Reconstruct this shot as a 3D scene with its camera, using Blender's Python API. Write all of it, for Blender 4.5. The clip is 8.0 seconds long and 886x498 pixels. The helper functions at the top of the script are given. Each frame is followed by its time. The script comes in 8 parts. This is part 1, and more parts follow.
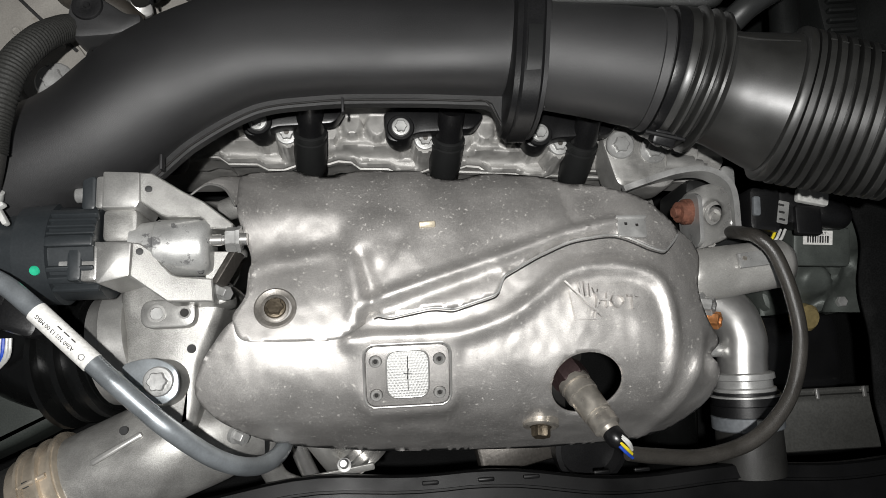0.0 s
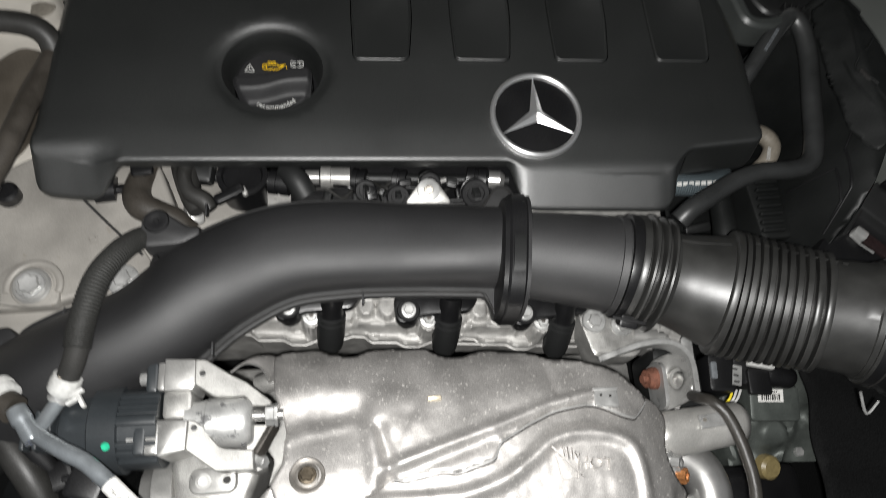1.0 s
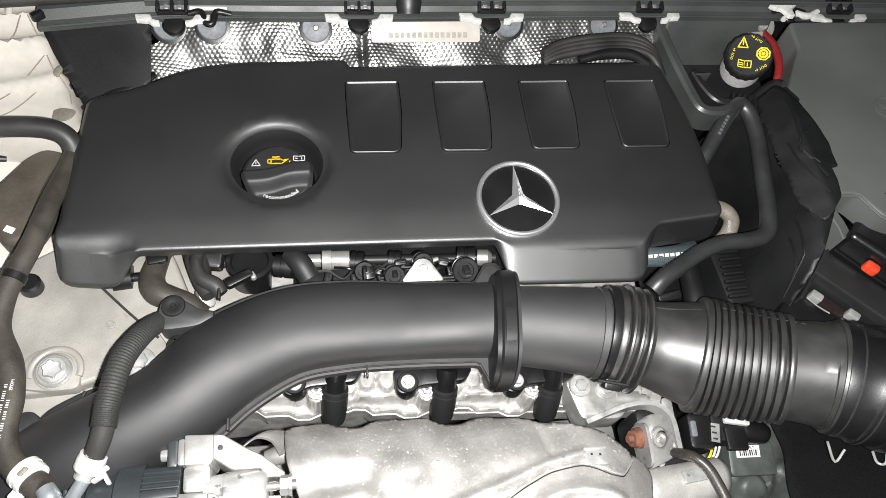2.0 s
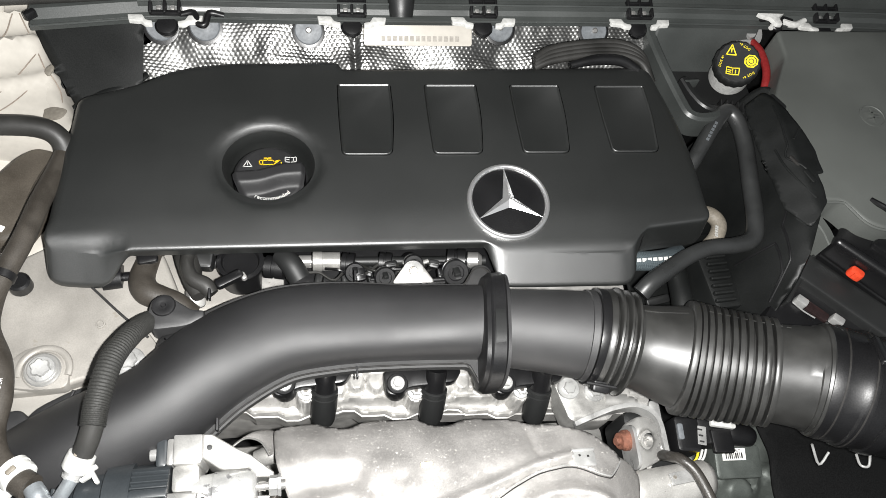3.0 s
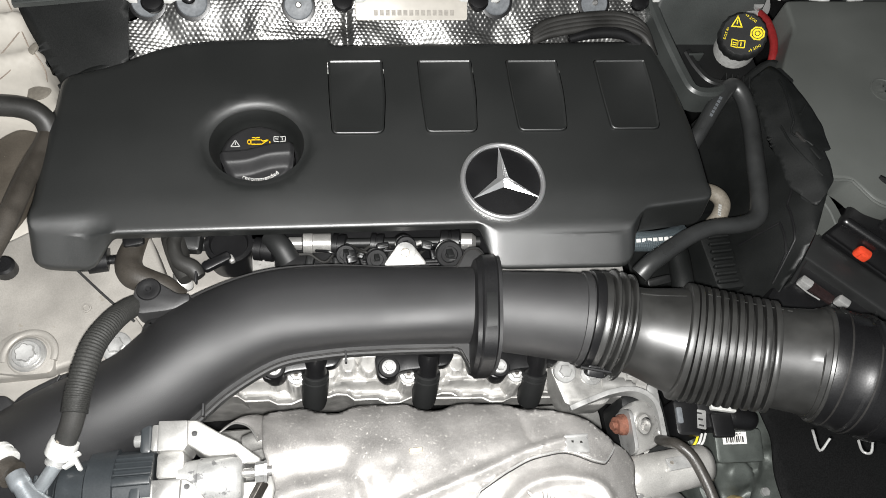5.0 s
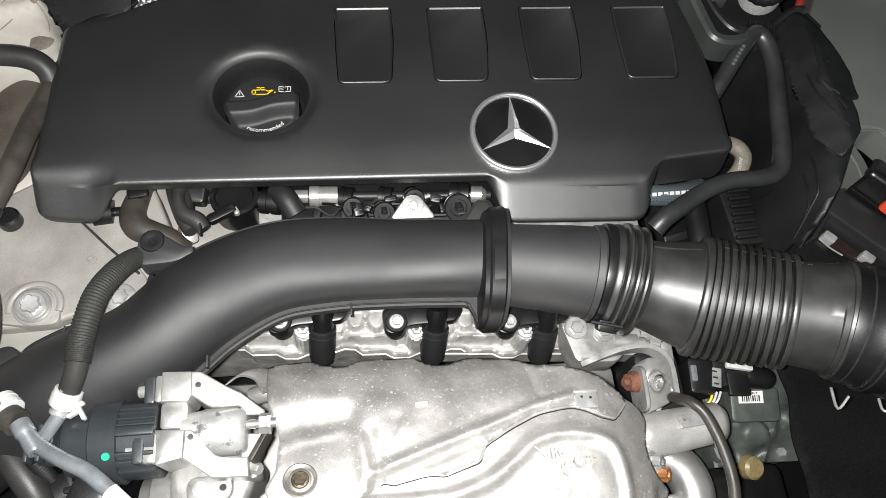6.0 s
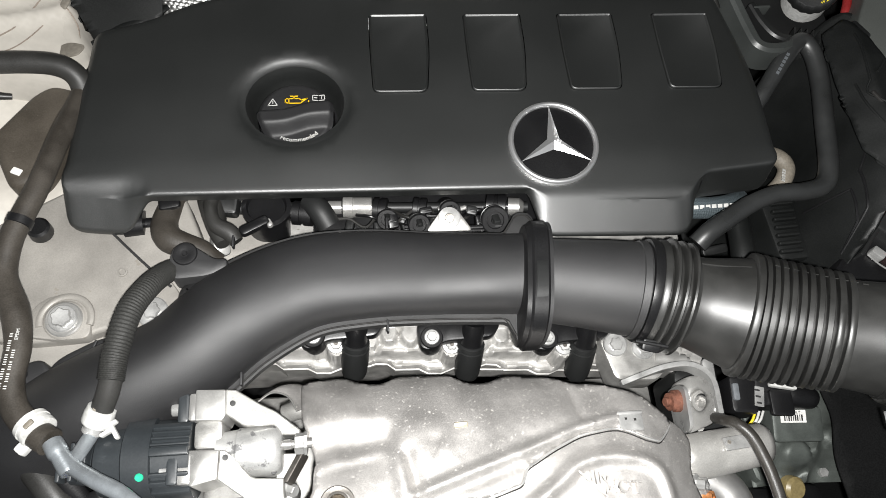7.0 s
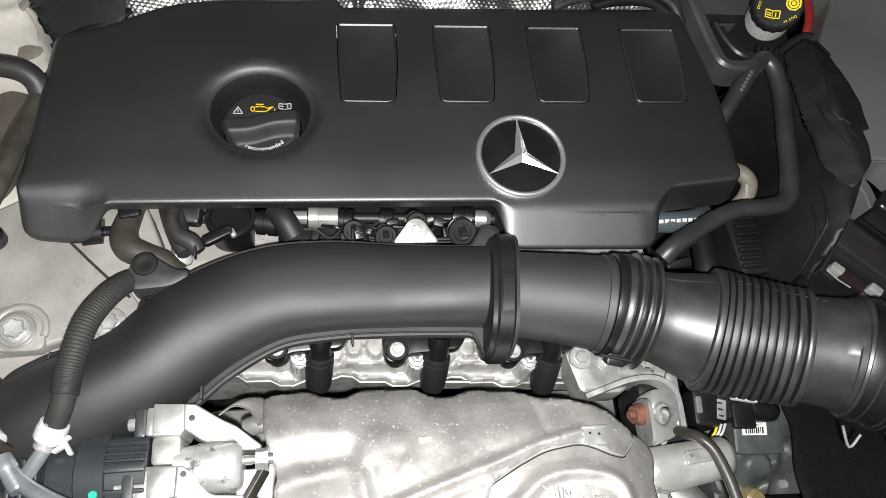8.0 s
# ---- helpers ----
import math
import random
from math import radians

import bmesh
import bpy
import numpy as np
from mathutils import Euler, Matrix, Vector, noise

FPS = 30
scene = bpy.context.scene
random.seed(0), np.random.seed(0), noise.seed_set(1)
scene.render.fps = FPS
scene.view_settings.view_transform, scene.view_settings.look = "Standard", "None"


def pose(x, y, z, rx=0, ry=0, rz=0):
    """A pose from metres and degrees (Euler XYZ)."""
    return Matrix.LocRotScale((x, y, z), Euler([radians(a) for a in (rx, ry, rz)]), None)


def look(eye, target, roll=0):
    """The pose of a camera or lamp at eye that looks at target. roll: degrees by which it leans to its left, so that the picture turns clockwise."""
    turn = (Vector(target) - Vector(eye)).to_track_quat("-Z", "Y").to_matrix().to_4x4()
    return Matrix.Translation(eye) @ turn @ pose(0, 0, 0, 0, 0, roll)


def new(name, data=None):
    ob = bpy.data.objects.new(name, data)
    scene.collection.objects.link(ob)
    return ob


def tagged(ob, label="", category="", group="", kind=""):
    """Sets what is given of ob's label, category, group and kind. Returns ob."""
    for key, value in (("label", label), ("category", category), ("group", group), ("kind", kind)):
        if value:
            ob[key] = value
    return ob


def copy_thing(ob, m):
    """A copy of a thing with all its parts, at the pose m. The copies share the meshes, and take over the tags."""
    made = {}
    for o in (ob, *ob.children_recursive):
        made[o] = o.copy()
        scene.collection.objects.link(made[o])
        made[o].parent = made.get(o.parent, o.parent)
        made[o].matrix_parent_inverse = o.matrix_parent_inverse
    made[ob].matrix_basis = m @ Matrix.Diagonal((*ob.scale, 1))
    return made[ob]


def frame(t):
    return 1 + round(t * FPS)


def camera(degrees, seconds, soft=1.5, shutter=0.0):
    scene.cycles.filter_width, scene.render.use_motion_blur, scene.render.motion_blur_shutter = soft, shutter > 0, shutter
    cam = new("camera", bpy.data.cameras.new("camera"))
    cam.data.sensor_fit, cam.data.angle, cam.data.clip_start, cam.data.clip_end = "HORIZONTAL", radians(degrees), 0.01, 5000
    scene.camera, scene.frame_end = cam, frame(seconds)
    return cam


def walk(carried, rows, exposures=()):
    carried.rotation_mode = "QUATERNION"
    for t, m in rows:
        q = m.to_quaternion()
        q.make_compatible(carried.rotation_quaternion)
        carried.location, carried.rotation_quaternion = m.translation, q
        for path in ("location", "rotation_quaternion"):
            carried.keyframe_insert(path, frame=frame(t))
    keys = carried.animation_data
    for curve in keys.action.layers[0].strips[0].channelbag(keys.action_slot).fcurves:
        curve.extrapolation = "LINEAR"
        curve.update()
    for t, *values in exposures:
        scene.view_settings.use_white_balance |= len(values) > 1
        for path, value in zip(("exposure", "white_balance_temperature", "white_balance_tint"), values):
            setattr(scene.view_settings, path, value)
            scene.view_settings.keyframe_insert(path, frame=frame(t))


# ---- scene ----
from mathutils import geometry

# ---------------------------------------------------------------- camera
cam = camera(63.2, 8.0, soft=0.75, shutter=0.3)
PATH = [
    (0, (0.012, 0.014, 1.287), (0.198, 0.406, -0.665), 22.9),
    (0.2, (0.0112, 0.0141, 1.2907), (0.2, 0.4194, -0.6579), 22.6),
    (0.3, (0.01, 0.0143, 1.2957), (0.2028, 0.4374, -0.6485), 22.2),
    (0.4, (0.008, 0.0146, 1.3047), (0.2077, 0.4698, -0.6314), 21.47),
    (0.5, (0.005, 0.015, 1.318), (0.215, 0.518, -0.606), 20.4),
    (0.7, (-0.0003, 0.0176, 1.3401), (0.2203, 0.5982, -0.5575), 18.72),
    (0.8, (-0.0038, 0.0194, 1.3549), (0.2238, 0.6517, -0.5252), 17.59),
    (0.9, (-0.0072, 0.0211, 1.3689), (0.2272, 0.7027, -0.4943), 16.52),
    (1, (-0.011, 0.023, 1.385), (0.231, 0.761, -0.459), 15.3),
    (1.1, (-0.0181, 0.0179, 1.3986), (0.2443, 0.8113, -0.4165), 14.76),
    (1.2, (-0.024, 0.0137, 1.4098), (0.2552, 0.8528, -0.3815), 14.31),
    (1.3, (-0.0278, 0.011, 1.417), (0.2622, 0.8794, -0.359), 14.02),
    (1.5, (-0.032, 0.008, 1.425), (0.27, 0.909, -0.334), 13.7),
    (3, (-0.038, 0.0, 1.432), (0.314, 0.93, -0.304), 16.2),
    (3.5, (-0.038, 0.003, 1.429), (0.314, 0.931, -0.307), 16.4),
    (4, (-0.037, 0.006, 1.429), (0.309, 0.926, -0.312), 16.2),
    (5.3, (-0.006, 0.01, 1.416), (0.289, 0.848, -0.376), 14.8),
    (5.5, (-0.001, 0.009, 1.41), (0.279, 0.82, -0.397), 14.6),
    (6, (-0.003, 0.004, 1.406), (0.247, 0.8, -0.412), 13.2),
    (6.5, (-0.012, 0.013, 1.402), (0.176, 0.811, -0.422), 10.1),
    (7, (-0.023, 0.024, 1.394), (0.197, 0.821, -0.427), 11.8),
    (7.5, (-0.023, 0.03, 1.389), (0.257, 0.823, -0.426), 16.0),
    (8, (-0.02, 0.03, 1.393), (0.285, 0.835, -0.412), 17.2),
]
walk(cam, [(t, look(eye, target, roll)) for t, eye, target, roll in PATH],
     exposures=[(0, -1.10), (0.5, -1.08), (1.0, -0.65), (1.5, 0.25), (2.2, 0.38), (4.2, 0.38), (5.3, 0.08), (8, 0.0)])

# ---------------------------------------------------------------- light
world = bpy.data.worlds.new("garage_air")
scene.world = world
world.use_nodes = True
world.node_tree.nodes["Background"].inputs[0].default_value = (0.9, 0.95, 1.0, 1)
world.node_tree.nodes["Background"].inputs[1].default_value = 0.15

torch = bpy.data.lights.new("phone_torch", "POINT")
torch.shadow_soft_size, torch.energy, torch.color = 0.006, 40.0, (1.0, 0.99, 0.972)
torch_ob = new("phone_torch", torch)
torch_ob.matrix_world = look((-0.015, 0.006, 1.408), (0.05, 0.27, 0.8))

# ---------------------------------------------------------------- materials
def surface(name, color, rough=0.5, metal=0.0, grain=(900, 0.15), mottle=(14, 0.15), specks=None, scratch=0.0,
            spec=0.5, wear=0.12, dimple=None, tooth=0.12, ior=1.5):
    """A node material in real-world size: grain (scale, strength) is fine relief, mottle (scale, amount) is broad tone,
    specks (scale, threshold, colour) are small splashes of another colour."""
    m = bpy.data.materials.new(name)
    m.use_nodes = True
    nt = m.node_tree
    n, l = nt.nodes, nt.links
    bsdf = n["Principled BSDF"]
    bsdf.inputs["IOR"].default_value = ior
    co = n.new("ShaderNodeTexCoord")
    broad = n.new("ShaderNodeTexNoise")
    broad.inputs["Scale"].default_value = mottle[0]
    broad.inputs["Detail"].default_value = 6
    l.new(co.outputs["Object"], broad.inputs["Vector"])
    ramp = n.new("ShaderNodeMapRange")
    ramp.inputs["From Min"].default_value, ramp.inputs["From Max"].default_value = 0.3, 0.7
    ramp.inputs["To Min"].default_value, ramp.inputs["To Max"].default_value = 1 - mottle[1], 1 + mottle[1]
    l.new(broad.outputs["Fac"], ramp.inputs["Value"])
    tint = n.new("ShaderNodeMix")
    tint.data_type, tint.blend_type = "RGBA", "MULTIPLY"
    tint.inputs[0].default_value = 1.0
    tint.inputs[6].default_value = (*color, 1)
    l.new(ramp.outputs["Result"], tint.inputs[7])
    out = tint.outputs[2]
    fine = n.new("ShaderNodeTexNoise")
    fine.inputs["Scale"].default_value = grain[0]
    fine.inputs["Detail"].default_value = 3
    l.new(co.outputs["Object"], fine.inputs["Vector"])
    grit = n.new("ShaderNodeMapRange")
    grit.inputs["From Min"].default_value, grit.inputs["From Max"].default_value = 0.35, 0.65
    grit.inputs["To Min"].default_value, grit.inputs["To Max"].default_value = 1 - tooth, 1 + tooth
    l.new(fine.outputs["Fac"], grit.inputs["Value"])
    toothed = n.new("ShaderNodeMix")
    toothed.data_type, toothed.blend_type = "RGBA", "MULTIPLY"
    toothed.inputs[0].default_value = 1.0
    l.new(out, toothed.inputs[6])
    l.new(grit.outputs["Result"], toothed.inputs[7])
    out = toothed.outputs[2]
    if specks:
        sp = n.new("ShaderNodeTexNoise")
        sp.inputs["Scale"].default_value = specks[0]
        sp.inputs["Detail"].default_value = 5
        sp.inputs["Roughness"].default_value = 0.65
        l.new(co.outputs["Object"], sp.inputs["Vector"])
        cut = n.new("ShaderNodeMapRange")
        cut.inputs["From Min"].default_value, cut.inputs["From Max"].default_value = specks[1], specks[1] + 0.05
        l.new(sp.outputs["Fac"], cut.inputs["Value"])
        mix = n.new("ShaderNodeMix")
        mix.data_type = "RGBA"
        l.new(cut.outputs["Result"], mix.inputs[0])
        l.new(out, mix.inputs[6])
        mix.inputs[7].default_value = (*specks[2], 1)
        out = mix.outputs[2]
        if metal:
            mm = n.new("ShaderNodeMapRange")
            mm.inputs["To Min"].default_value, mm.inputs["To Max"].default_value = metal, 0.2
            l.new(cut.outputs["Result"], mm.inputs["Value"])
            l.new(mm.outputs["Result"], bsdf.inputs["Metallic"])
    if not (specks and metal):
        bsdf.inputs["Metallic"].default_value = metal
    l.new(out, bsdf.inputs["Base Color"])
    rr = n.new("ShaderNodeMapRange")
    rr.inputs["From Min"].default_value, rr.inputs["From Max"].default_value = 0.3, 0.7
    rr.inputs["To Min"].default_value, rr.inputs["To Max"].default_value = max(0.03, rough - wear), min(1, rough + wear)
    l.new(broad.outputs["Fac"], rr.inputs["Value"])
    l.new(rr.outputs["Result"], bsdf.inputs["Roughness"])
    glint = n.new("ShaderNodeMapRange")
    glint.inputs["From Min"].default_value, glint.inputs["From Max"].default_value = 0.35, 0.65
    glint.inputs["To Min"].default_value, glint.inputs["To Max"].default_value = spec * (1 - tooth), spec * (1 + tooth)
    l.new(fine.outputs["Fac"], glint.inputs["Value"])
    l.new(glint.outputs["Result"], bsdf.inputs["Specular IOR Level"])
    bump = n.new("ShaderNodeBump")
    bump.inputs["Strength"].default_value = grain[1]
    bump.inputs["Distance"].default_value = 0.0006
    l.new(fine.outputs["Fac"], bump.inputs["Height"])
    last = bump
    if dimple:
        vor = n.new("ShaderNodeTexVoronoi")
        vor.inputs["Scale"].default_value = dimple[0]
        vor.inputs["Randomness"].default_value = 0.15
        turn = n.new("ShaderNodeMapping")
        turn.inputs["Rotation"].default_value = (0.6, 0.0, 0.7)
        l.new(co.outputs["Object"], turn.inputs["Vector"])
        l.new(turn.outputs["Vector"], vor.inputs["Vector"])
        b2 = n.new("ShaderNodeBump")
        b2.inputs["Strength"].default_value = dimple[1]
        b2.inputs["Distance"].default_value = 0.002
        l.new(vor.outputs["Distance"], b2.inputs["Height"])
        l.new(bump.outputs["Normal"], b2.inputs["Normal"])
        last = b2
    l.new(last.outputs["Normal"], bsdf.inputs["Normal"])
    return m


COVER = surface("grained_black_cover_plastic", (0.0048, 0.0058, 0.0053), 0.46, grain=(2600, 0.22), mottle=(9, 0.08), specks=(330, 0.78, (0.05, 0.05, 0.048)), spec=0.95, tooth=0.16, wear=0.03, ior=1.72)
DUCT = surface("matt_black_duct_plastic", (0.0105, 0.0105, 0.0112), 0.57, grain=(2600, 0.22), mottle=(20, 0.14), specks=(430, 0.75, (0.06, 0.06, 0.06)), spec=0.68, tooth=0.14, wear=0.04)
INTAKE = surface("satin_black_intake_plastic", (0.021, 0.021, 0.0216), 0.57, grain=(2600, 0.14), mottle=(20, 0.12), specks=(520, 0.75, (0.06, 0.06, 0.06)), spec=0.8, tooth=0.14, wear=0.05)
PIPE_PLASTIC = surface("satin_black_pipe_plastic", (0.024, 0.024, 0.0228), 0.40, grain=(1600, 0.05), mottle=(30, 0.30), specks=(200, 0.75, (0.11, 0.11, 0.10)), spec=0.8, tooth=0.06, wear=0.08)
FLANGE = surface("lighter_black_flange_plastic", (0.030, 0.030, 0.030), 0.46, grain=(1200, 0.12), mottle=(30, 0.2), specks=(400, 0.76, (0.16, 0.16, 0.15)), tooth=0.10)
BLACK = surface("plain_black_plastic", (0.0065, 0.0065, 0.007), 0.38, grain=(900, 0.08), specks=(300, 0.79, (0.08, 0.08, 0.08)), tooth=0.12)
BLACK_SOFT = surface("dull_black_plastic", (0.012, 0.0125, 0.0125), 0.46, grain=(1500, 0.10), specks=(240, 0.78, (0.10, 0.10, 0.10)), tooth=0.10)
FELT = surface("black_fibre_liner", (0.0032, 0.0034, 0.0035), 0.8, grain=(700, 0.35), specks=(120, 0.80, (0.08, 0.08, 0.08)), spec=0.22, tooth=0.25)
RUBBER = surface("black_rubber_hose", (0.022, 0.0215, 0.0200), 0.48, grain=(1300, 0.12), mottle=(25, 0.35), tooth=0.15)
LINER = surface("black_moulded_fibre_liner", (0.0062, 0.0069, 0.0067), 0.55, grain=(900, 0.16), mottle=(14, 0.2), specks=(140, 0.80, (0.12, 0.12, 0.12)), spec=0.35, tooth=0.12)
VACUUM = surface("satin_grey_black_pipe", (0.024, 0.025, 0.025), 0.33, grain=(1200, 0.05), mottle=(30, 0.2), spec=0.7, tooth=0.05)
BRAID = surface("woven_hose_sleeve", (0.016, 0.016, 0.0145), 0.62, grain=(900, 0.25), specks=(240, 0.74, (0.07, 0.07, 0.06)), tooth=0.2)
GREY_LID = surface("grey_black_box_lid", (0.082, 0.087, 0.081), 0.55, grain=(1300, 0.18), mottle=(8, 0.15), specks=(110, 0.76, (0.14, 0.145, 0.14)), tooth=0.09)
GREY_MOTOR = surface("dark_grey_motor_plastic", (0.025, 0.029, 0.032), 0.45, grain=(700, 0.06), mottle=(20, 0.15), specks=(300, 0.77, (0.12, 0.12, 0.12)), tooth=0.06)
CAST = surface("cast_aluminium", (0.33, 0.325, 0.31), 0.42, 0.5, grain=(1900, 0.16), mottle=(60, 0.22), specks=(150, 0.68, (0.20, 0.19, 0.17)), tooth=0.24)
HEAD = surface("pale_cast_head", (0.37, 0.362, 0.345), 0.48, 0.3, grain=(1700, 0.22), mottle=(70, 0.25), specks=(170, 0.66, (0.22, 0.21, 0.19)), tooth=0.15)
CAST_FINE = surface("machined_aluminium", (0.40, 0.395, 0.38), 0.38, 0.6, grain=(1200, 0.08), mottle=(50, 0.18), specks=(260, 0.70, (0.24, 0.23, 0.21)), tooth=0.08)
WORN_CAN = surface("scuffed_aluminium_can", (0.60, 0.60, 0.585), 0.38, 0.6, grain=(1200, 0.12), mottle=(60, 0.15), specks=(95, 0.585, (0.16, 0.16, 0.16)), tooth=0.08)
GUARD = surface("smooth_guard_sheet", (0.50, 0.49, 0.465), 0.37, 0.45, grain=(900, 0.08), mottle=(40, 0.15), specks=(330, 0.66, (0.72, 0.70, 0.66)), tooth=0.08)
CAST_PALE = surface("pale_cast_mount", (0.28, 0.266, 0.243), 0.55, 0.2, grain=(1100, 0.14), mottle=(26, 0.18), specks=(90, 0.66, (0.25, 0.23, 0.20)), tooth=0.07)
SHIELD = surface("pressed_aluminised_sheet", (0.51, 0.492, 0.472), 0.46, 0.68, grain=(2000, 0.12), mottle=(38, 0.14), specks=(420, 0.61, (0.66, 0.64, 0.60)), tooth=0.24, wear=0.06)
STEEL = surface("zinc_plated_steel", (0.44, 0.44, 0.43), 0.36, 0.5, grain=(900, 0.07), mottle=(70, 0.18), tooth=0.06)
PIPE_STEEL = surface("blue_grey_coated_pipe", (0.44, 0.475, 0.50), 0.34, 0.74, grain=(900, 0.05), mottle=(45, 0.2), tooth=0.05)
BRIGHT = surface("bright_stainless_tube", (0.66, 0.65, 0.63), 0.30, 0.85, grain=(300, 0.03), mottle=(40, 0.10), wear=0.05, tooth=0.03)
BRASS_CLIP = surface("dull_brass_clip", (0.42, 0.37, 0.28), 0.45, 0.4, grain=(500, 0.1))
CHROME = surface("chrome", (0.95, 0.95, 0.95), 0.30, 0.9, grain=(300, 0.0), mottle=(20, 0.03), wear=0.02, tooth=0.0)
SENSOR = surface("heat_tinted_sensor_steel", (0.56, 0.52, 0.46), 0.37, 0.8, grain=(500, 0.04), mottle=(90, 0.25), tooth=0.05)
BROWN_NUT = surface("heat_browned_nut", (0.05, 0.032, 0.032), 0.36, 0.6, grain=(500, 0.2))
RUST = surface("rusty_nut", (0.17, 0.070, 0.045), 0.75, 0.15, grain=(700, 0.5), mottle=(160, 0.4))
COPPER = surface("copper_coloured_bolt", (0.60, 0.26, 0.10), 0.42, 0.6, grain=(500, 0.2), mottle=(120, 0.2))
BRASS_BAND = surface("gold_tinted_clamp", (0.50, 0.435, 0.35), 0.32, 0.6, grain=(400, 0.05), mottle=(60, 0.25), tooth=0.05)
FOIL = surface("embossed_heat_foil", (0.195, 0.195, 0.19), 0.36, 0.85, grain=(350, 0.06), mottle=(24, 0.3), tooth=0.05)
PAINT = surface("cream_white_body_paint", (0.46, 0.435, 0.39), 0.37, 0.0, grain=(120, 0.05), mottle=(10, 0.1), specks=(60, 0.72, (0.40, 0.36, 0.31)), tooth=0.04)
DIRTY = surface("dusty_dark_brown_plastic", (0.058, 0.049, 0.038), 0.6, grain=(900, 0.15), mottle=(30, 0.25), specks=(150, 0.70, (0.34, 0.31, 0.27)), tooth=0.1)
WHITE_PLASTIC = surface("white_plastic", (0.54, 0.54, 0.52), 0.42, grain=(300, 0.05), mottle=(40, 0.1))
MILKY = surface("milky_white_tank_plastic", (0.60, 0.60, 0.58), 0.45, grain=(300, 0.05))
LABEL = surface("white_paper_label", (0.76, 0.75, 0.72), 0.55, grain=(500, 0.08), mottle=(30, 0.05))
INK = surface("black_ink", (0.02, 0.02, 0.02), 0.6, grain=(300, 0.0))
PRINT = surface("pale_grey_print", (0.55, 0.55, 0.53), 0.5, grain=(300, 0.0))
YELLOW = surface("yellow_print", (0.78, 0.62, 0.02), 0.5, grain=(300, 0.0))
AMBER = surface("amber_print", (0.80, 0.50, 0.01), 0.5, grain=(300, 0.0))
RED = surface("red_plastic", (0.20, 0.014, 0.014), 0.42, grain=(300, 0.1))
RED_TAB = surface("orange_red_plastic_tab", (0.62, 0.055, 0.02), 0.42, grain=(300, 0.1))
GREEN = surface("green_paint_dot", (0.02, 0.45, 0.25), 0.5, grain=(300, 0.0))
BEIGE = surface("beige_rubber_hose", (0.175, 0.155, 0.125), 0.6, grain=(500, 0.2), mottle=(50, 0.2))
GASKET_GREY = surface("grey_rubber_seal", (0.13, 0.14, 0.15), 0.5, grain=(300, 0.1))
FAINT = surface("faint_stamped_paint", (0.27, 0.25, 0.22), 0.5, grain=(300, 0.1))
AMBER_PLUG = surface("amber_plastic_plug", (0.28, 0.22, 0.10), 0.5, grain=(300, 0.1))
GREEN_GREY = surface("oxidised_gearbox_casting", (0.085, 0.095, 0.087), 0.5, 0.35, grain=(1000, 0.2), mottle=(45, 0.3), tooth=0.1)
CASING = surface("dull_green_grey_plastic", (0.036, 0.042, 0.038), 0.5, grain=(900, 0.1), mottle=(20, 0.25))
BLUE_WIRE = surface("blue_wire", (0.02, 0.07, 0.45), 0.4, grain=(300, 0.0))
BEAM = surface("grey_coated_beam", (0.075, 0.075, 0.07), 0.5, 0.3, grain=(500, 0.2))
CONCRETE = surface("garage_concrete", (0.22, 0.22, 0.21), 0.8, grain=(60, 0.4), mottle=(3, 0.2))
DARK_STEEL = surface("dull_dark_steel", (0.085, 0.078, 0.070), 0.45, 0.6, grain=(500, 0.2))
BROWN_RUBBER = surface("brown_black_rubber", (0.036, 0.031, 0.025), 0.6, grain=(900, 0.2), mottle=(50, 0.3))
SMEAR = surface("grey_brown_sealant", (0.17, 0.155, 0.13), 0.6, grain=(300, 0.2))
SEALER = surface("brown_seam_sealer", (0.24, 0.20, 0.165), 0.6, grain=(300, 0.2))
GLOSS = surface("glossy_black_plastic", (0.0060, 0.0060, 0.0064), 0.30, grain=(900, 0.08), spec=0.5)
COWL = surface("weathered_cowl_plastic", (0.045, 0.049, 0.047), 0.43, grain=(900, 0.10), mottle=(14, 0.18), specks=(240, 0.79, (0.14, 0.14, 0.13)), tooth=0.09)
CLOTH = surface("blue_grey_cloth_cover", (0.055, 0.072, 0.080), 0.7, grain=(900, 0.4), dimple=(600, 0.5))
SHROUD = surface("deep_black_shroud_plastic", (0.0036, 0.0036, 0.0038), 0.45, grain=(1200, 0.08), mottle=(20, 0.2), spec=0.22, tooth=0.08)
INLET = surface("shiny_black_inlet_rubber", (0.0040, 0.0042, 0.0042), 0.27, grain=(900, 0.05), mottle=(30, 0.2), spec=0.45, tooth=0.05, wear=0.05)
TINTED = surface("heat_bronzed_bolt", (0.12, 0.098, 0.070), 0.45, 0.7, grain=(700, 0.2), mottle=(120, 0.3))
WASHER = surface("dull_grey_washer", (0.24, 0.225, 0.205), 0.48, 0.6, grain=(800, 0.15), mottle=(90, 0.2))
CABLE = surface("dusty_cable_sleeve", (0.036, 0.033, 0.029), 0.42, grain=(1300, 0.25), mottle=(40, 0.3), tooth=0.2)
# near-black that puts the shade of holes, grooves and gaps into colour
BORE = surface("shade_black", (0.012, 0.011, 0.010), 0.7, grain=(300, 0.0))
MESH_WHITE = surface("white_woven_patch", (0.80, 0.80, 0.78), 0.6, 0.0, grain=(900, 0.3), dimple=(700, 0.8))

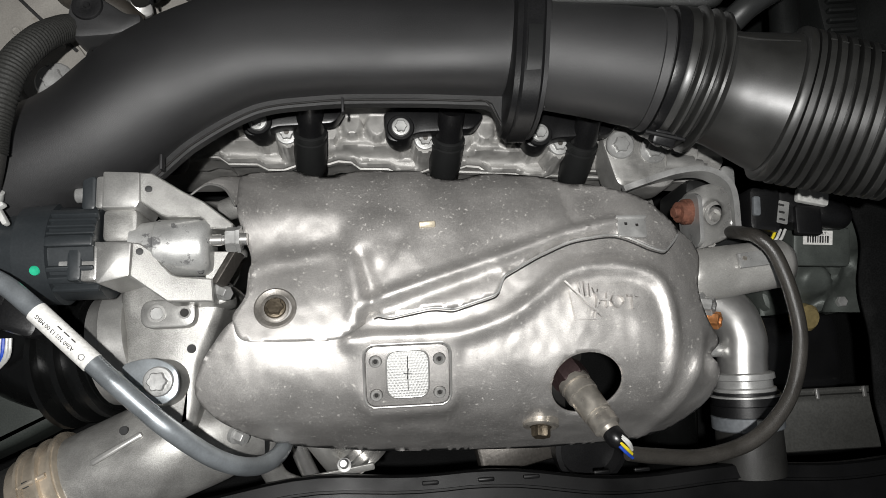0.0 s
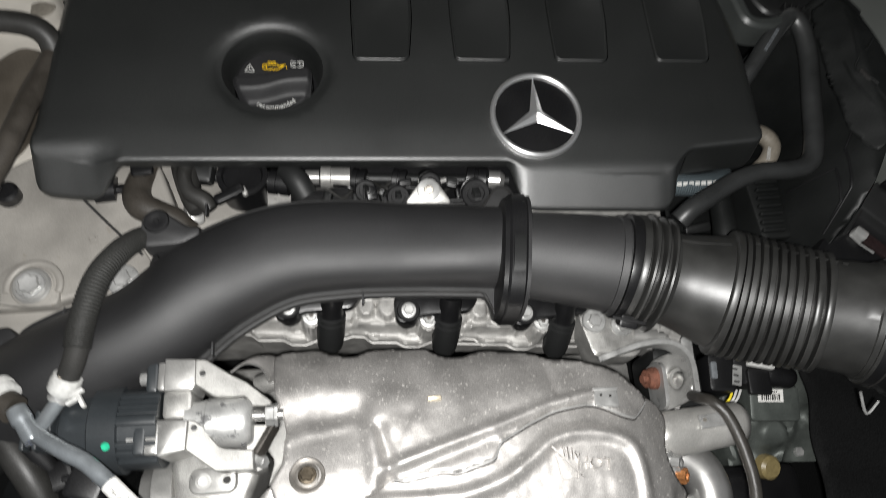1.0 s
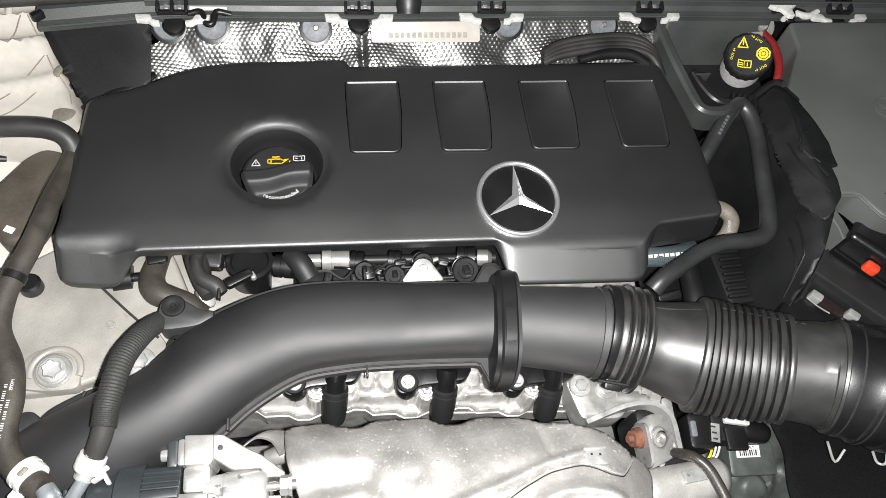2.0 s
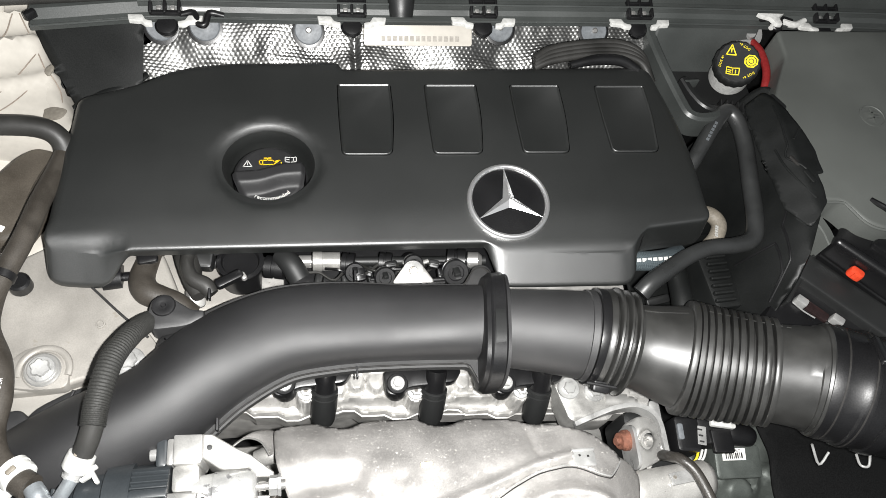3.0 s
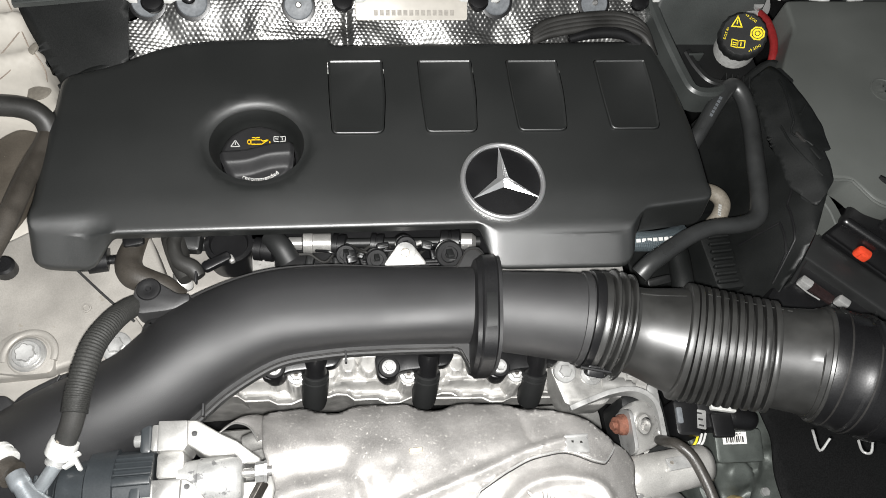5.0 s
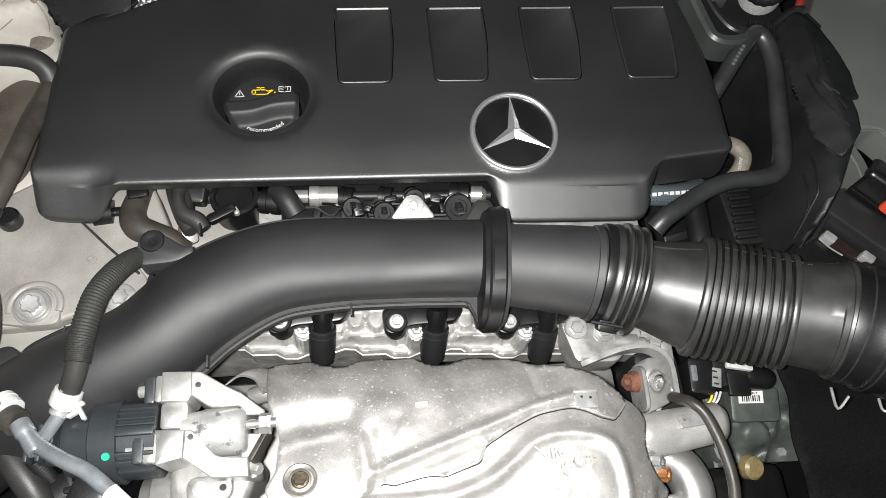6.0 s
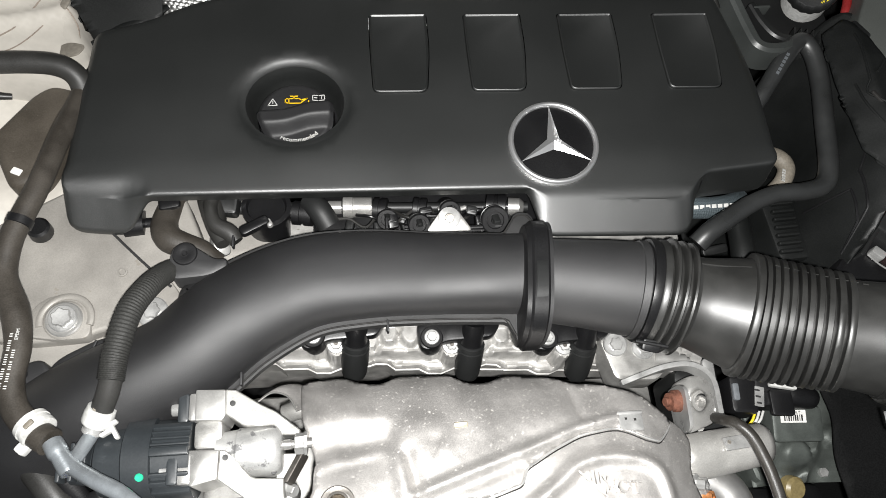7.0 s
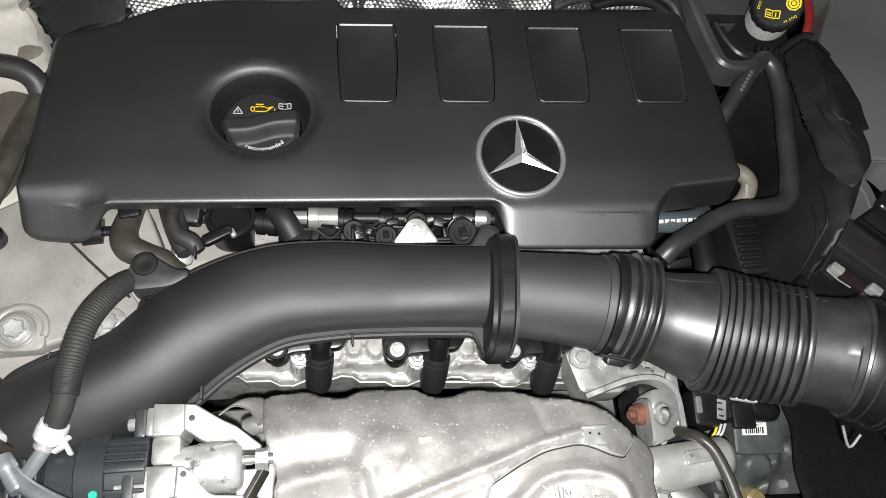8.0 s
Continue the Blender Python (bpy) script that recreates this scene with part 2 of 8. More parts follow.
# ---------------------------------------------------------------- building helpers
def thing(name, at, label, category, group="", kind=""):
    """An Empty at the thing's base; parts are modelled in world metres."""
    ob = new(name)
    ob.empty_display_size = 0.02
    ob.location = at
    return tagged(ob, label, category, group, kind)


def part(name, bm, mat, parent=None, label="", smooth=True, angle=35):
    bmesh.ops.recalc_face_normals(bm, faces=bm.faces[:])
    me = bpy.data.meshes.new(name)
    bm.to_mesh(me)
    bm.free()
    if smooth:
        me.shade_smooth()
        me.set_sharp_from_angle(angle=radians(angle))
    me.materials.append(mat)
    ob = new(name, me)
    if parent is not None:
        ob.parent = parent
        if parent.type == "EMPTY":
            ob.matrix_parent_inverse = Matrix.Translation(parent.location).inverted()
    if label:
        ob["label"] = label
    return ob


def solid(name, bm, mat, label, category, group="", kind="", angle=35):
    return tagged(part(name, bm, mat, angle=angle), label, category, group, kind)


def thicken(ob, t, offset=-1):
    mod = ob.modifiers.new("thickness", "SOLIDIFY")
    mod.thickness, mod.offset = t, offset
    return ob


def spline(points, samples):
    """Points along a smooth curve through the given points (tuples of any length)."""
    p = [np.array(q, float) for q in points]
    p = [2 * p[0] - p[1]] + p + [2 * p[-1] - p[-2]]
    out = []
    for i in range(1, len(p) - 2):
        a, b, c, d = p[i - 1:i + 3]
        for k in range(samples):
            t = k / samples
            out.append(0.5 * (2 * b + (c - a) * t + (2 * a - 5 * b + 4 * c - d) * t * t + (3 * b - a - 3 * c + d) * t ** 3))
    out.append(p[-2])
    return out


def skin(bm, rings, closed=True, caps=True):
    """Quads between rings of equally many points."""
    vs = [[bm.verts.new(q) for q in ring] for ring in rings]
    n = len(vs[0])
    for a, b in zip(vs, vs[1:]):
        for i in range(n if closed else n - 1):
            j = (i + 1) % n
            bm.faces.new((a[i], a[j], b[j], b[i]))
    if caps and closed:
        bm.faces.new(vs[0][::-1])
        bm.faces.new(vs[-1])
    return vs


def powered(v, power):
    return math.copysign(abs(v) ** power, v)


def tube(rows, seg=16, samples=6, squash=1.0, bm=None, smooth=True, caps=True):
    """A tube through rows of (x, y, z, radius[, flatness[, power]]); a power under 1 squares the section."""
    bm = bm or bmesh.new()
    pts = spline(rows, samples) if smooth else [np.array(r, float) for r in rows]
    pos = [Vector(p[:3]) for p in pts]
    t0 = (pos[1] - pos[0]).normalized()
    side = t0.cross(Vector((0, 0, 1)))
    side = side.normalized() if side.length > 0.1 else Vector((1, 0, 0))
    rings = []
    for i, p in enumerate(pos):
        t = (pos[min(i + 1, len(pos) - 1)] - pos[max(i - 1, 0)]).normalized()
        side = (side - t * side.dot(t)).normalized()
        up = side.cross(t)
        r = pts[i][3]
        flat = pts[i][4] if len(pts[i]) > 4 else squash
        power = pts[i][5] if len(pts[i]) > 5 else 1.0
        rings.append([p + side * powered(math.cos(a), power) * r + up * powered(math.sin(a), power) * r * flat for a in (2 * math.pi * k / seg for k in range(seg))])
    skin(bm, rings, caps=caps)
    return bm


def lathe(at, axis, profile, seg=24, bm=None, caps=True, star=None):
    """A solid of revolution: profile rows (distance along the axis, radius). star: (lobes, depth)."""
    bm = bm or bmesh.new()
    q = Vector(axis).normalized().to_track_quat("Z", "Y").to_matrix()
    at = Vector(at)
    rings = []
    for s, r in profile:
        ring = []
        for k in range(seg):
            a = 2 * math.pi * k / seg
            rr = r * (1 + star[1] * math.cos(star[0] * a)) if star else r
            ring.append(at + q @ Vector((rr * math.cos(a), rr * math.sin(a), s)))
        rings.append(ring)
    skin(bm, rings, caps=caps)
    return bm


def prism(outline, z0, z1, bevel=0.0, m=None, bm=None, steps=2):
    """A straight solid over an outline in the plane, its upper edge rounded by bevel; m places it."""
    bm = bm or bmesh.new()
    levels = [(0.0, z0)]
    if bevel:
        levels += [(bevel * (1 - math.cos(a)), z1 - bevel + bevel * math.sin(a)) for a in (math.pi / 2 * k / steps for k in range(steps + 1))]
    else:
        levels.append((0.0, z1))
    m = m or Matrix()
    rings = [[m @ Vector((x, y, z)) for x, y in inset(outline, d)] for d, z in levels]
    skin(bm, rings)
    return bm


def area(poly):
    return 0.5 * sum(a[0] * b[1] - b[0] * a[1] for a, b in zip(poly, poly[1:] + poly[:1]))


def inset(poly, d):
    """The outline moved inwards by d (outwards: minus)."""
    poly = [(float(p[0]), float(p[1])) for p in poly]
    if not d:
        return poly
    s = 1 if area(poly) > 0 else -1
    out = []
    n = len(poly)
    for i in range(n):
        a, b, c = Vector(poly[i - 1]), Vector(poly[i]), Vector(poly[(i + 1) % n])
        e, f = (b - a), (c - b)
        if e.length < 1e-9 or f.length < 1e-9:
            out.append(tuple(b))
            continue
        n1, n2 = Vector((-e.y, e.x)).normalized() * s, Vector((-f.y, f.x)).normalized() * s
        h = n1 + n2
        h = h / max(h.length_squared / 2, 0.5)
        out.append(tuple(b + h * d))
    return out


def rounded(poly, r, steps=4):
    """The outline with its corners rounded."""
    out, n = [], len(poly)
    for i in range(n):
        a, b, c = Vector(poly[i - 1][:2]), Vector(poly[i][:2]), Vector(poly[(i + 1) % n][:2])
        ri = poly[i][2] if len(poly[i]) > 2 else r
        u, v = (a - b), (c - b)
        k = min(ri, 0.45 * u.length, 0.45 * v.length)
        p, q = b + u.normalized() * k, b + v.normalized() * k
        for s in range(steps + 1):
            t = s / steps
            out.append(tuple((1 - t) ** 2 * p + 2 * t * (1 - t) * b + t * t * q))
    return out


def resample(poly, step):
    out = []
    for a, b in zip(poly, poly[1:] + poly[:1]):
        k = max(1, int(math.dist(a, b) / step))
        out += [(a[0] + (b[0] - a[0]) * i / k, a[1] + (b[1] - a[1]) * i / k) for i in range(k)]
    return out


def rect(cx, cy, sx, sy, r=0.002, steps=3):
    return rounded([(cx - sx / 2, cy - sy / 2), (cx + sx / 2, cy - sy / 2), (cx + sx / 2, cy + sy / 2), (cx - sx / 2, cy + sy / 2)], r, steps)


def disc(cx, cy, rx, ry=None, seg=24):
    ry = ry or rx
    return [(cx + rx * math.cos(2 * math.pi * k / seg), cy + ry * math.sin(2 * math.pi * k / seg)) for k in range(seg)]


def block(cx, cy, cz, sx, sy, sz, bevel=0.002, turn=(0, 0, 0), bm=None, corner=None):
    """A box with rounded edges about its centre."""
    bm = bm or bmesh.new()
    m = pose(cx, cy, cz, *turn)
    c = corner if corner is not None else bevel * 1.6 + 0.0003
    ol = rect(0, 0, sx, sy, c)
    levels = [(bevel, -sz / 2), (0, -sz / 2 + bevel), (0, sz / 2 - bevel), (bevel * 0.3, sz / 2 - bevel * 0.3), (bevel, sz / 2)]
    skin(bm, [[m @ Vector((x, y, z)) for x, y in inset(ol, d)] for d, z in levels])
    return bm


def inside(p, poly):
    x, y, hit = p[0], p[1], False
    for (x1, y1), (x2, y2) in zip(poly, poly[1:] + poly[:1]):
        if (y1 > y) != (y2 > y) and x < (x2 - x1) * (y - y1) / (y2 - y1) + x1:
            hit = not hit
    return hit


def off_line(p, line):
    """The distance of a point from an open polyline."""
    best = 9.0
    for (x1, y1), (x2, y2) in zip(line, line[1:]):
        dx, dy = x2 - x1, y2 - y1
        t = max(0.0, min(1.0, ((p[0] - x1) * dx + (p[1] - y1) * dy) / (dx * dx + dy * dy + 1e-12)))
        best = min(best, math.hypot(p[0] - x1 - t * dx, p[1] - y1 - t * dy))
    return best


def ease(a, b, v):
    t = max(0.0, min(1.0, (v - a) / (b - a)))
    return t * t * (3 - 2 * t)


def sheet(outline, height, step, holes=(), rings=(), edge=0.004):
    """A shell over an outline in plan, lifted by height(x, y). rings: inner loops along which it gets points."""
    ol = resample(outline, edge)
    loops = [ol] + [resample(h, edge) for h in holes]
    pts, edges = [], []
    for lp in loops + [resample(r, edge) for r in rings]:
        k = len(pts)
        pts += lp
        edges += [(k + i, k + (i + 1) % len(lp)) for i in range(len(lp))]
    fixed = list(pts)
    xs, ys = [p[0] for p in ol], [p[1] for p in ol]
    grid = {}
    for q in fixed:
        grid.setdefault((int(q[0] / step), int(q[1] / step)), []).append(q)
    y, odd = min(ys), 0
    while y < max(ys):
        x = min(xs) + (step / 2 if odd else 0)
        while x < max(xs):
            i, j = int(x / step), int(y / step)
            near = any(math.hypot(q[0] - x, q[1] - y) < 0.45 * step for a in (-1, 0, 1) for b in (-1, 0, 1) for q in grid.get((i + a, j + b), ()))
            if not near and inside((x, y), ol) and not any(inside((x, y), h) for h in holes):
                pts.append((x, y))
            x += step
        y += step * 0.87
        odd = not odd
    vs, _, fs, *_ = geometry.delaunay_2d_cdt([Vector(p) for p in pts], edges, [], 0, 1e-6)
    bm = bmesh.new()
    bv = [bm.verts.new((v.x, v.y, height(v.x, v.y))) for v in vs]
    for f in fs:
        c = sum((vs[i] for i in f), Vector((0, 0))) / len(f)
        if inside(c, ol) and not any(inside(c, h) for h in loops[1:]):
            bm.faces.new([bv[i] for i in f])
    for v in [v for v in bm.verts if not v.link_faces]:
        bm.verts.remove(v)
    return bm


def ledge(rows, half, tall, chamfer=0.0012, samples=5):
    """A flat-topped moulding along rows of (x, y, z): half its width, how far it reaches down."""
    pts = [Vector(p) for p in spline(rows, samples)]
    rings = []
    for i, p in enumerate(pts):
        t = pts[min(i + 1, len(pts) - 1)] - pts[max(i - 1, 0)]
        n = Vector((-t.y, t.x, 0)).normalized()
        up = Vector((0, 0, 1))
        rings.append([p + n * a + up * b for a, b in ((-half, -tall), (-half, -chamfer), (-half + chamfer, 0), (half - chamfer, 0), (half, -chamfer), (half, -tall))])
    bm = bmesh.new()
    skin(bm, rings)
    return bm


def torx(at, axis, r=0.006, tall=0.006, washer=1.5, bm=None):
    """A flanged bolt head with a six-lobed socket rim."""
    at, ax = Vector(at), Vector(axis).normalized()
    bm = lathe(at, ax, [(-0.002, r * washer), (0.0012, r * washer), (0.002, r * washer * 0.92), (0.0022, r * 1.05)], 20, bm)
    lathe(at, ax, [(0.0015, r * 0.92), (tall * 0.85, r * 0.92), (tall, r * 0.82)], 24, bm, star=(6, 0.12))
    return bm


def hexhead(at, axis, r=0.006, tall=0.006, washer=1.45, bm=None):
    at, ax = Vector(at), Vector(axis).normalized()
    bm = lathe(at, ax, [(-0.002, r * washer), (0.001, r * washer), (0.0016, r * 1.1)], 20, bm)
    lathe(at, ax, [(0.001, r), (tall * 0.9, r), (tall, r * 0.86)], 6, bm)
    return bm


def text_mesh(body, size, depth=0.0003):
    """Lettering in the built-in font as a bmesh, centred, in the xy plane."""
    cu = bpy.data.curves.new("lettering", "FONT")
    cu.body, cu.size, cu.extrude, cu.align_x, cu.align_y, cu.resolution_u = body, size, depth, "CENTER", "CENTER", 2
    tmp = new("lettering", cu)
    me = bpy.data.meshes.new_from_object(tmp.evaluated_get(bpy.context.evaluated_depsgraph_get()))
    bm = bmesh.new()
    bm.from_mesh(me)
    bpy.data.objects.remove(tmp)
    bpy.data.curves.remove(cu)
    bpy.data.meshes.remove(me)
    return bm


def laid(bm, m):
    bm.transform(m)
    return bm


def bars(boxes, m, tall=0.0004):
    """Flat printed bars (cx, cy, sx, sy) in the plane of m."""
    bm = bmesh.new()
    for cx, cy, sx, sy in boxes:
        prism([(cx - sx / 2, cy - sy / 2), (cx + sx / 2, cy - sy / 2), (cx + sx / 2, cy + sy / 2), (cx - sx / 2, cy + sy / 2)], 0, tall, m=m, bm=bm)
    return bm


def strokes(lines, width, m, tall=0.0004):
    """Printed lines of a pictogram in the plane of m."""
    bm = bmesh.new()
    for (x1, y1), (x2, y2) in lines:
        d = Vector((x2 - x1, y2 - y1))
        u = d.normalized() * width / 2
        n = Vector((-u.y, u.x))
        a, b = Vector((x1, y1)) - u, Vector((x2, y2)) + u
        prism([tuple(a - n), tuple(b - n), tuple(b + n), tuple(a + n)], 0, tall, m=m, bm=bm)
    return bm


def ring_lines(cx, cy, r, a0=0, a1=360, n=12):
    p = [(cx + r * math.cos(radians(a0 + (a1 - a0) * k / n)), cy + r * math.sin(radians(a0 + (a1 - a0) * k / n))) for k in range(n + 1)]
    return list(zip(p, p[1:]))


def loop_lines(p):
    return list(zip(p, p[1:] + p[:1]))


# ---------------------------------------------------------------- setting
def plain(name, bm, mat, label, category):
    return solid(name, bm, mat, label, category, kind="structure")


def plate(cx, cy, cz, sx, sy, sz):
    return block(cx, cy, cz, sx, sy, sz, 0.004)


plain("ground", plate(0.1, 0.2, -0.05, 12, 12, 0.1), CONCRETE, "bare concrete garage floor under the car", "floor")
plain("undertray", plate(0.1, 0.25, 0.42, 1.5, 1.1, 0.02), FELT, "dark undertray closing the engine bay below", "undertray")
plain("wall_front", plate(0.1, -0.36, 0.58, 1.5, 0.03, 0.34), FELT, "black front panel behind the radiator", "panel")
plain("wall_left", plate(-0.62, 0.2, 0.62, 0.03, 1.1, 0.4), FELT, "dark inner wing beside the engine", "panel")
plain("wall_right", plate(0.83, 0.2, 0.64, 0.03, 1.1, 0.46), FELT, "dark inner wing beside the air box", "panel")
plain("wall_firewall", plate(0.1, 0.72, 0.64, 1.5, 0.05, 0.44), FELT, "dark firewall at the rear of the engine bay", "panel")

plain("ceiling_bonnet", block(0.1, 0.42, 1.46, 1.5, 1.15, 0.03, 0.004, (-60, 0, 0)), FELT, "raised bonnet with dark lining behind the engine bay", "bonnet")

# ---------------------------------------------------------------- engine cover
COVER_TOP = 0.86
cover = thing("engine_cover", (0.05, 0.42, 0.80), "large grained black plastic engine cover with four raised pads", "engine cover")
cover_edge = rounded([(-0.2655, 0.322, 0.016), (-0.255, 0.486, 0.012), (-0.213, 0.4975, 0.02), (-0.165, 0.523, 0.04), (-0.12, 0.531, 0.03), (-0.006, 0.5335, 0.004),
                      (-0.003, 0.5245, 0.003), (0.18, 0.5265, 0.02), (0.338, 0.531, 0.012), (0.3575, 0.43, 0.05), (0.3545, 0.3300, 0.010),
                      (0.279, 0.3225, 0.012), (0.262, 0.299, 0.014), (0.14, 0.3025, 0.006), (0.123, 0.3135, 0.004), (-0.195, 0.3165, 0.004), (-0.212, 0.3175, 0.004)][::-1], 0.006, 6)
if area(cover_edge) < 0:
    cover_edge = cover_edge[::-1]
cover_edge = resample(cover_edge, 0.004)
RECESS = (-0.0775, 0.4055)
OVAL = 0.93


def lip_share(x, y):
    """How far a point of the front edge belongs to one of the two sloping lips, with that lip's depth and reach."""
    if y > 0.36:
        return 0.0, 0.020, 0.020
    if x < -0.15:
        return ease(-0.192, -0.222, x), 0.022, 0.022
    return ease(0.118, 0.136, x) * ease(0.285, 0.258, x), 0.0150, 0.0285


def cover_height(x, y):
    d = off_line((x, y), cover_edge + cover_edge[:1])
    k, deep, reach = lip_share(x, y)
    front = ease(0.350, 0.338, y)
    r = 0.007 - 0.0045 * front
    left = x < -0.15
    to_side = x + 0.2655 - (y - 0.322) * 0.064 if left else 1.0
    e = d * (1 - k) + max(0.0, min(to_side, 0.02)) * k
    sharp = 0 if e >= r else r - math.sqrt(max(0.0, r * r - (r - e) ** 2))
    wide, ahead = (0.016 if left else 0.010), y - (0.3195 if left else 0.3015)
    gentle = 0 if ahead >= wide else deep / reach * (wide - max(0.0, ahead)) ** 2 / (2 * wide)
    z = COVER_TOP - sharp - gentle * k
    z -= 0.003 * ease(0.352, 0.300, y)
    q = math.hypot(x - RECESS[0], (y - RECESS[1]) / OVAL)
    z -= 0.0042 * ease(0.0540, 0.0435, q)
    z += 0.0007 * math.sin(x * 9) * math.sin(y * 14)
    return z


recess_rim = disc(*RECESS, 0.0430, 0.0430 * OVAL, seg=48)
PADS = []
for k in range(4):
    x0 = (-0.0085, 0.081, 0.1725, 0.2675)[k]
    w = (0.0525, 0.0535, 0.0530, 0.0555)[k]
    PADS.append(rounded([(x0 + 0.0005, 0.4125, 0.006), (x0 + w - 0.004, 0.4120, 0.008), (x0 + w + 0.0010, 0.4600, 0.04), (x0 + w + 0.0005, 0.5010, 0.003), (x0 - 0.0005, 0.5005, 0.003), (x0 - 0.0008, 0.4600, 0.04)], 0.0045, 5))
shell = sheet(cover_edge, cover_height, 0.0075, holes=[recess_rim] + [inset(p, -0.0008) for p in PADS],
              rings=[inset(cover_edge, d) for d in (0.0012, 0.003, 0.0058, 0.010, 0.015)] + [disc(*RECESS, q, q * OVAL, seg=48) for q in (0.0455, 0.0485, 0.0515)], edge=0.004)


def apron_depth(x, y):
    """How far the skirt hangs below the cover's edge, and how far it flares out."""
    if y < 0.345 and x < 0.285:
        k, deep, reach = lip_share(x, y)
        return 0.007 + (deep - 0.007) * k, reach * k
    return 0.032, 0.006


rings = []
outward = inset(cover_edge, -1.0)
for f in (0.0, 0.12, 0.5, 0.84, 0.93, 0.98, 1.0):
    ring = []
    for (x, y), (ox, oy) in zip(cover_edge, outward):
        deep, flare = apron_depth(x, y)
        u = Vector((ox - x, oy - y)).normalized()
        if y < 0.345 and x < 0.285:
            facing = ease(0.347, 0.324, y) if x < -0.25 else ease(-0.15, -0.75, u.y)
            u, deep = Vector((0.12 * u.x, -1.0)) * facing, 0.032 + (deep - 0.032) * facing
        u = u * flare * min(f, 0.955)
        ring.append((x + u.x, y + u.y, cover_height(x, y) - deep * (f + (1.9 * (f - 0.93) if f > 0.93 else 0.0))))
    rings.append(ring)
skin(shell, rings, caps=False)
bmesh.ops.remove_doubles(shell, verts=shell.verts[:], dist=2e-5)
part("top_shell", shell, COVER, cover, angle=55)
bm = bmesh.new()
skin(bm, [[(x, y, z - 0.0005) for x, y, z in inner] for inner in ([(*p, r[2]) for p, r in zip(inset([q[:2] for q in ring], 0.0028), ring)] for ring in (rings[2], rings[-1]))] + [rings[-1]], caps=False)
part("skirt_lining", bm, BLACK, cover, "dark inner side of the skirt")

bm = laid(lathe((0, 0, 0), (0, 0, 1), [(-0.0042, 0.0430), (-0.0070, 0.0422), (-0.016, 0.0400), (-0.03, 0.0385), (-0.034, 0.036)], 48, caps=False), Matrix.Translation((*RECESS, COVER_TOP)) @ Matrix.Diagonal((1, OVAL, 1, 1)))
recess_part = part("filler_recess", bm, COVER, cover)
part("recess_floor", prism(disc(*RECESS, 0.038, seg=32), COVER_TOP - 0.040, COVER_TOP - 0.034), BLACK, recess_part)

for ol in PADS:
    bm = bmesh.new()
    skin(bm, [[(x, y, COVER_TOP + z) for x, y in inset(ol, d)] for d, z in ((0, -0.006), (0, 0.0006), (0.0003, 0.0014), (0.0008, 0.0017), (0.0013, 0.0014), (0.0018, 0.0006), (0.0023, 0.0004))])
    part("raised_pad", bm, COVER, cover, "pad with a fine raised rim", angle=60)

# badge: a ring with three spokes
BADGE = (0.1478, 0.3555)
BADGE_Z = cover_height(BADGE[0], BADGE[1])
badge = thing("round_badge", (*BADGE, BADGE_Z), "round chrome badge with three spokes on the engine cover", "badge")
tilt = pose(*BADGE, BADGE_Z + 0.0005, 4, 0, 0)
bm = lathe((0, 0, 0), (0, 0, 1), [(0, 0.0407)] + [(0.0016 + 0.0030 * math.sin(math.pi * k / 8), 0.0382 + 0.0025 * math.cos(math.pi * k / 8)) for k in range(9)] + [(0.001, 0.0357)], 64)
part("badge_ring", laid(bm, tilt), CHROME, badge, "polished chrome ring")
ground_part = part("badge_ground", laid(lathe((0, 0, 0), (0, 0, 1), [(0, 0.0362), (0.0012, 0.0362)], 48), tilt), BLACK, badge, "gloss black disc")
for k in range(3):
    a = math.pi / 2 + 2 * math.pi * k / 3
    bm = bmesh.new()
    tip = bm.verts.new((0.0362 * math.cos(a), 0.0362 * math.sin(a), 0.0018))
    lo = [bm.verts.new((0.0066 * math.cos(a + s * math.pi / 3), 0.0066 * math.sin(a + s * math.pi / 3), 0.0016)) for s in (1, -1)]
    top = bm.verts.new((0, 0, 0.0052))
    base = bm.verts.new((0, 0, 0.0014))
    for f in ((tip, lo[0], top), (top, lo[1], tip), (tip, lo[1], base), (base, lo[0], tip), (lo[0], base, top), (lo[1], top, base)):
        bm.faces.new(f)
    part("spoke", laid(bm, tilt), CHROME, ground_part, smooth=False)

# oil filler cap
CAP = (-0.0775, 0.3985)
CAP_Z = 0.8485
cap = thing("oil_filler_cap", (*CAP, 0.82), "black oil filler cap with moulded wavy grip and printed symbols", "filler cap")


def cap_height(x, y):
    dx, dy = x - CAP[0], y - CAP[1]
    q = math.hypot(dx, dy)
    wave = 0.0045 * math.tanh((dx - 0.002) / 0.012) + 0.001
    grip = ease(wave + 0.005, wave + 0.001, dy) * ease(wave - 0.019, wave - 0.0095, dy)
    z = CAP_Z + 0.0125 * grip + 0.003 * ease(wave + 0.001, wave + 0.005, dy) - 0.001
    return z - 0.004 * ease(0.030, 0.0335, q)


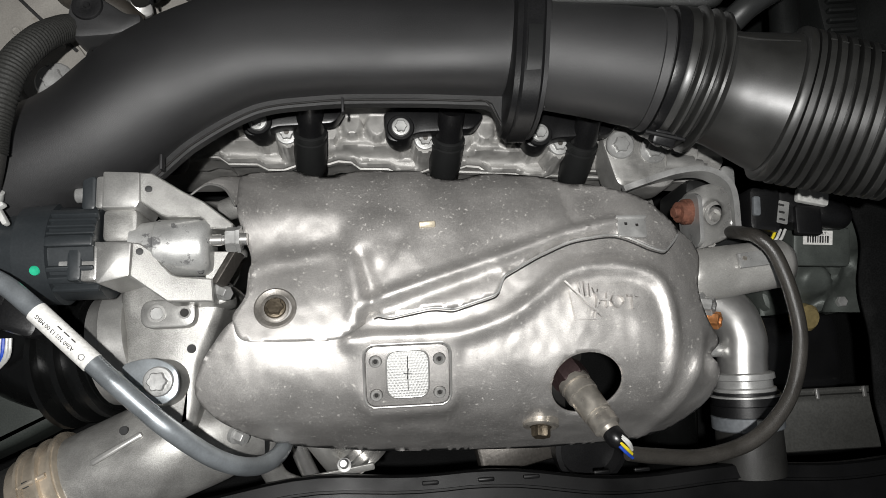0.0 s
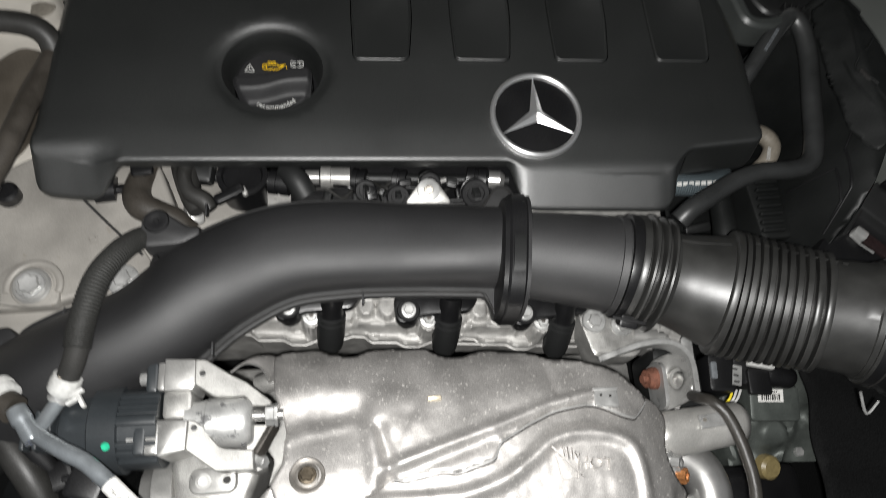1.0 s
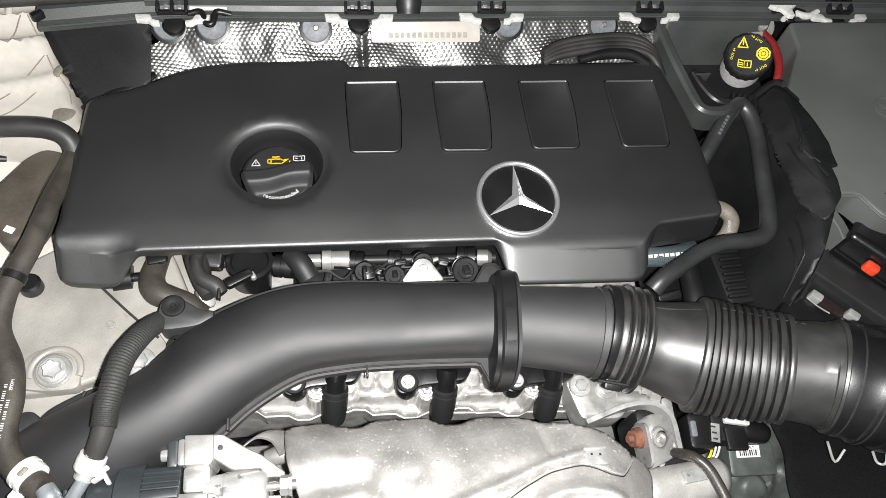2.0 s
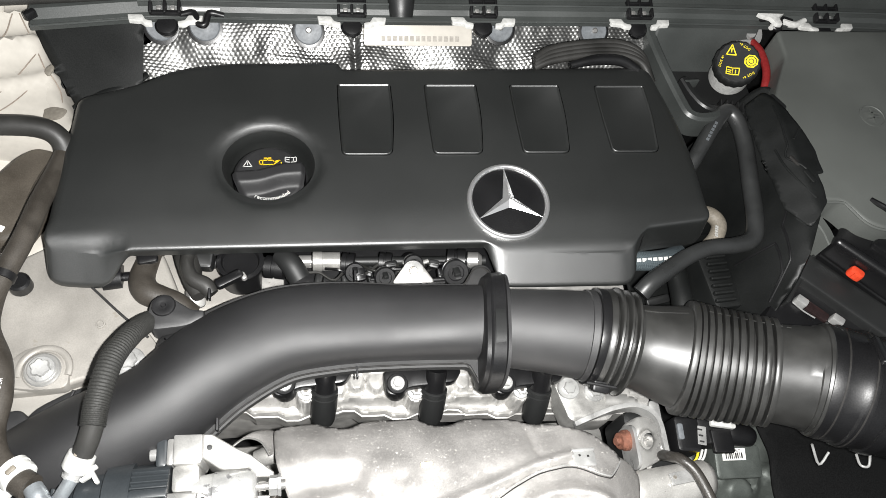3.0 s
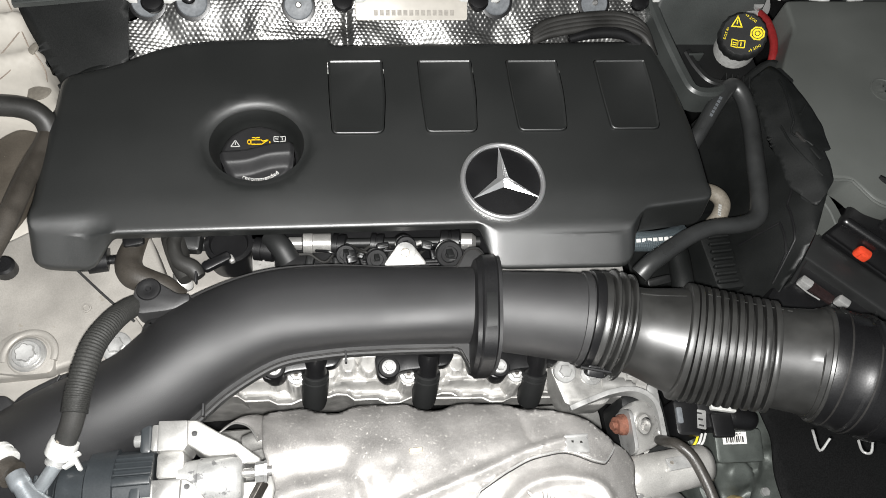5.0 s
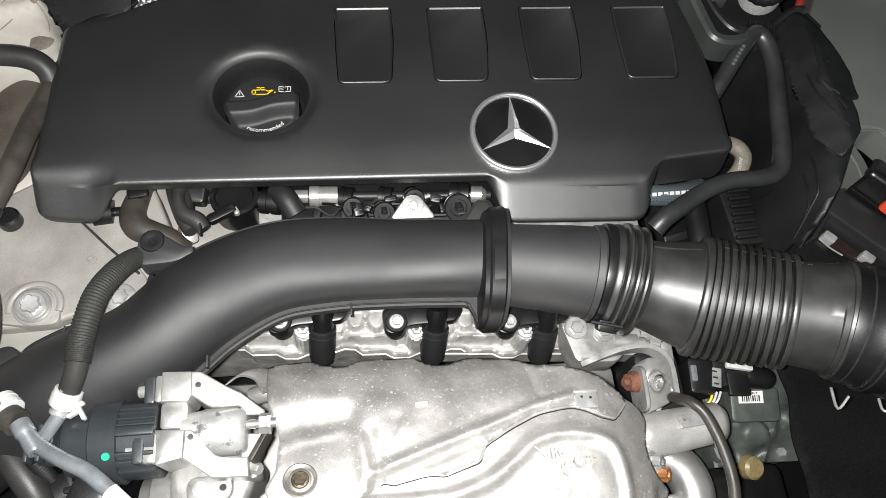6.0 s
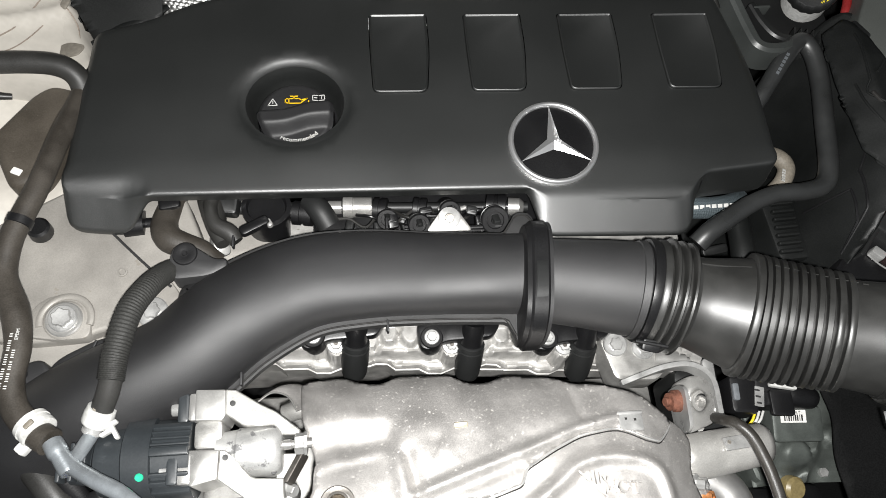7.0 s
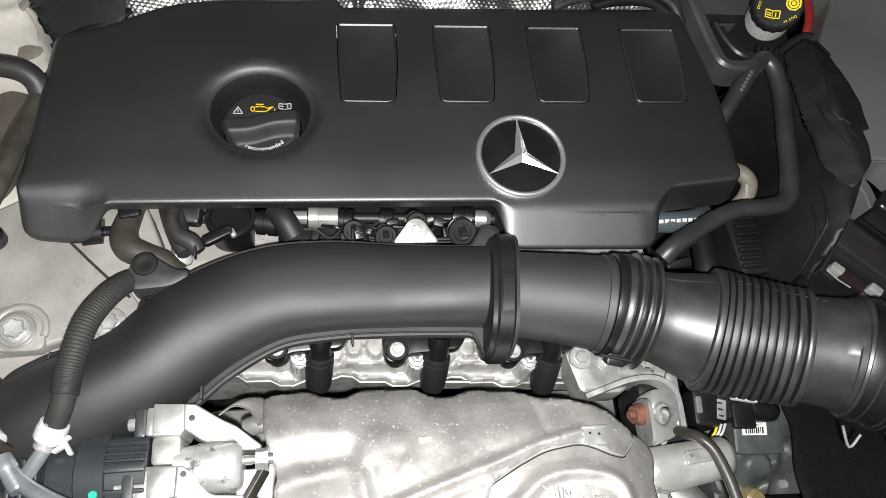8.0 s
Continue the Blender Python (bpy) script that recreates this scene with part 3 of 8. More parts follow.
bm = sheet(disc(*CAP, 0.0335, seg=56), cap_height, 0.0016, edge=0.0025)
grip_part = part("grip", bm, DUCT, cap, angle=60)
part("rim", lathe((*CAP, 0), (0, 0, 1), [(0.812, 0.034), (CAP_Z - 0.006, 0.034), (CAP_Z - 0.003, 0.0338)], 48, caps=False), BLACK, cap)
face = pose(CAP[0] + 0.0005, CAP[1] - 0.0005, CAP_Z + 0.0033, 0, 0, 0)
tri = [(-0.0245, 0.0085), (-0.0165, 0.0085), (-0.0205, 0.0155)]
part("warning_triangle", strokes(loop_lines(tri) + [((-0.0205, 0.0105), (-0.0205, 0.0128))], 0.0007, face), PRINT, grip_part, "white printed triangle")
can = [((-0.0095, 0.0115), (-0.0065, 0.0105)), ((-0.0065, 0.0105), (-0.0065, 0.0155)), ((-0.0065, 0.0105), (0.0035, 0.0105)), ((0.0035, 0.0105), (0.0095, 0.0155)),
       ((-0.0065, 0.0155), (0.0025, 0.0155)), ((0.0025, 0.0155), (0.0045, 0.0138)), ((0.0045, 0.0138), (0.0095, 0.0155)), ((-0.002, 0.0155), (-0.002, 0.018)), ((-0.005, 0.018), (0.001, 0.018)),
       ((-0.0065, 0.0155), (-0.0095, 0.0152)), ((-0.0095, 0.0152), (-0.0095, 0.0115)), ((0.0108, 0.0115), (0.0108, 0.0128))]
part("oil_can_symbol", strokes(can, 0.0009, face), AMBER, grip_part, "amber printed oil can")
book = loop_lines([(0.0145, 0.0135), (0.0195, 0.0128), (0.0195, 0.0182), (0.0145, 0.0188)]) + loop_lines([(0.0195, 0.0128), (0.025, 0.0135), (0.025, 0.0188), (0.0195, 0.0182)])
book += [((0.0160, 0.0162), (0.0182, 0.0158)), ((0.0222, 0.0148), (0.0222, 0.0172))]
part("handbook_symbol", strokes(book, 0.0006, face), PRINT, grip_part, "white printed handbook")
bm = text_mesh("recommended", 0.0058, 0.0002)
for v in bm.verts:
    a = v.co.x / 0.0265
    rr = 0.0265 - v.co.y
    v.co = Vector((CAP[0] + rr * math.sin(a + 0.12), CAP[1] - rr * math.cos(a + 0.12), CAP_Z + 0.0005 + v.co.z))
part("lettering", bm, PRINT, grip_part, "white printed word")

# ---------------------------------------------------------------- intake duct
DUCT_ROWS = [(0.128, 0.2325, 0.856, 0.0335, 0.95, 0.86), (0.09, 0.2355, 0.853, 0.0330, 0.85, 0.80), (0.035, 0.2395, 0.850, 0.0335, 0.74, 0.76), (-0.025, 0.2425, 0.848, 0.0362, 0.70, 0.78), (-0.075, 0.2365, 0.848, 0.0378, 0.72, 0.88),
             (-0.125, 0.2125, 0.8460, 0.0400, 0.80, 1.04), (-0.1675, 0.1805, 0.8365, 0.0398, 0.98, 1.06), (-0.225, 0.1555, 0.8220, 0.0440, 1.0, 1.10), (-0.285, 0.1360, 0.795, 0.0420, 0.95, 1.0), (-0.335, 0.122, 0.74, 0.040, 1.0, 1.0)]
duct = thing("intake_duct", (0, 0.22, 0.80), "curved matt black plastic intake duct with moulded seam flange", "intake duct")
part("duct_shell", tube(DUCT_ROWS, 40, 8), DUCT, duct)
path = [p for p in spline(DUCT_ROWS, 12) if p[2] > 0.822]
left_side, right_side, inner_l, inner_r = [], [], [], []
for i, p in enumerate(path):
    a, b = path[max(0, i - 1)], path[min(len(path) - 1, i + 1)]
    t = Vector((b[0] - a[0], b[1] - a[1])).normalized()
    n = Vector((-t.y, t.x))
    lobe = 0.019 * math.exp(-((p[0] - 0.108) / 0.0115) ** 4)
    w = p[3] + 0.0064 + lobe
    for side, store in ((1, left_side), (-1, right_side)):
        store.append((p[0] + n.x * w * side, p[1] + n.y * w * side, p[2]))
    inner_l.append((p[0] + n.x * (p[3] - 0.004), p[1] + n.y * (p[3] - 0.004)))
    inner_r.append((p[0] - n.x * (p[3] - 0.004), p[1] - n.y * (p[3] - 0.004)))
cut = [i for i, p in enumerate(path) if p[0] > -0.128]
for store in ((left_side, inner_l) if left_side[0][1] > right_side[0][1] else (right_side, inner_r)):
    del store[cut[-1] + 1:]
for outer, inner, name in ((left_side, inner_l, "seam_flange"), (right_side, inner_r, "seam_flange")):
    bm = bmesh.new()
    rings = []
    for (x, y, z), (u, v) in zip(outer, inner):
        z -= 0.004
        d = Vector((x - u, y - v)).normalized()
        rings.append([(u, v, z + 0.001), (x - d.x * 0.0035, y - d.y * 0.0035, z + 0.001), (x - d.x * 0.003, y - d.y * 0.003, z - 0.0005), (x - d.x * 0.0022, y - d.y * 0.0022, z - 0.0005),
                      (x - d.x * 0.0018, y - d.y * 0.0018, z + 0.0012), (x, y, z + 0.001), (x, y, z - 0.006), (u, v, z - 0.006)])
    skin(bm, rings)
    part(name, bm, FLANGE, duct, "thin lighter black seam flange with groove", angle=50)
for outer, inner in ((left_side, inner_l), (right_side, inner_r)):
    rows = []
    for (x, y, z), (u, v) in list(zip(outer, inner))[::3]:
        d = Vector((x - u, y - v)).normalized()
        rows.append((x - d.x * 0.0026, y - d.y * 0.0026, z - 0.0029, 0.0006))
    part("seam_groove", tube(rows, 6, 3), BORE, duct, "fine dark groove")
for x, y, s in ((-0.0025, 0.2885, 1), (-0.006, 0.1985, -1), (-0.118, 0.163, -1), (-0.128, 0.277, 1)):
    part("seam_rib", block(x, y, 0.8465, 0.0018, 0.010, 0.007, 0.0005), DUCT, duct)
# saddle collar
def saddle(rows, cy=0.2255, cz=0.852, seg=56):
    """Upright rounded-square rings: rows of (x, half width in y, half height in z)."""
    rings = []
    for x, ry, rz in rows:
        ring = []
        for k in range(seg):
            a = 2 * math.pi * k / seg
            c, s = math.cos(a), math.sin(a)
            ring.append((x + 0.12 * (cy - 0.2255 + ry * math.copysign(abs(c) ** 0.62, c)), cy + ry * math.copysign(abs(c) ** 0.62, c), cz + rz * math.copysign(abs(s) ** 0.80, s)))
        rings.append(ring)
    bm = bmesh.new()
    skin(bm, rings)
    return bm


collar_part = part("collar", saddle([(0.1005, 0.0340, 0.0310), (0.1010, 0.0440, 0.0355), (0.1022, 0.0480, 0.0375), (0.1055, 0.0500, 0.0385), (0.1062, 0.0510, 0.0392), (0.1075, 0.0518, 0.0400), (0.1180, 0.0520, 0.0402), (0.1190, 0.0512, 0.0396), (0.1192, 0.0420, 0.036)]), BLACK, duct, "raised glossy black saddle collar", angle=25)
part("collar_lip", saddle([(0.1194, 0.0440, 0.0385), (0.1195, 0.0500, 0.0398), (0.1222, 0.0500, 0.0398), (0.1226, 0.0400, 0.036)]), DUCT, collar_part)
part("collar_strip", saddle([(0.1085, 0.0300, 0.0405), (0.1086, 0.0300, 0.0412), (0.1175, 0.0300, 0.0412), (0.1176, 0.0300, 0.0405)], 0.2180), BLACK_SOFT, collar_part, "worn flat along the collar")
# fixing lug
LUG = (-0.163, 0.2635)
ol = rounded([(-0.1700, 0.2440), (-0.1725, 0.2300), (-0.1765, 0.2150), (-0.1650, 0.1950), (-0.1250, 0.2250), (-0.1280, 0.2560), (-0.1400, 0.2560)], 0.010, 5)
bm = bmesh.new()
skin(bm, [[(x, y, z) for x, y in inset(ol, d)] for d, z in ((0.0, 0.815), (0.0, 0.836), (0.003, 0.843), (0.008, 0.848), (0.014, 0.851))])
part("shoulder", bm, DUCT, duct, "sloping shoulder below the fixing lug")
ol = rounded([(-0.1760, 0.2540), (-0.1735, 0.2710), (-0.1620, 0.2745), (-0.1525, 0.2680), (-0.1400, 0.2590), (-0.1300, 0.2590), (-0.1300, 0.2500), (-0.1450, 0.2440), (-0.1720, 0.2420)], 0.006, 4)
lug_part = part("lug", prism(ol, 0.836, 0.8575, 0.003), INTAKE, duct)
part("lug_pin", lathe((*LUG, 0.857), (0, 0, 1), [(-0.002, 0.0098), (0.0006, 0.0098), (0.0018, 0.0090), (0.0022, 0.0060), (0.0014, 0.0036), (0.0014, 0.0022), (0.0026, 0.0018)], 28), BLACK, lug_part, "round black fixing pin")
part("seam_flange", tube([(-0.188, 0.2085, 0.8215, 0.0040, 0.45), (-0.200, 0.2095, 0.8205, 0.0042, 0.45), (-0.229, 0.2055, 0.8195, 0.0044, 0.45), (-0.247, 0.1985, 0.8190, 0.0044, 0.45), (-0.263, 0.1890, 0.8185, 0.0044, 0.45), (-0.272, 0.1750, 0.8170, 0.0044, 0.45)], 10, 5), DUCT, duct, "thin black seam flange behind the sleeved hose")
part("seam_rib", block(-0.237, 0.203, 0.8215, 0.0020, 0.009, 0.004, 0.0005, (0, 0, -20)), DUCT, duct)
ol = rounded([(-0.309, 0.181), (-0.271, 0.192), (-0.254, 0.172), (-0.299, 0.156)], 0.006, 4)
bm = prism(ol, 0.822, 0.832, 0.002)
tab_part = part("mount_tab", bm, DUCT, duct)
part("tab_hole", lathe((-0.283, 0.180, 0.831), (0, 0, 1), [(0, 0.004), (0.0016, 0.004), (0.0016, 0.0025), (0.0004, 0.0025)], 16), BLACK, tab_part)

# ---------------------------------------------------------------- corrugated air hose
AIR = [(0.110, 0.2315, 0.8525), (0.131, 0.2275, 0.8545), (0.168, 0.2215, 0.856), (0.201, 0.2150, 0.857), (0.231, 0.2060, 0.857), (0.255, 0.1980, 0.858), (0.282, 0.1880, 0.861), (0.312, 0.1765, 0.869), (0.345, 0.1640, 0.880),
       (0.376, 0.1530, 0.889), (0.400, 0.1420, 0.894), (0.440, 0.1230, 0.899), (0.500, 0.0950, 0.903)]
air_line = spline([(*p, 0) for p in AIR], 40)
air_len = [0.0]
for a, b in zip(air_line, air_line[1:]):
    air_len.append(air_len[-1] + float(np.linalg.norm(b - a)))


def on_air(x):
    """The point of the hose's centre line over x."""
    for a, b in zip(air_line, air_line[1:]):
        if a[0] <= x <= b[0]:
            t = (x - a[0]) / (b[0] - a[0])
            return a + (b - a) * t
    return air_line[-1]


def hose_piece(rows, seg=48):
    """Rows of (x, radius) along the hose's centre line."""
    return tube([(*on_air(x)[:3], r) for x, r in rows], seg, smooth=False)


pipe = thing("intake_pipe", (0.17, 0.227, 0.81), "short matt black plastic intake pipe with widened end", "intake pipe")
part("pipe_shell", hose_piece([(0.120, 0.0340), (0.135, 0.0350), (0.155, 0.0362), (0.175, 0.0378), (0.194, 0.0390)]), INTAKE, pipe)
part("end_bead", hose_piece([(0.193, 0.0388), (0.1935, 0.0402), (0.1985, 0.0408), (0.1990, 0.0395), (0.202, 0.0395)]), INTAKE, pipe)

hose = thing("corrugated_air_hose", (0.30, 0.18, 0.79), "black corrugated plastic air intake hose with ribbed rubber cuff", "air hose")
part("clamp_ring", hose_piece([(0.1995, 0.0400), (0.2000, 0.0428), (0.2030, 0.0434), (0.2065, 0.0432), (0.2070, 0.0410)]), BLACK, hose, "thin black clamp ring")
rows = [(0.2062, 0.0400), (0.2066, 0.0432), (0.2080, 0.0441), (0.2112, 0.0444), (0.2118, 0.0436), (0.2121, 0.0400)]
for k in range(3):
    x = 0.2158 + k * 0.0074
    rows += [(x - 0.0024, 0.0398), (x - 0.0020, 0.0452), (x - 0.0012, 0.0468), (x + 0.0004, 0.0471), (x + 0.0012, 0.0462), (x + 0.0016, 0.0398)]
part("ribbed_cuff", hose_piece(rows + [(0.2345, 0.0385), (0.2372, 0.0375)]), PIPE_PLASTIC, hose, "three-ribbed rubber cuff")
part("flared_section", hose_piece([(0.2355, 0.0374), (0.2440, 0.0380), (0.2520, 0.0398), (0.2620, 0.0425), (0.2720, 0.0450), (0.2800, 0.0468)]), PIPE_PLASTIC, hose)
rows = [(0.2768, 0.0460), (0.2771, 0.0490), (0.2780, 0.0508), (0.2796, 0.0513), (0.2832, 0.0511), (0.2835, 0.0506), (0.2836, 0.0425)]
for k in range(10):
    x = 0.2858 + k * 0.00624
    r = 0.0510 - 0.00042 * k
    rows += [(x - 0.0001, r - 0.0095), (x + 0.0000, r - 0.0004), (x + 0.0003, r), (x + 0.0034, r), (x + 0.0037, r - 0.0004), (x + 0.0038, r - 0.0095)]
part("bellows", hose_piece(rows + [(0.3480, 0.0415)], 72), PIPE_PLASTIC, hose, "ten-ribbed black bellows", angle=40)
for k in range(10):
    x, r = 0.2877 + k * 0.00624, 0.0511 - 0.00042 * k
    part("moulded_line", tube([(*(on_air(x + o)[:3] + np.array((0.12, 0.52, 0.84)) * r), 0.0005) for o in (-0.0017, 0.0017)], 6, smooth=False), PIPE_PLASTIC, hose)
part("end_section", hose_piece([(0.3460, 0.0424), (0.3540, 0.0426), (0.3640, 0.0434), (0.3720, 0.0444), (0.3728, 0.0456), (0.3765, 0.0460), (0.3775, 0.0448)]), PIPE_PLASTIC, hose)
for line in (((0.2375, 0.0376), (0.252, 0.0400), (0.272, 0.0452)), ((0.348, 0.0428), (0.362, 0.0435), (0.371, 0.0445))):
    part("moulded_line", tube([(*(on_air(x)[:3] + np.array((0.12, 0.52, 0.84)) * r), 0.0006) for x, r in line], 6, 4), PIPE_PLASTIC, hose)
catch_part = part("catch", block(0.1985, 0.1680, 0.860, 0.015, 0.010, 0.012, 0.0015, (25, 0, -15)), BLACK, hose, "small black clamp catch")
part("catch_pin", lathe((0.185, 0.1705, 0.866), (1, -0.25, 0), [(0, 0.0016), (0.026, 0.0016)], 8), BLACK, catch_part)

box_neck = thing("air_box_neck", (0.42, 0.135, 0.78), "wide black plastic neck of the air box with wire clips", "air box neck")
neck_part = part("neck", hose_piece([(0.3772, 0.0455), (0.3776, 0.0476), (0.3800, 0.0486), (0.3880, 0.0490), (0.3990, 0.0488), (0.4000, 0.0502), (0.4060, 0.0502), (0.4065, 0.0484), (0.4160, 0.0480), (0.4165, 0.0500), (0.4240, 0.0500), (0.4245, 0.0470), (0.49, 0.046)]), BLACK, box_neck)
part("weld_bead", hose_piece([(0.3762, 0.0450), (0.3766, 0.0478), (0.3785, 0.0486), (0.3802, 0.0478), (0.3806, 0.0460)]), PIPE_PLASTIC, neck_part, "rough seam bead")
for x, r in ((0.3860, 0.0489), (0.4020, 0.0502)):
    part("neck_groove", hose_piece([(x, r - 0.003), (x + 0.0002, r + 0.0003), (x + 0.0014, r + 0.0003), (x + 0.0016, r - 0.003)]), BORE, neck_part)
part("neck_rib", block(0.4040, 0.156, 0.9430, 0.007, 0.030, 0.005, 0.0012, (-22, 8, -24)), BLACK, neck_part)
part("neck_lug", block(0.3950, 0.181, 0.9215, 0.012, 0.012, 0.008, 0.002, (-40, 8, -24)), BLACK_SOFT, neck_part)
part("wire_clip", tube([(0.4100, 0.145, 0.9540, 0.0010), (0.4180, 0.122, 0.9565, 0.0010), (0.4240, 0.105, 0.9530, 0.0010), (0.4060, 0.104, 0.9480, 0.0010)], 8), STEEL, box_neck, "bent wire clip")
part("wire_clip", tube([(0.3720, 0.103, 0.866, 0.0011), (0.3800, 0.088, 0.855, 0.0011), (0.3880, 0.096, 0.862, 0.0011)], 8, 4), STEEL, box_neck, "bent wire clip")
part("wire_clip", tube([(0.4080, 0.091, 0.868, 0.0011), (0.4130, 0.083, 0.862, 0.0011), (0.4170, 0.081, 0.866, 0.0011), (0.4180, 0.090, 0.872, 0.0011)], 8, 4), STEEL, box_neck, "bent wire clip")

# ---------------------------------------------------------------- turbocharger heat shield
SY = [-0.045, -0.03, -0.02, -0.005, 0.01, 0.025, 0.04, 0.05, 0.06, 0.075, 0.09, 0.12, 0.15, 0.17, 0.2]
SZ = [0.69, 0.745, 0.773, 0.8160, 0.8390, 0.8490, 0.8532, 0.8545, 0.855, 0.8545, 0.8528, 0.8455, 0.828, 0.805, 0.77]


def shield_base(x, y):
    z = sum(float(np.interp(y + o, SY, SZ)) for o in (-0.008, -0.004, 0, 0.004, 0.008)) / 5
    z -= 0.05 * (max(0.0, x - 0.17) / 0.08) ** 2
    z -= 0.012 * (max(0.0, -0.06 - x) / 0.05) ** 2
    return z


def bead(p, line, half, tall):
    d = off_line(p, line)
    return tall * ease(half, 0.0, d)


RIDGE_UP = [(0.006, 0.069), (0.058, 0.0855), (0.094, 0.0965), (0.131, 0.109), (0.165, 0.116)]
RIDGE_LOW = [tuple(p[:2]) for p in spline([(-0.005, 0.0465), (0.05, 0.0465), (0.086, 0.055), (0.110, 0.069), (0.130, 0.083), (0.153, 0.0868), (0.180, 0.082), (0.193, 0.067), (0.196, 0.035), (0.192, 0.008)], 5)]
BOSS = rect(0.0285, 0.0255, 0.058, 0.0425, 0.011, 5)
BOSS_LINE = BOSS + BOSS[:1]


def lower_height(x, y):
    p = (x, y)
    z = shield_base(x, y) + bead(p, RIDGE_LOW, 0.0085, 0.0048)
    if inside(p, upper):
        z -= 0.0055 * ease(0.0, 0.010, off_line(p, upper))
    e = off_line(p, BOSS_LINE) * (1 if inside(p, BOSS) else -1)
    flat = 0.8470 + (y - 0.0255) * 0.42
    k = ease(-0.007, 0.0015, e)
    z = z * (1 - k) + (flat + 0.002) * k
    # pressed folds near the two ends
    z += 0.008 * math.exp(-((x - 0.215 - (y - 0.02) * 0.4) / 0.007) ** 2) * ease(0.05, 0.02, y)
    z -= 0.011 * math.exp(-((x - 0.232) / 0.008) ** 2 - ((y - 0.028) / 0.013) ** 2)
    z += 0.0030 * math.exp(-((x - 0.121 + (y + 0.01) * 0.5) / 0.005) ** 2) * ease(0.012, -0.006, y)
    z += 0.0010 * noise.noise((x * 38, y * 38, 3.0)) + 0.0004 * noise.noise((x * 160, y * 160, 1.0))
    return z


def upper_height(x, y):
    p = (x, y)
    z = shield_base(x, y) + 0.0036 + bead(p, RIDGE_UP, 0.0062, 0.0048)
    z -= 0.0022 * math.exp(-(off_line(p, [(a, b - 0.0085) for a, b in RIDGE_UP]) / 0.004) ** 2)
    # the bolt pad leans back
    z += 0.17 * (0.064 - y) * ease(0.006, -0.014, x) * ease(0.135, 0.105, y)
    # dents and creases in the sheet
    z -= 0.0046 * math.exp(-(off_line(p, [(0.0030, 0.100), (0.0085, 0.079), (0.0080, 0.058), (0.0040, 0.046)]) / 0.0042) ** 2)
    z += 0.0022 * math.exp(-(off_line(p, [(-0.0060, 0.098), (-0.0010, 0.078), (-0.0020, 0.060)]) / 0.0050) ** 2)
    z += 0.0018 * math.exp(-(off_line(p, [(-0.0640, 0.0930), (-0.0500, 0.0985), (-0.0350, 0.1000), (-0.0130, 0.1035)]) / 0.0048) ** 2)
    z += 0.0020 * math.exp(-(off_line(p, [(0.0180, 0.0960), (0.0300, 0.1020)]) / 0.0090) ** 2)
    z -= 0.0015 * math.exp(-(off_line(p, [(0.0260, 0.1090), (0.0150, 0.0900)]) / 0.0040) ** 2)
    z -= 0.0016 * math.exp(-(off_line(p, [(0.1350, 0.1420), (0.1370, 0.1220), (0.1400, 0.1150)]) / 0.0020) ** 2)
    z += 0.0018 * math.exp(-(off_line(p, [(0.0860, 0.0880), (0.0910, 0.0850)]) / 0.0030) ** 2)
    z += 0.0010 * math.exp(-(abs(math.hypot(x - 0.0800, y - 0.0825) - 0.0030) / 0.0008) ** 2)
    z += 0.0012 * noise.noise((x * 34, y * 34, 7.0)) + 0.0004 * noise.noise((x * 150, y * 150, 2.0))
    return z


shield = thing("turbo_heat_shield", (0.07, 0.07, 0.74), "pressed aluminised heat shield, dusty and speckled, over the turbocharger", "heat shield")
upper = rounded([(-0.077, 0.1655), (-0.0735, 0.13), (-0.0625, 0.098), (-0.0655, 0.075), (-0.0735, 0.0645, 0.004), (-0.069, 0.0495, 0.006), (-0.038, 0.0478), (-0.011, 0.0480, 0.006), (0.002, 0.0550),
                 (0.011, 0.0620, 0.002), (0.019, 0.0600, 0.002), (0.045, 0.0648), (0.057, 0.0630, 0.003), (0.085, 0.0712, 0.004), (0.0895, 0.0825, 0.003), (0.111, 0.0940, 0.003), (0.134, 0.1040),
                 (0.164, 0.1080), (0.185, 0.0980, 0.002), (0.196, 0.0950, 0.004), (0.214, 0.1110), (0.188, 0.1360), (0.155, 0.1460), (0.140, 0.1465), (0.127, 0.1545),
                 (0.085, 0.1595), (0.071, 0.1530), (0.054, 0.1545), (0.043, 0.1640), (-0.001, 0.1655), (-0.014, 0.1580), (-0.032, 0.1620), (-0.042, 0.1680)], 0.008, 4)
thicken(part("upper_panel", sheet(upper, upper_height, 0.0032, edge=0.003), SHIELD, shield, "upper pressed panel with a long bead", angle=70), 0.0012)
lower = rounded([(-0.064, 0.100), (-0.066, 0.066, 0.003), (-0.077, 0.060), (-0.092, 0.040), (-0.100, 0.021), (-0.088, 0.005), (-0.064, -0.010), (-0.040, -0.0165), (0.010, -0.0235), (0.063, -0.0265), (0.122, -0.029),
                 (0.181, -0.0275), (0.225, -0.0230), (0.246, -0.0010), (0.2485, 0.020), (0.236, 0.0305, 0.004), (0.246, 0.040), (0.231, 0.0500), (0.221, 0.070), (0.233, 0.100), (0.214, 0.114), (0.15, 0.125), (0.05, 0.11)], 0.010, 4)
hole = disc(0.1395, 0.0155, 0.0222, 0.0185, 40)
thicken(part("lower_panel", sheet(lower, lower_height, 0.0030, holes=[hole], edge=0.003), SHIELD, shield, "lower pressed panel with a sensor hole", angle=70), 0.0012)


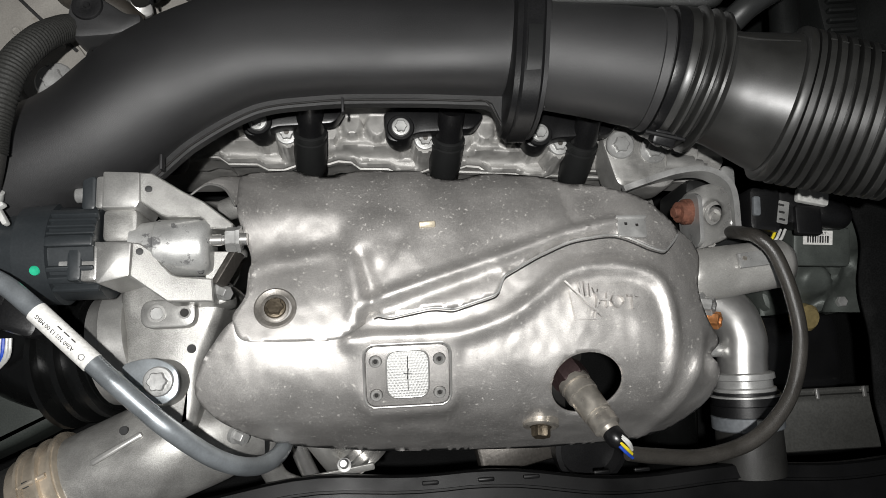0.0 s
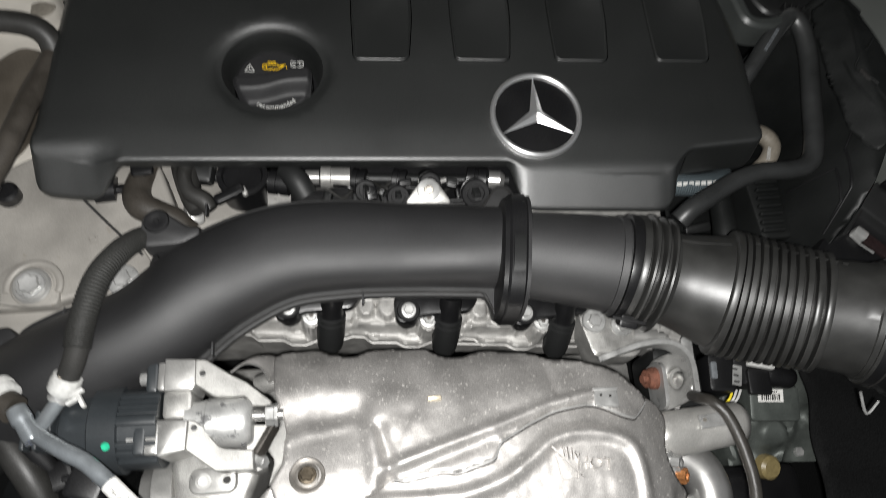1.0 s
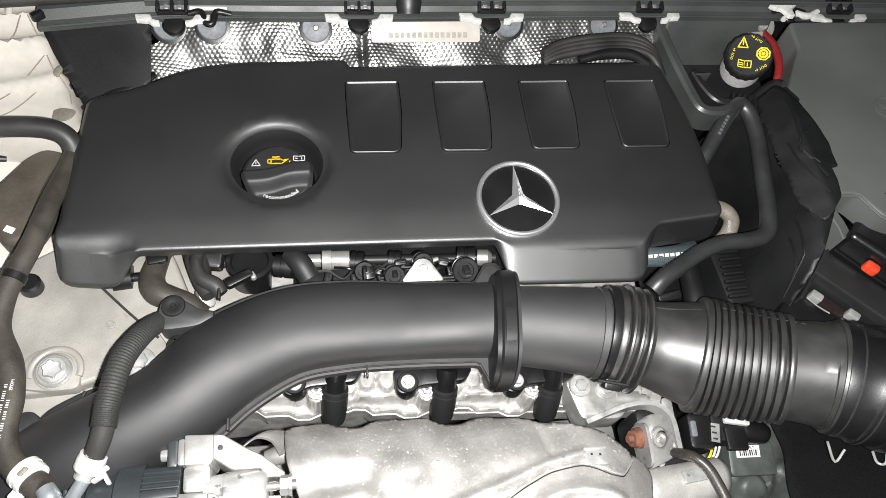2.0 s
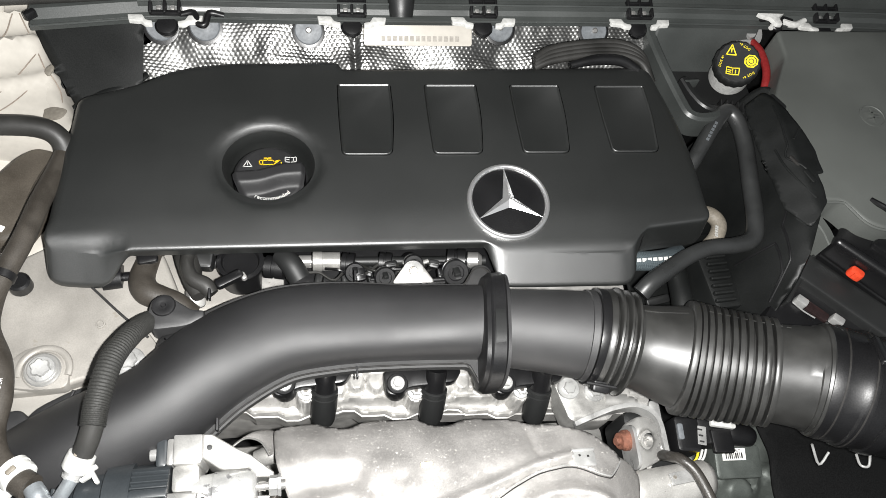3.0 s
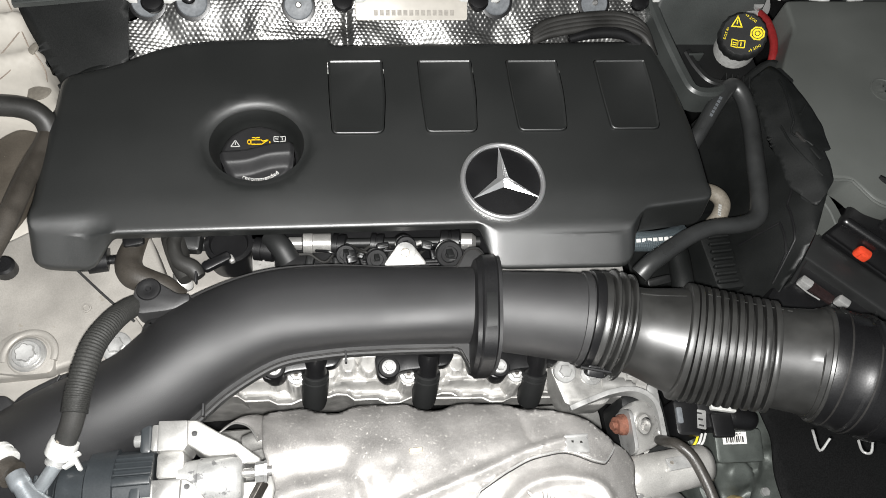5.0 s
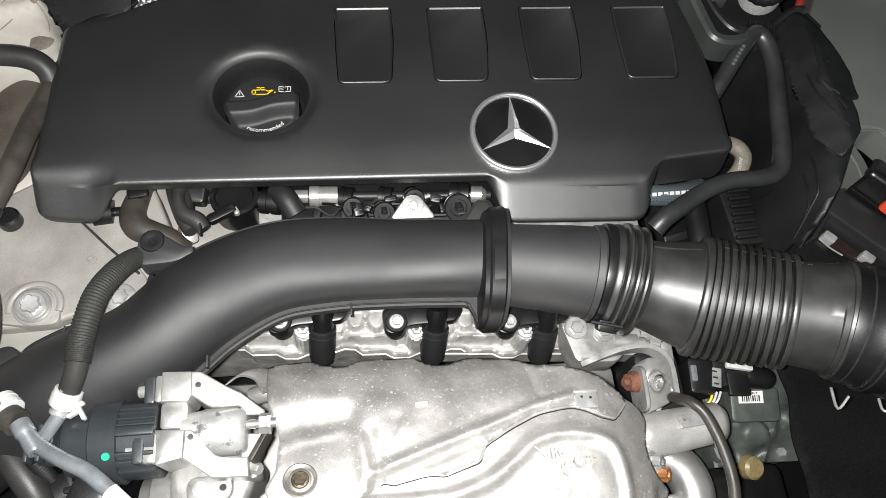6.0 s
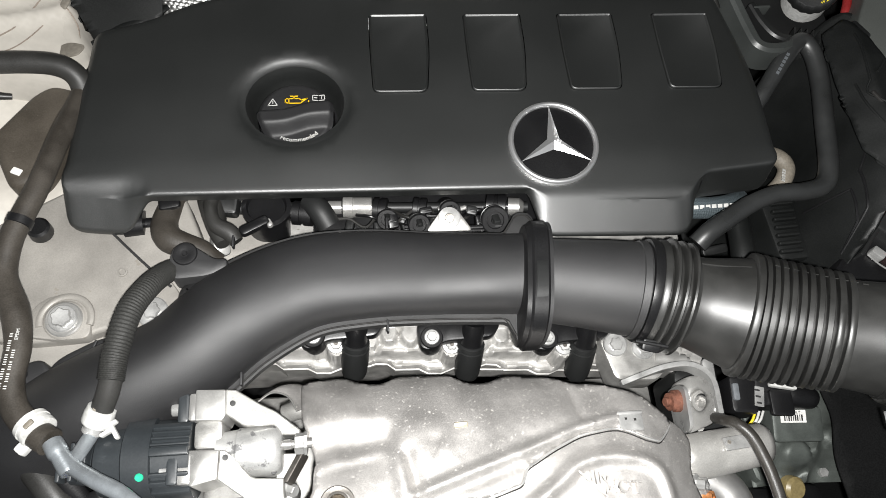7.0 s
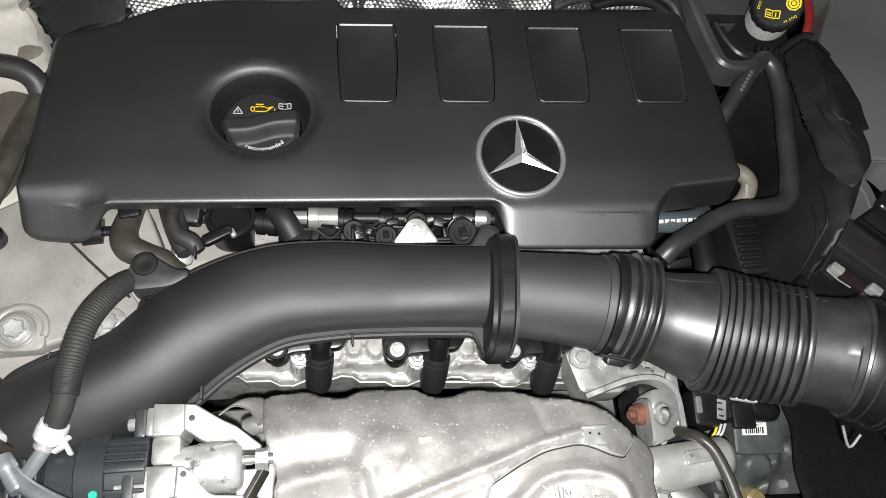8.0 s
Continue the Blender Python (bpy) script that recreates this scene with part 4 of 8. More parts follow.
def on_shield(x, y, fn=lower_height, up=0.0):
    e = 0.0015
    n = Vector((fn(x - e, y) - fn(x + e, y), fn(x, y - e) - fn(x, y + e), 2 * e)).normalized()
    return Vector((x, y, fn(x, y))) + n * up, n


p, n = on_shield(-0.048, 0.068, upper_height)
part("bolt_washer", lathe(p, n, [(-0.002, 0.0125), (0.0006, 0.0125), (0.0012, 0.0116), (0.0006, 0.0100), (-0.0002, 0.0088), (0.0004, 0.0080), (0.0006, 0.0066)], 32), WASHER, shield, "dished dark washer")
part("shield_bolt", torx(p, n, 0.0052, 0.0055, 1.25), TINTED, shield, "heat-tinted star-head bolt")
p, n = on_shield(0.1165, -0.0085, lower_height, 0.001)
n = (n + Vector((0, -0.5, 0.1))).normalized()
part("bolt_flange", lathe(p, n, [(-0.003, 0.0118), (0.0012, 0.0118), (0.0020, 0.0104), (0.0012, 0.0084), (0.0020, 0.0070)], 30), SENSOR, shield, "wide dull bolt flange")
part("shield_bolt", torx(p, n, 0.0062, 0.0085, 1.25), TINTED, shield, "flanged steel bolt")
p, n = on_shield(0.0445, 0.1175, upper_height, 0.001)
part("spring_clip", block(p.x, p.y, p.z, 0.0105, 0.0042, 0.0022, 0.0006, (12, 0, 2)), BRASS_CLIP, shield, "tiny brass-coloured clip")
bm = prism(rounded([(-0.0095, -0.0065), (0.0095, -0.008), (0.0095, 0.0065), (-0.0085, 0.0075)], 0.0015), 0, 0.0016, 0.0005)
p, n = on_shield(0.1745, 0.1105, upper_height, 0.0018)
clip_m = Matrix.Translation(p) @ n.to_track_quat("Z", "Y").to_matrix().to_4x4() @ pose(0, 0, 0, 0, 0, -6)
clip_part = part("edge_clip", laid(bm, clip_m), STEEL, shield, "folded zinc edge clip")
part("clip_rivet", laid(bars([(-0.003, -0.001, 0.0018, 0.0018), (0.004, -0.002, 0.0018, 0.0018)], pose(0, 0, 0.0016), 0.0003), clip_m), BORE, clip_part)
part("clip_tab", laid(block(0, -0.0068, 0.0012, 0.020, 0.0022, 0.0026, 0.0006), clip_m), STEEL, clip_part)
# pressed lettering and hand mark
LET = pose(0.155, 0.0645, 0, 0, 0, -6)


def press_on(bm, up=0.0021):
    for v in bm.verts:
        q = LET @ Vector((v.co.x, v.co.y, 0))
        v.co = Vector((q.x, q.y, lower_height(q.x, q.y) + up + v.co.z))
    return bm


part("pressed_word", press_on(laid(text_mesh("HOT", 0.0130, 0.0025), pose(0.0035, -0.0005, 0))), SHIELD, shield, "word pressed into the sheet")
mark = [((-0.026, 0.004), (-0.022, -0.013)), ((-0.022, -0.013), (-0.010, -0.012)), ((-0.010, -0.012), (-0.0085, 0.006)), ((-0.030, 0.009), (-0.006, -0.010)), ((-0.021, 0.010), (-0.019, 0.001)),
        ((-0.0175, 0.010), (-0.0165, 0.002)), ((-0.014, 0.009), (-0.0135, 0.002)), ((-0.012, 0.007), (-0.0075, -0.002))]
for line in mark:
    part("pressed_line", press_on(strokes([line], 0.0011, Matrix(), 0.0028)), SHIELD, shield, "line of a crossed-out pressed pictogram")
# access plate


def boss_plane(bm, up):
    for v in bm.verts:
        v.co.z = 0.8490 + (v.co.y - 0.0255) * 0.42 + up + v.co.z
    return bm


plate_part = part("access_plate", boss_plane(prism(inset(BOSS, 0.004), 0, 0.0012, 0.0005), 0.0004), SHIELD, shield, "small screwed plate")
part("woven_patch", boss_plane(prism(rect(0.0285, 0.0262, 0.0245, 0.0265, 0.007, 5), 0, 0.0006, 0.0002), 0.0018), MESH_WHITE, plate_part, "white woven patch with a slit cross")
for d, r, m, name in ((0.0030, 0.0007, CAST_FINE, "plate_rim"), (0.0042, 0.0003, BORE, "rim_groove")):
    ring = inset(BOSS, d)
    part(name, boss_plane(tube([(x, y, 0.0006, r) for x, y in ring + ring[:1]], 8, 2), 0.0006), m, plate_part)
ring = rect(0.0285, 0.0262, 0.0252, 0.0272, 0.007, 5)
part("patch_rim", boss_plane(tube([(x, y, 0.0006, 0.0006) for x, y in ring + ring[:1]], 8, 2), 0.0014), CAST_FINE, plate_part)
bm = strokes([((0.0285, 0.0172), (0.0285, 0.0362)), ((0.0262, 0.0266), (0.0308, 0.0262)), ((0.0281, 0.0235), (0.0289, 0.0290))], 0.0005, Matrix(), 0.0003)
part("slit", boss_plane(bm, 0.0025), INK, plate_part)
for x in (0.0095, 0.0475):
    for y in (0.0155, 0.0350):
        z = 0.8490 + (y - 0.0255) * 0.42
        nn = Vector((0, -0.39, 0.92))
        b = lathe(Vector((x, y, z)) + nn * 0.0012, nn, [(0, 0.0036), (0.0014, 0.0036), (0.0019, 0.0031), (0.0019, 0.0021), (0.0012, 0.0016), (0.0008, 0.0012)], 18)
        screw = part("plate_screw", b, CAST_FINE, plate_part, "small socket screw")
        part("socket", lathe(Vector((x, y, z)) + nn * 0.0012, nn, [(0.0004, 0.0012), (0.0016, 0.0012)], 14), BORE, screw)
        part("screw_ring", lathe(Vector((x, y, z)) + nn * 0.0010, nn, [(0, 0.0039), (0.0005, 0.0039)], 18), BORE, screw)
lip = [p for p in resample(upper, 0.003) if 0.008 < p[0] < 0.216 and p[1] < 0.0515 + 0.30 * p[0] + 0.012 and p[1] < 0.1115]
lip.sort()
part("rolled_edge", tube([(x, y, upper_height(x, y) + 0.0001, 0.0008) for x, y in lip[::2]], 8, 2), STEEL, shield, "bright rolled seam edge")
# thin dark tube along the edge paints the shade under the seam
part("seam_shade_line", tube([(x + 0.0003, y - 0.0015, lower_height(x, y - 0.0015) + 0.0002, 0.0005) for x, y in lip[::2]], 6, 2), BORE, shield, "dark line added for the shade under the seam")
# warped end flap behind the upper panel
bm = bmesh.new()
rim = spline([(-0.1130, 0.1560, 0.798, 0), (-0.1010, 0.1618, 0.802, 0), (-0.0880, 0.1565, 0.808, 0), (-0.0800, 0.1430, 0.814, 0)], 8)
root = spline([(-0.1060, 0.1640, 0.794, 0), (-0.0920, 0.1690, 0.797, 0), (-0.0745, 0.1655, 0.8005, 0), (-0.0710, 0.1440, 0.8190, 0)], 8)
rings = []
for k in range(7):
    f = k / 6
    bulge = 0.0025 * math.sin(math.pi * f)
    rings.append([tuple(a[:2] * (1 - f) + b[:2] * f) + (float(a[2] * (1 - f) + b[2] * f) + bulge,) for a, b in zip(rim, root)])
skin(bm, rings, closed=False)
thicken(part("end_flap", bm, SHIELD, shield, "flared open end of the sheet"), 0.0010)
part("flap_rim", tube([(*p[:3], 0.0008) for p in rim], 8, smooth=False), CAST_FINE, shield, "bright worn sheet edge")
part("inner_neck", tube([(-0.068, 0.149, 0.796, 0.0080), (-0.081, 0.148, 0.795, 0.0080), (-0.092, 0.146, 0.791, 0.0075)], 20, 4), CAST, shield, "rounded casting inside the open end")


# ---------------------------------------------------------------- oxygen sensor and cable
sensor = thing("oxygen_sensor", (0.134, 0.02, 0.82), "steel oxygen sensor with browned hexagon screwed into the turbo", "sensor")
s0, s1 = Vector((0.1335, 0.0215, 0.820)), Vector((0.1515, -0.0165, 0.8485))
sx = (s1 - s0).normalized()
part("sensor_nut", lathe(s0, sx, [(-0.004, 0.0122), (0.006, 0.0122), (0.0075, 0.0112)], 6), BROWN_NUT, sensor, "heat-browned hexagon")
part("sensor_body", lathe(s0, sx, [(0.006, 0.0108), (0.010, 0.0108), (0.0105, 0.0095), (0.0125, 0.0095), (0.013, 0.0106), (0.018, 0.0106), (0.0185, 0.0098), (0.034, 0.0094), (0.0345, 0.0085), (0.0365, 0.0085), (0.037, 0.0090), (0.044, 0.0088), (0.0455, 0.0068), (0.048, 0.0062)], 28), SENSOR, sensor)
# near-black disc standing in for shade in the shield hole round the sensor
part("sensor_hole_shade", lathe(s0 - sx * 0.02, sx, [(0, 0.016), (0.012, 0.016)], 24), BORE, sensor)
e = s0 + sx * 0.047
part("boot", tube([(*e, 0.0058), (*(e + sx * 0.006), 0.0062), (*(e + sx * 0.010 + Vector((0.003, 0, -0.002))), 0.0048)], 14, 4), BLACK, sensor)
cable = thing("sensor_cable", (0.26, 0.0, 0.78), "black sleeved cable curving from the oxygen sensor", "cable")
part("cable_sleeve", tube([(0.160, -0.0275, 0.846, 0.0046), (0.178, -0.0305, 0.840, 0.0048), (0.214, -0.0335, 0.832, 0.0050), (0.250, -0.0245, 0.830, 0.0052), (0.276, 0.000, 0.831, 0.0048), (0.2880, 0.034, 0.832, 0.0048),
                           (0.2880, 0.064, 0.831, 0.0048), (0.2815, 0.094, 0.829, 0.0048), (0.2730, 0.1075, 0.825, 0.0048), (0.2690, 0.1130, 0.814, 0.0048), (0.2725, 0.1180, 0.795, 0.0048), (0.280, 0.124, 0.765, 0.0048)], 16, 10), CABLE, cable)
for k, (m, off) in enumerate(((BLUE_WIRE, -0.0025), (YELLOW, -0.0004), (WHITE_PLASTIC, 0.0022), (WHITE_PLASTIC, 0.0034))):
    b = e + sx * 0.008
    part("wire", tube([(b.x + off * 0.3, b.y + off, b.z + 0.004, 0.0010), (b.x + 0.004 + off * 0.4, b.y - 0.004 + off, b.z + 0.0035, 0.0010), (0.1615, -0.0275 + off, 0.849, 0.0010)], 8, 4), m, cable)

# ---------------------------------------------------------------- cylinder head
head = thing("cylinder_head", (0.06, 0.24, 0.62), "grey cast aluminium cylinder head with bolt bosses and ribs", "cylinder head")
part("head_body", block(0.060, 0.285, 0.675, 0.47, 0.15, 0.12, 0.006), HEAD, head)
POSTS = [-0.1335 + 0.1015 * k for k in range(4)]


def skewed(x):
    """The head stands slightly askew: its front runs nearer with x."""
    return -0.0630 * (x + 0.032)


HEAD_EDGE = [(-0.172, 0.204)]
for px in POSTS:
    HEAD_EDGE += [(px + u, v + skewed(px + u)) for u, v in ((0.010, 0.1960), (0.017, 0.1985), (0.027, 0.1980), (0.034, 0.1930), (0.056, 0.1935), (0.064, 0.1895), (0.076, 0.1895), (0.088, 0.1945)) if px + u < 0.285]
HEAD_EDGE.append((0.292, 0.172))


def head_edge_y(x):
    return float(np.interp(x, [p[0] for p in HEAD_EDGE], [p[1] for p in HEAD_EDGE]))


def head_height(x, y):
    """The cast cam cover: a joint lip, stepped front wall, a level field between the coils and round bolt towers."""
    s = skewed(x)
    d = y - head_edge_y(x)
    b = y - 0.1960 - s
    z = 0.7440 + 0.0035 * ease(0.0, 0.0012, d) - 0.0016 * math.exp(-((d - 0.0042) / 0.0010) ** 2)
    z += 0.0075 * ease(0.0045, 0.0085, b) + 0.0007 * math.exp(-((b - 0.0090) / 0.0012) ** 2)
    z += 0.0080 * ease(0.0130, 0.0180, b) + 0.0007 * math.exp(-((b - 0.0185) / 0.0012) ** 2) + 0.012 * ease(0.026, 0.040, b)
    for px in POSTS:
        u = x - px
        # level field with a raised frame on its far side
        field = ease(0.016, 0.022, u) * ease(0.062, 0.056, u)
        z += field * (0.0040 * ease(0.006, 0.009, b) - 0.0060 * ease(0.0140, 0.0160, b) * ease(0.0300, 0.0270, b))
        for bu, bv, r, top in ((0.0835, 0.2060, 0.0090, 0.7755), (0.0645, 0.2110, 0.0080, 0.7640), (0.0480, 0.2200, 0.0085, 0.7700), (0.0290, 0.2200, 0.0075, 0.7680), (0.0125, 0.2140, 0.0060, 0.7640)):
            dy = y - bv - skewed(px + bu)
            q = math.hypot(u - bu, dy if dy > 0 else dy * 0.80)
            z = max(z, z + (top - z) * ease(r * 1.10, r * 0.97, q))
    return z + 0.0004 * noise.noise((x * 70, y * 70, 0.0))


outline = [(x, y) for x, y in HEAD_EDGE] + [(0.292, 0.262), (-0.172, 0.262)]
part("cam_cover", sheet(outline, head_height, 0.0019, edge=0.002), HEAD, head, "cast cam cover with blended bolt towers", angle=75)
part("cam_cover_rear", block(0.06, 0.30, 0.748, 0.455, 0.08, 0.05, 0.006), HEAD, head)
bm = bmesh.new()
skin(bm, [[(x, y + o, z) for x, y in resample(HEAD_EDGE, 0.004)[:-60]] for o, z in ((0.0005, 0.7442), (0.0, 0.7420), (0.0012, 0.7400), (0.0012, 0.7385), (-0.0004, 0.7380), (-0.0004, 0.7330), (0.003, 0.7320), (0.003, 0.70))], closed=False)
part("joint_flange", bm, HEAD, head, "stepped joint flange below the cam cover")
for px in POSTS[:3]:
    x = px + 0.0835
    part("head_bolt", torx((x, 0.2060 + skewed(x), 0.7760), (0, -0.12, 1), 0.0052, 0.0055, 1.60), STEEL, head, "silver star-head bolt")
    part("bolt_socket", lathe((x, 0.2060 + skewed(x) - 0.0006, 0.7815), (0, -0.12, 1), [(-0.002, 0.0021), (0.0002, 0.0021)], 6), DARK_STEEL, head)

coil = None
for k in range(4):
    x = POSTS[k]
    if coil is None:
        coil = thing("ignition_coil", (x, 0.19, 0.74), "black plastic ignition coil post beside the cam cover", "ignition coil", "ignition coils")
        part("post", tube([(x + 0.001, 0.2270, 0.7985, 0.0095), (x, 0.2190, 0.789, 0.0100), (x - 0.001, 0.2115, 0.778, 0.0104)], 22, 4), BLACK, coil)
        d = Vector((-0.001, -0.0075, -0.011)).normalized()
        at = Vector((x - 0.001, 0.2115, 0.778))
        part("sleeve", lathe(at, d, [(-0.004, 0.0104), (-0.003, 0.0122), (0.0, 0.0124), (0.001, 0.0112), (0.0025, 0.0112), (0.003, 0.0124), (0.018, 0.0122), (0.030, 0.0112), (0.034, 0.0100)], 24), BLACK_SOFT, coil, "ribbed rubber sleeve")
        ol = rounded([(x - 0.0470, 0.2080), (x - 0.0370, 0.2055), (x - 0.0250, 0.2130), (x + 0.018, 0.2150), (x + 0.026, 0.2270), (x - 0.018, 0.241), (x - 0.049, 0.229)], 0.005, 4)
        part("bracket", prism(ol, 0.782, 0.7925, 0.002), BLACK, coil)
        part("bolt_sleeve", lathe((x - 0.0365, 0.2165, 0.770), (0, 0, 1), [(0, 0.0098), (0.0225, 0.0100), (0.024, 0.0092)], 22), BLACK, coil)
        part("coil_bolt", torx((x - 0.0365, 0.2165, 0.7942), (0, -0.1, 1), 0.0045, 0.0048, 1.5), STEEL, coil, "silver star-head bolt")
    else:
        copy_thing(coil, Matrix.Translation((x, 0.19 + skewed(x) - skewed(POSTS[0]), 0.74)))

# end plate with two bolts beside the coils
end_plate = thing("end_bracket", (0.215, 0.18, 0.73), "cast aluminium corner bracket with two washered bolts", "bracket")
ol = rounded([(0.186, 0.200), (0.196, 0.160), (0.236, 0.158), (0.252, 0.176), (0.250, 0.205), (0.205, 0.212)], 0.007, 4)
part("plate", prism(ol, 0.745, 0.776, 0.004), CAST, end_plate)
part("bolt", torx((0.2005, 0.1925, 0.777), (0, -0.1, 1), 0.0062, 0.0055, 1.75), STEEL, end_plate)
part("bolt", torx((0.2260, 0.1880, 0.777), (0, -0.1, 1), 0.0060, 0.0055, 1.75), STEEL, end_plate)
part("side_boss", lathe((0.236, 0.180, 0.770), (1, -0.15, 0), [(0, 0.0085), (0.022, 0.0085), (0.0225, 0.006), (0.030, 0.006), (0.0305, 0.0035), (0.034, 0.0035)], 18), CAST_FINE, end_plate)
solid("strap_plate", block(0.287, 0.162, 0.767, 0.011, 0.030, 0.004, 0.0012, (0, 0, -4), corner=0.005), STEEL, "thin zinc strap bolted to the head", "strap")

# ---------------------------------------------------------------- lifting eye
eye = thing("lifting_bracket", (0.25, 0.14, 0.74), "bent thick steel lifting bracket with a round hole and rusty nut", "bracket")
arm = [tuple(p) for p in spline([(0.1955, 0.1545, 0.7905), (0.212, 0.1595, 0.7925), (0.235, 0.1655, 0.795), (0.256, 0.1665, 0.796), (0.270, 0.1600, 0.796), (0.2765, 0.148, 0.796), (0.2765, 0.122, 0.795)], 6)]
bm = bmesh.new()
rings = []
for i, p in enumerate(arm):
    a, b = arm[max(i - 1, 0)], arm[min(i + 1, len(arm) - 1)]
    n = Vector((-(b[1] - a[1]), b[0] - a[0], 0)).normalized() * 0.0022
    deep = 0.005 + 0.012 * ease(0.205, 0.235, p[0])
    rings.append([(p[0] + n.x, p[1] + n.y, p[2]), (p[0] - n.x, p[1] - n.y, p[2]), (p[0] - n.x, p[1] - n.y, p[2] - deep), (p[0] + n.x, p[1] + n.y, p[2] - deep)])
skin(bm, rings)
part("arm", bm, STEEL, eye, angle=50)
ol = rounded([(0.2515, 0.1095), (0.2715, 0.1160), (0.2765, 0.126), (0.2775, 0.148), (0.2660, 0.161), (0.2510, 0.156)], 0.006, 5)
bm = sheet(ol, lambda x, y: 0.781 + (x - 0.2675) * 1.3, 0.003, holes=[disc(0.2655, 0.1375, 0.0050, 0.0098, 28)], edge=0.002)
thicken(part("web", bm, CAST_FINE, eye, "steel web with a round hole"), 0.005)
part("hole_wall", lathe((0.2655, 0.1375, 0.7784), (0.79, 0, -0.6), [(0.0008, 0.0096), (0.007, 0.0094), (0.0072, 0.0066)], 28, caps=False), CAST_FINE, eye)
part("pin_behind", lathe((0.2740, 0.1360, 0.7655), (-0.79, 0, 0.6), [(0, 0.0085), (0.003, 0.0085), (0.0038, 0.0070), (0.0034, 0.004), (0.001, 0.003)], 24), BRIGHT, eye, "bright dowel behind the hole")
ol = rounded([(-0.0205, 0), (0.0205, 0), (0.0205, 0.026), (0.015, 0.037), (-0.017, 0.033), (-0.0205, 0.026)], 0.006, 4)
m = Matrix.Translation((0.2480, 0.1300, 0.762)) @ Matrix(((0, 0, 1, 0), (1, 0, 0, 0), (0, 1, 0, 0), (0, 0, 0, 1)))
part("upright", laid(prism(ol, -0.0015, 0.0018, 0.0004), m), STEEL, eye, "flat steel tab")
part("nut", lathe((0.2455, 0.1375, 0.782), (-1, -0.08, 0.2), [(0, 0.0100), (0.004, 0.0096), (0.0048, 0.0085), (0.009, 0.0078)], 12), RUST, eye, "rusty flanged nut")
part("stud", lathe((0.2390, 0.1370, 0.7835), (-1, -0.08, 0.2), [(0, 0.0042), (0.006, 0.0042), (0.0066, 0.0036)], 14), RUST, eye, "rusty stud")

# ---------------------------------------------------------------- outlet side
guard = thing("pipe_guard", (0.27, 0.09, 0.76), "rounded sheet-metal guard over the outlet pipe", "heat shield")
bm = bmesh.new()
rings = []
for x, r, yc, zc in ((0.226, 0.0205, 0.0870, 0.782), (0.246, 0.0200, 0.0885, 0.783), (0.290, 0.0185, 0.0935, 0.784), (0.310, 0.0178, 0.0955, 0.783), (0.3185, 0.0155, 0.0960, 0.778), (0.3210, 0.0110, 0.0960, 0.770)):
    rings.append([(x, yc + r * math.cos(a), zc + r * math.sin(a)) for a in (math.pi * k / 14 for k in range(-1, 16))])
skin(bm, rings, closed=False)
thicken(part("guard_shell", bm, GUARD, guard, angle=60), 0.0012)
guard_clip = part("guard_clip", block(0.2785, 0.0958, 0.8046, 0.0215, 0.0110, 0.0028, 0.0004, (-10, 0, 5)), STEEL, guard, "riveted zinc clip")
part("clip_rivet", lathe((0.272, 0.0965, 0.8058), (0, 0.15, 1), [(0, 0.0018), (0.0009, 0.0014)], 10), SENSOR, guard_clip)
for (x, y, z), m, r, name in (((0.2385, 0.0650, 0.801), STEEL, 0.0060, "steel flange bolt"), ((0.2425, 0.0550, 0.799), COPPER, 0.0056, "copper-coloured flange bolt")):
    b = thing("flange_bolt", (x, y, z), name + " on the turbine outlet", "bolt", "turbine outlet bolts")
    part("washer", lathe((x, y, z), (0.70, -0.20, 0.68), [(-0.003, 0.0092), (0, 0.0092), (0.0008, 0.0080)], 22), STEEL, b)
    part("bolt_head", lathe((x, y, z), (0.70, -0.20, 0.68), [(0, r), (0.0078, r), (0.0085, r * 0.88), (0.0085, r * 0.45), (0.0060, r * 0.40)], 30, star=(6, 0.13)), m, b)
outlet = thing("outlet_pipe", (0.29, 0.04, 0.70), "bright stainless elbow pipe with black quick coupling", "pipe")
part("elbow", tube([(0.258, 0.078, 0.744, 0.0185), (0.273, 0.0725, 0.746, 0.0188), (0.2865, 0.061, 0.7465, 0.0190), (0.2925, 0.044, 0.7460, 0.0188), (0.2915, 0.028, 0.7450, 0.0185), (0.2905, 0.0160, 0.7445, 0.0185)], 32, 8), BRIGHT, outlet)
d = Vector((0.02, -0.95, -0.10)).normalized()
q = Vector((0.2910, 0.0165, 0.7445))
part("collar", lathe(q, d, [(-0.002, 0.0195), (-0.001, 0.0225), (0.003, 0.0228), (0.004, 0.0208), (0.009, 0.0208), (0.010, 0.0230), (0.0125, 0.0230)], 30), STEEL, outlet, "rolled steel collar")
part("coupling", lathe(q, d, [(0.012, 0.0220), (0.0125, 0.0245), (0.022, 0.0250), (0.0225, 0.0262), (0.030, 0.0262), (0.031, 0.0240)], 30), BLACK, outlet, "black plastic quick coupling")
part("lock_ring", lathe(q, d, [(0.0305, 0.0258), (0.031, 0.0266), (0.040, 0.0266), (0.041, 0.0255)], 30), GASKET_GREY, outlet, "grey locking ring")
part("outlet_hose", lathe(q, d, [(0.041, 0.0245), (0.075, 0.0250)], 28), RUBBER, outlet)
part("wire_spring", lathe(q, d, [(0.0145, 0.0250), (0.0150, 0.0264), (0.0162, 0.0264), (0.0166, 0.0250)], 30), STEEL, outlet)
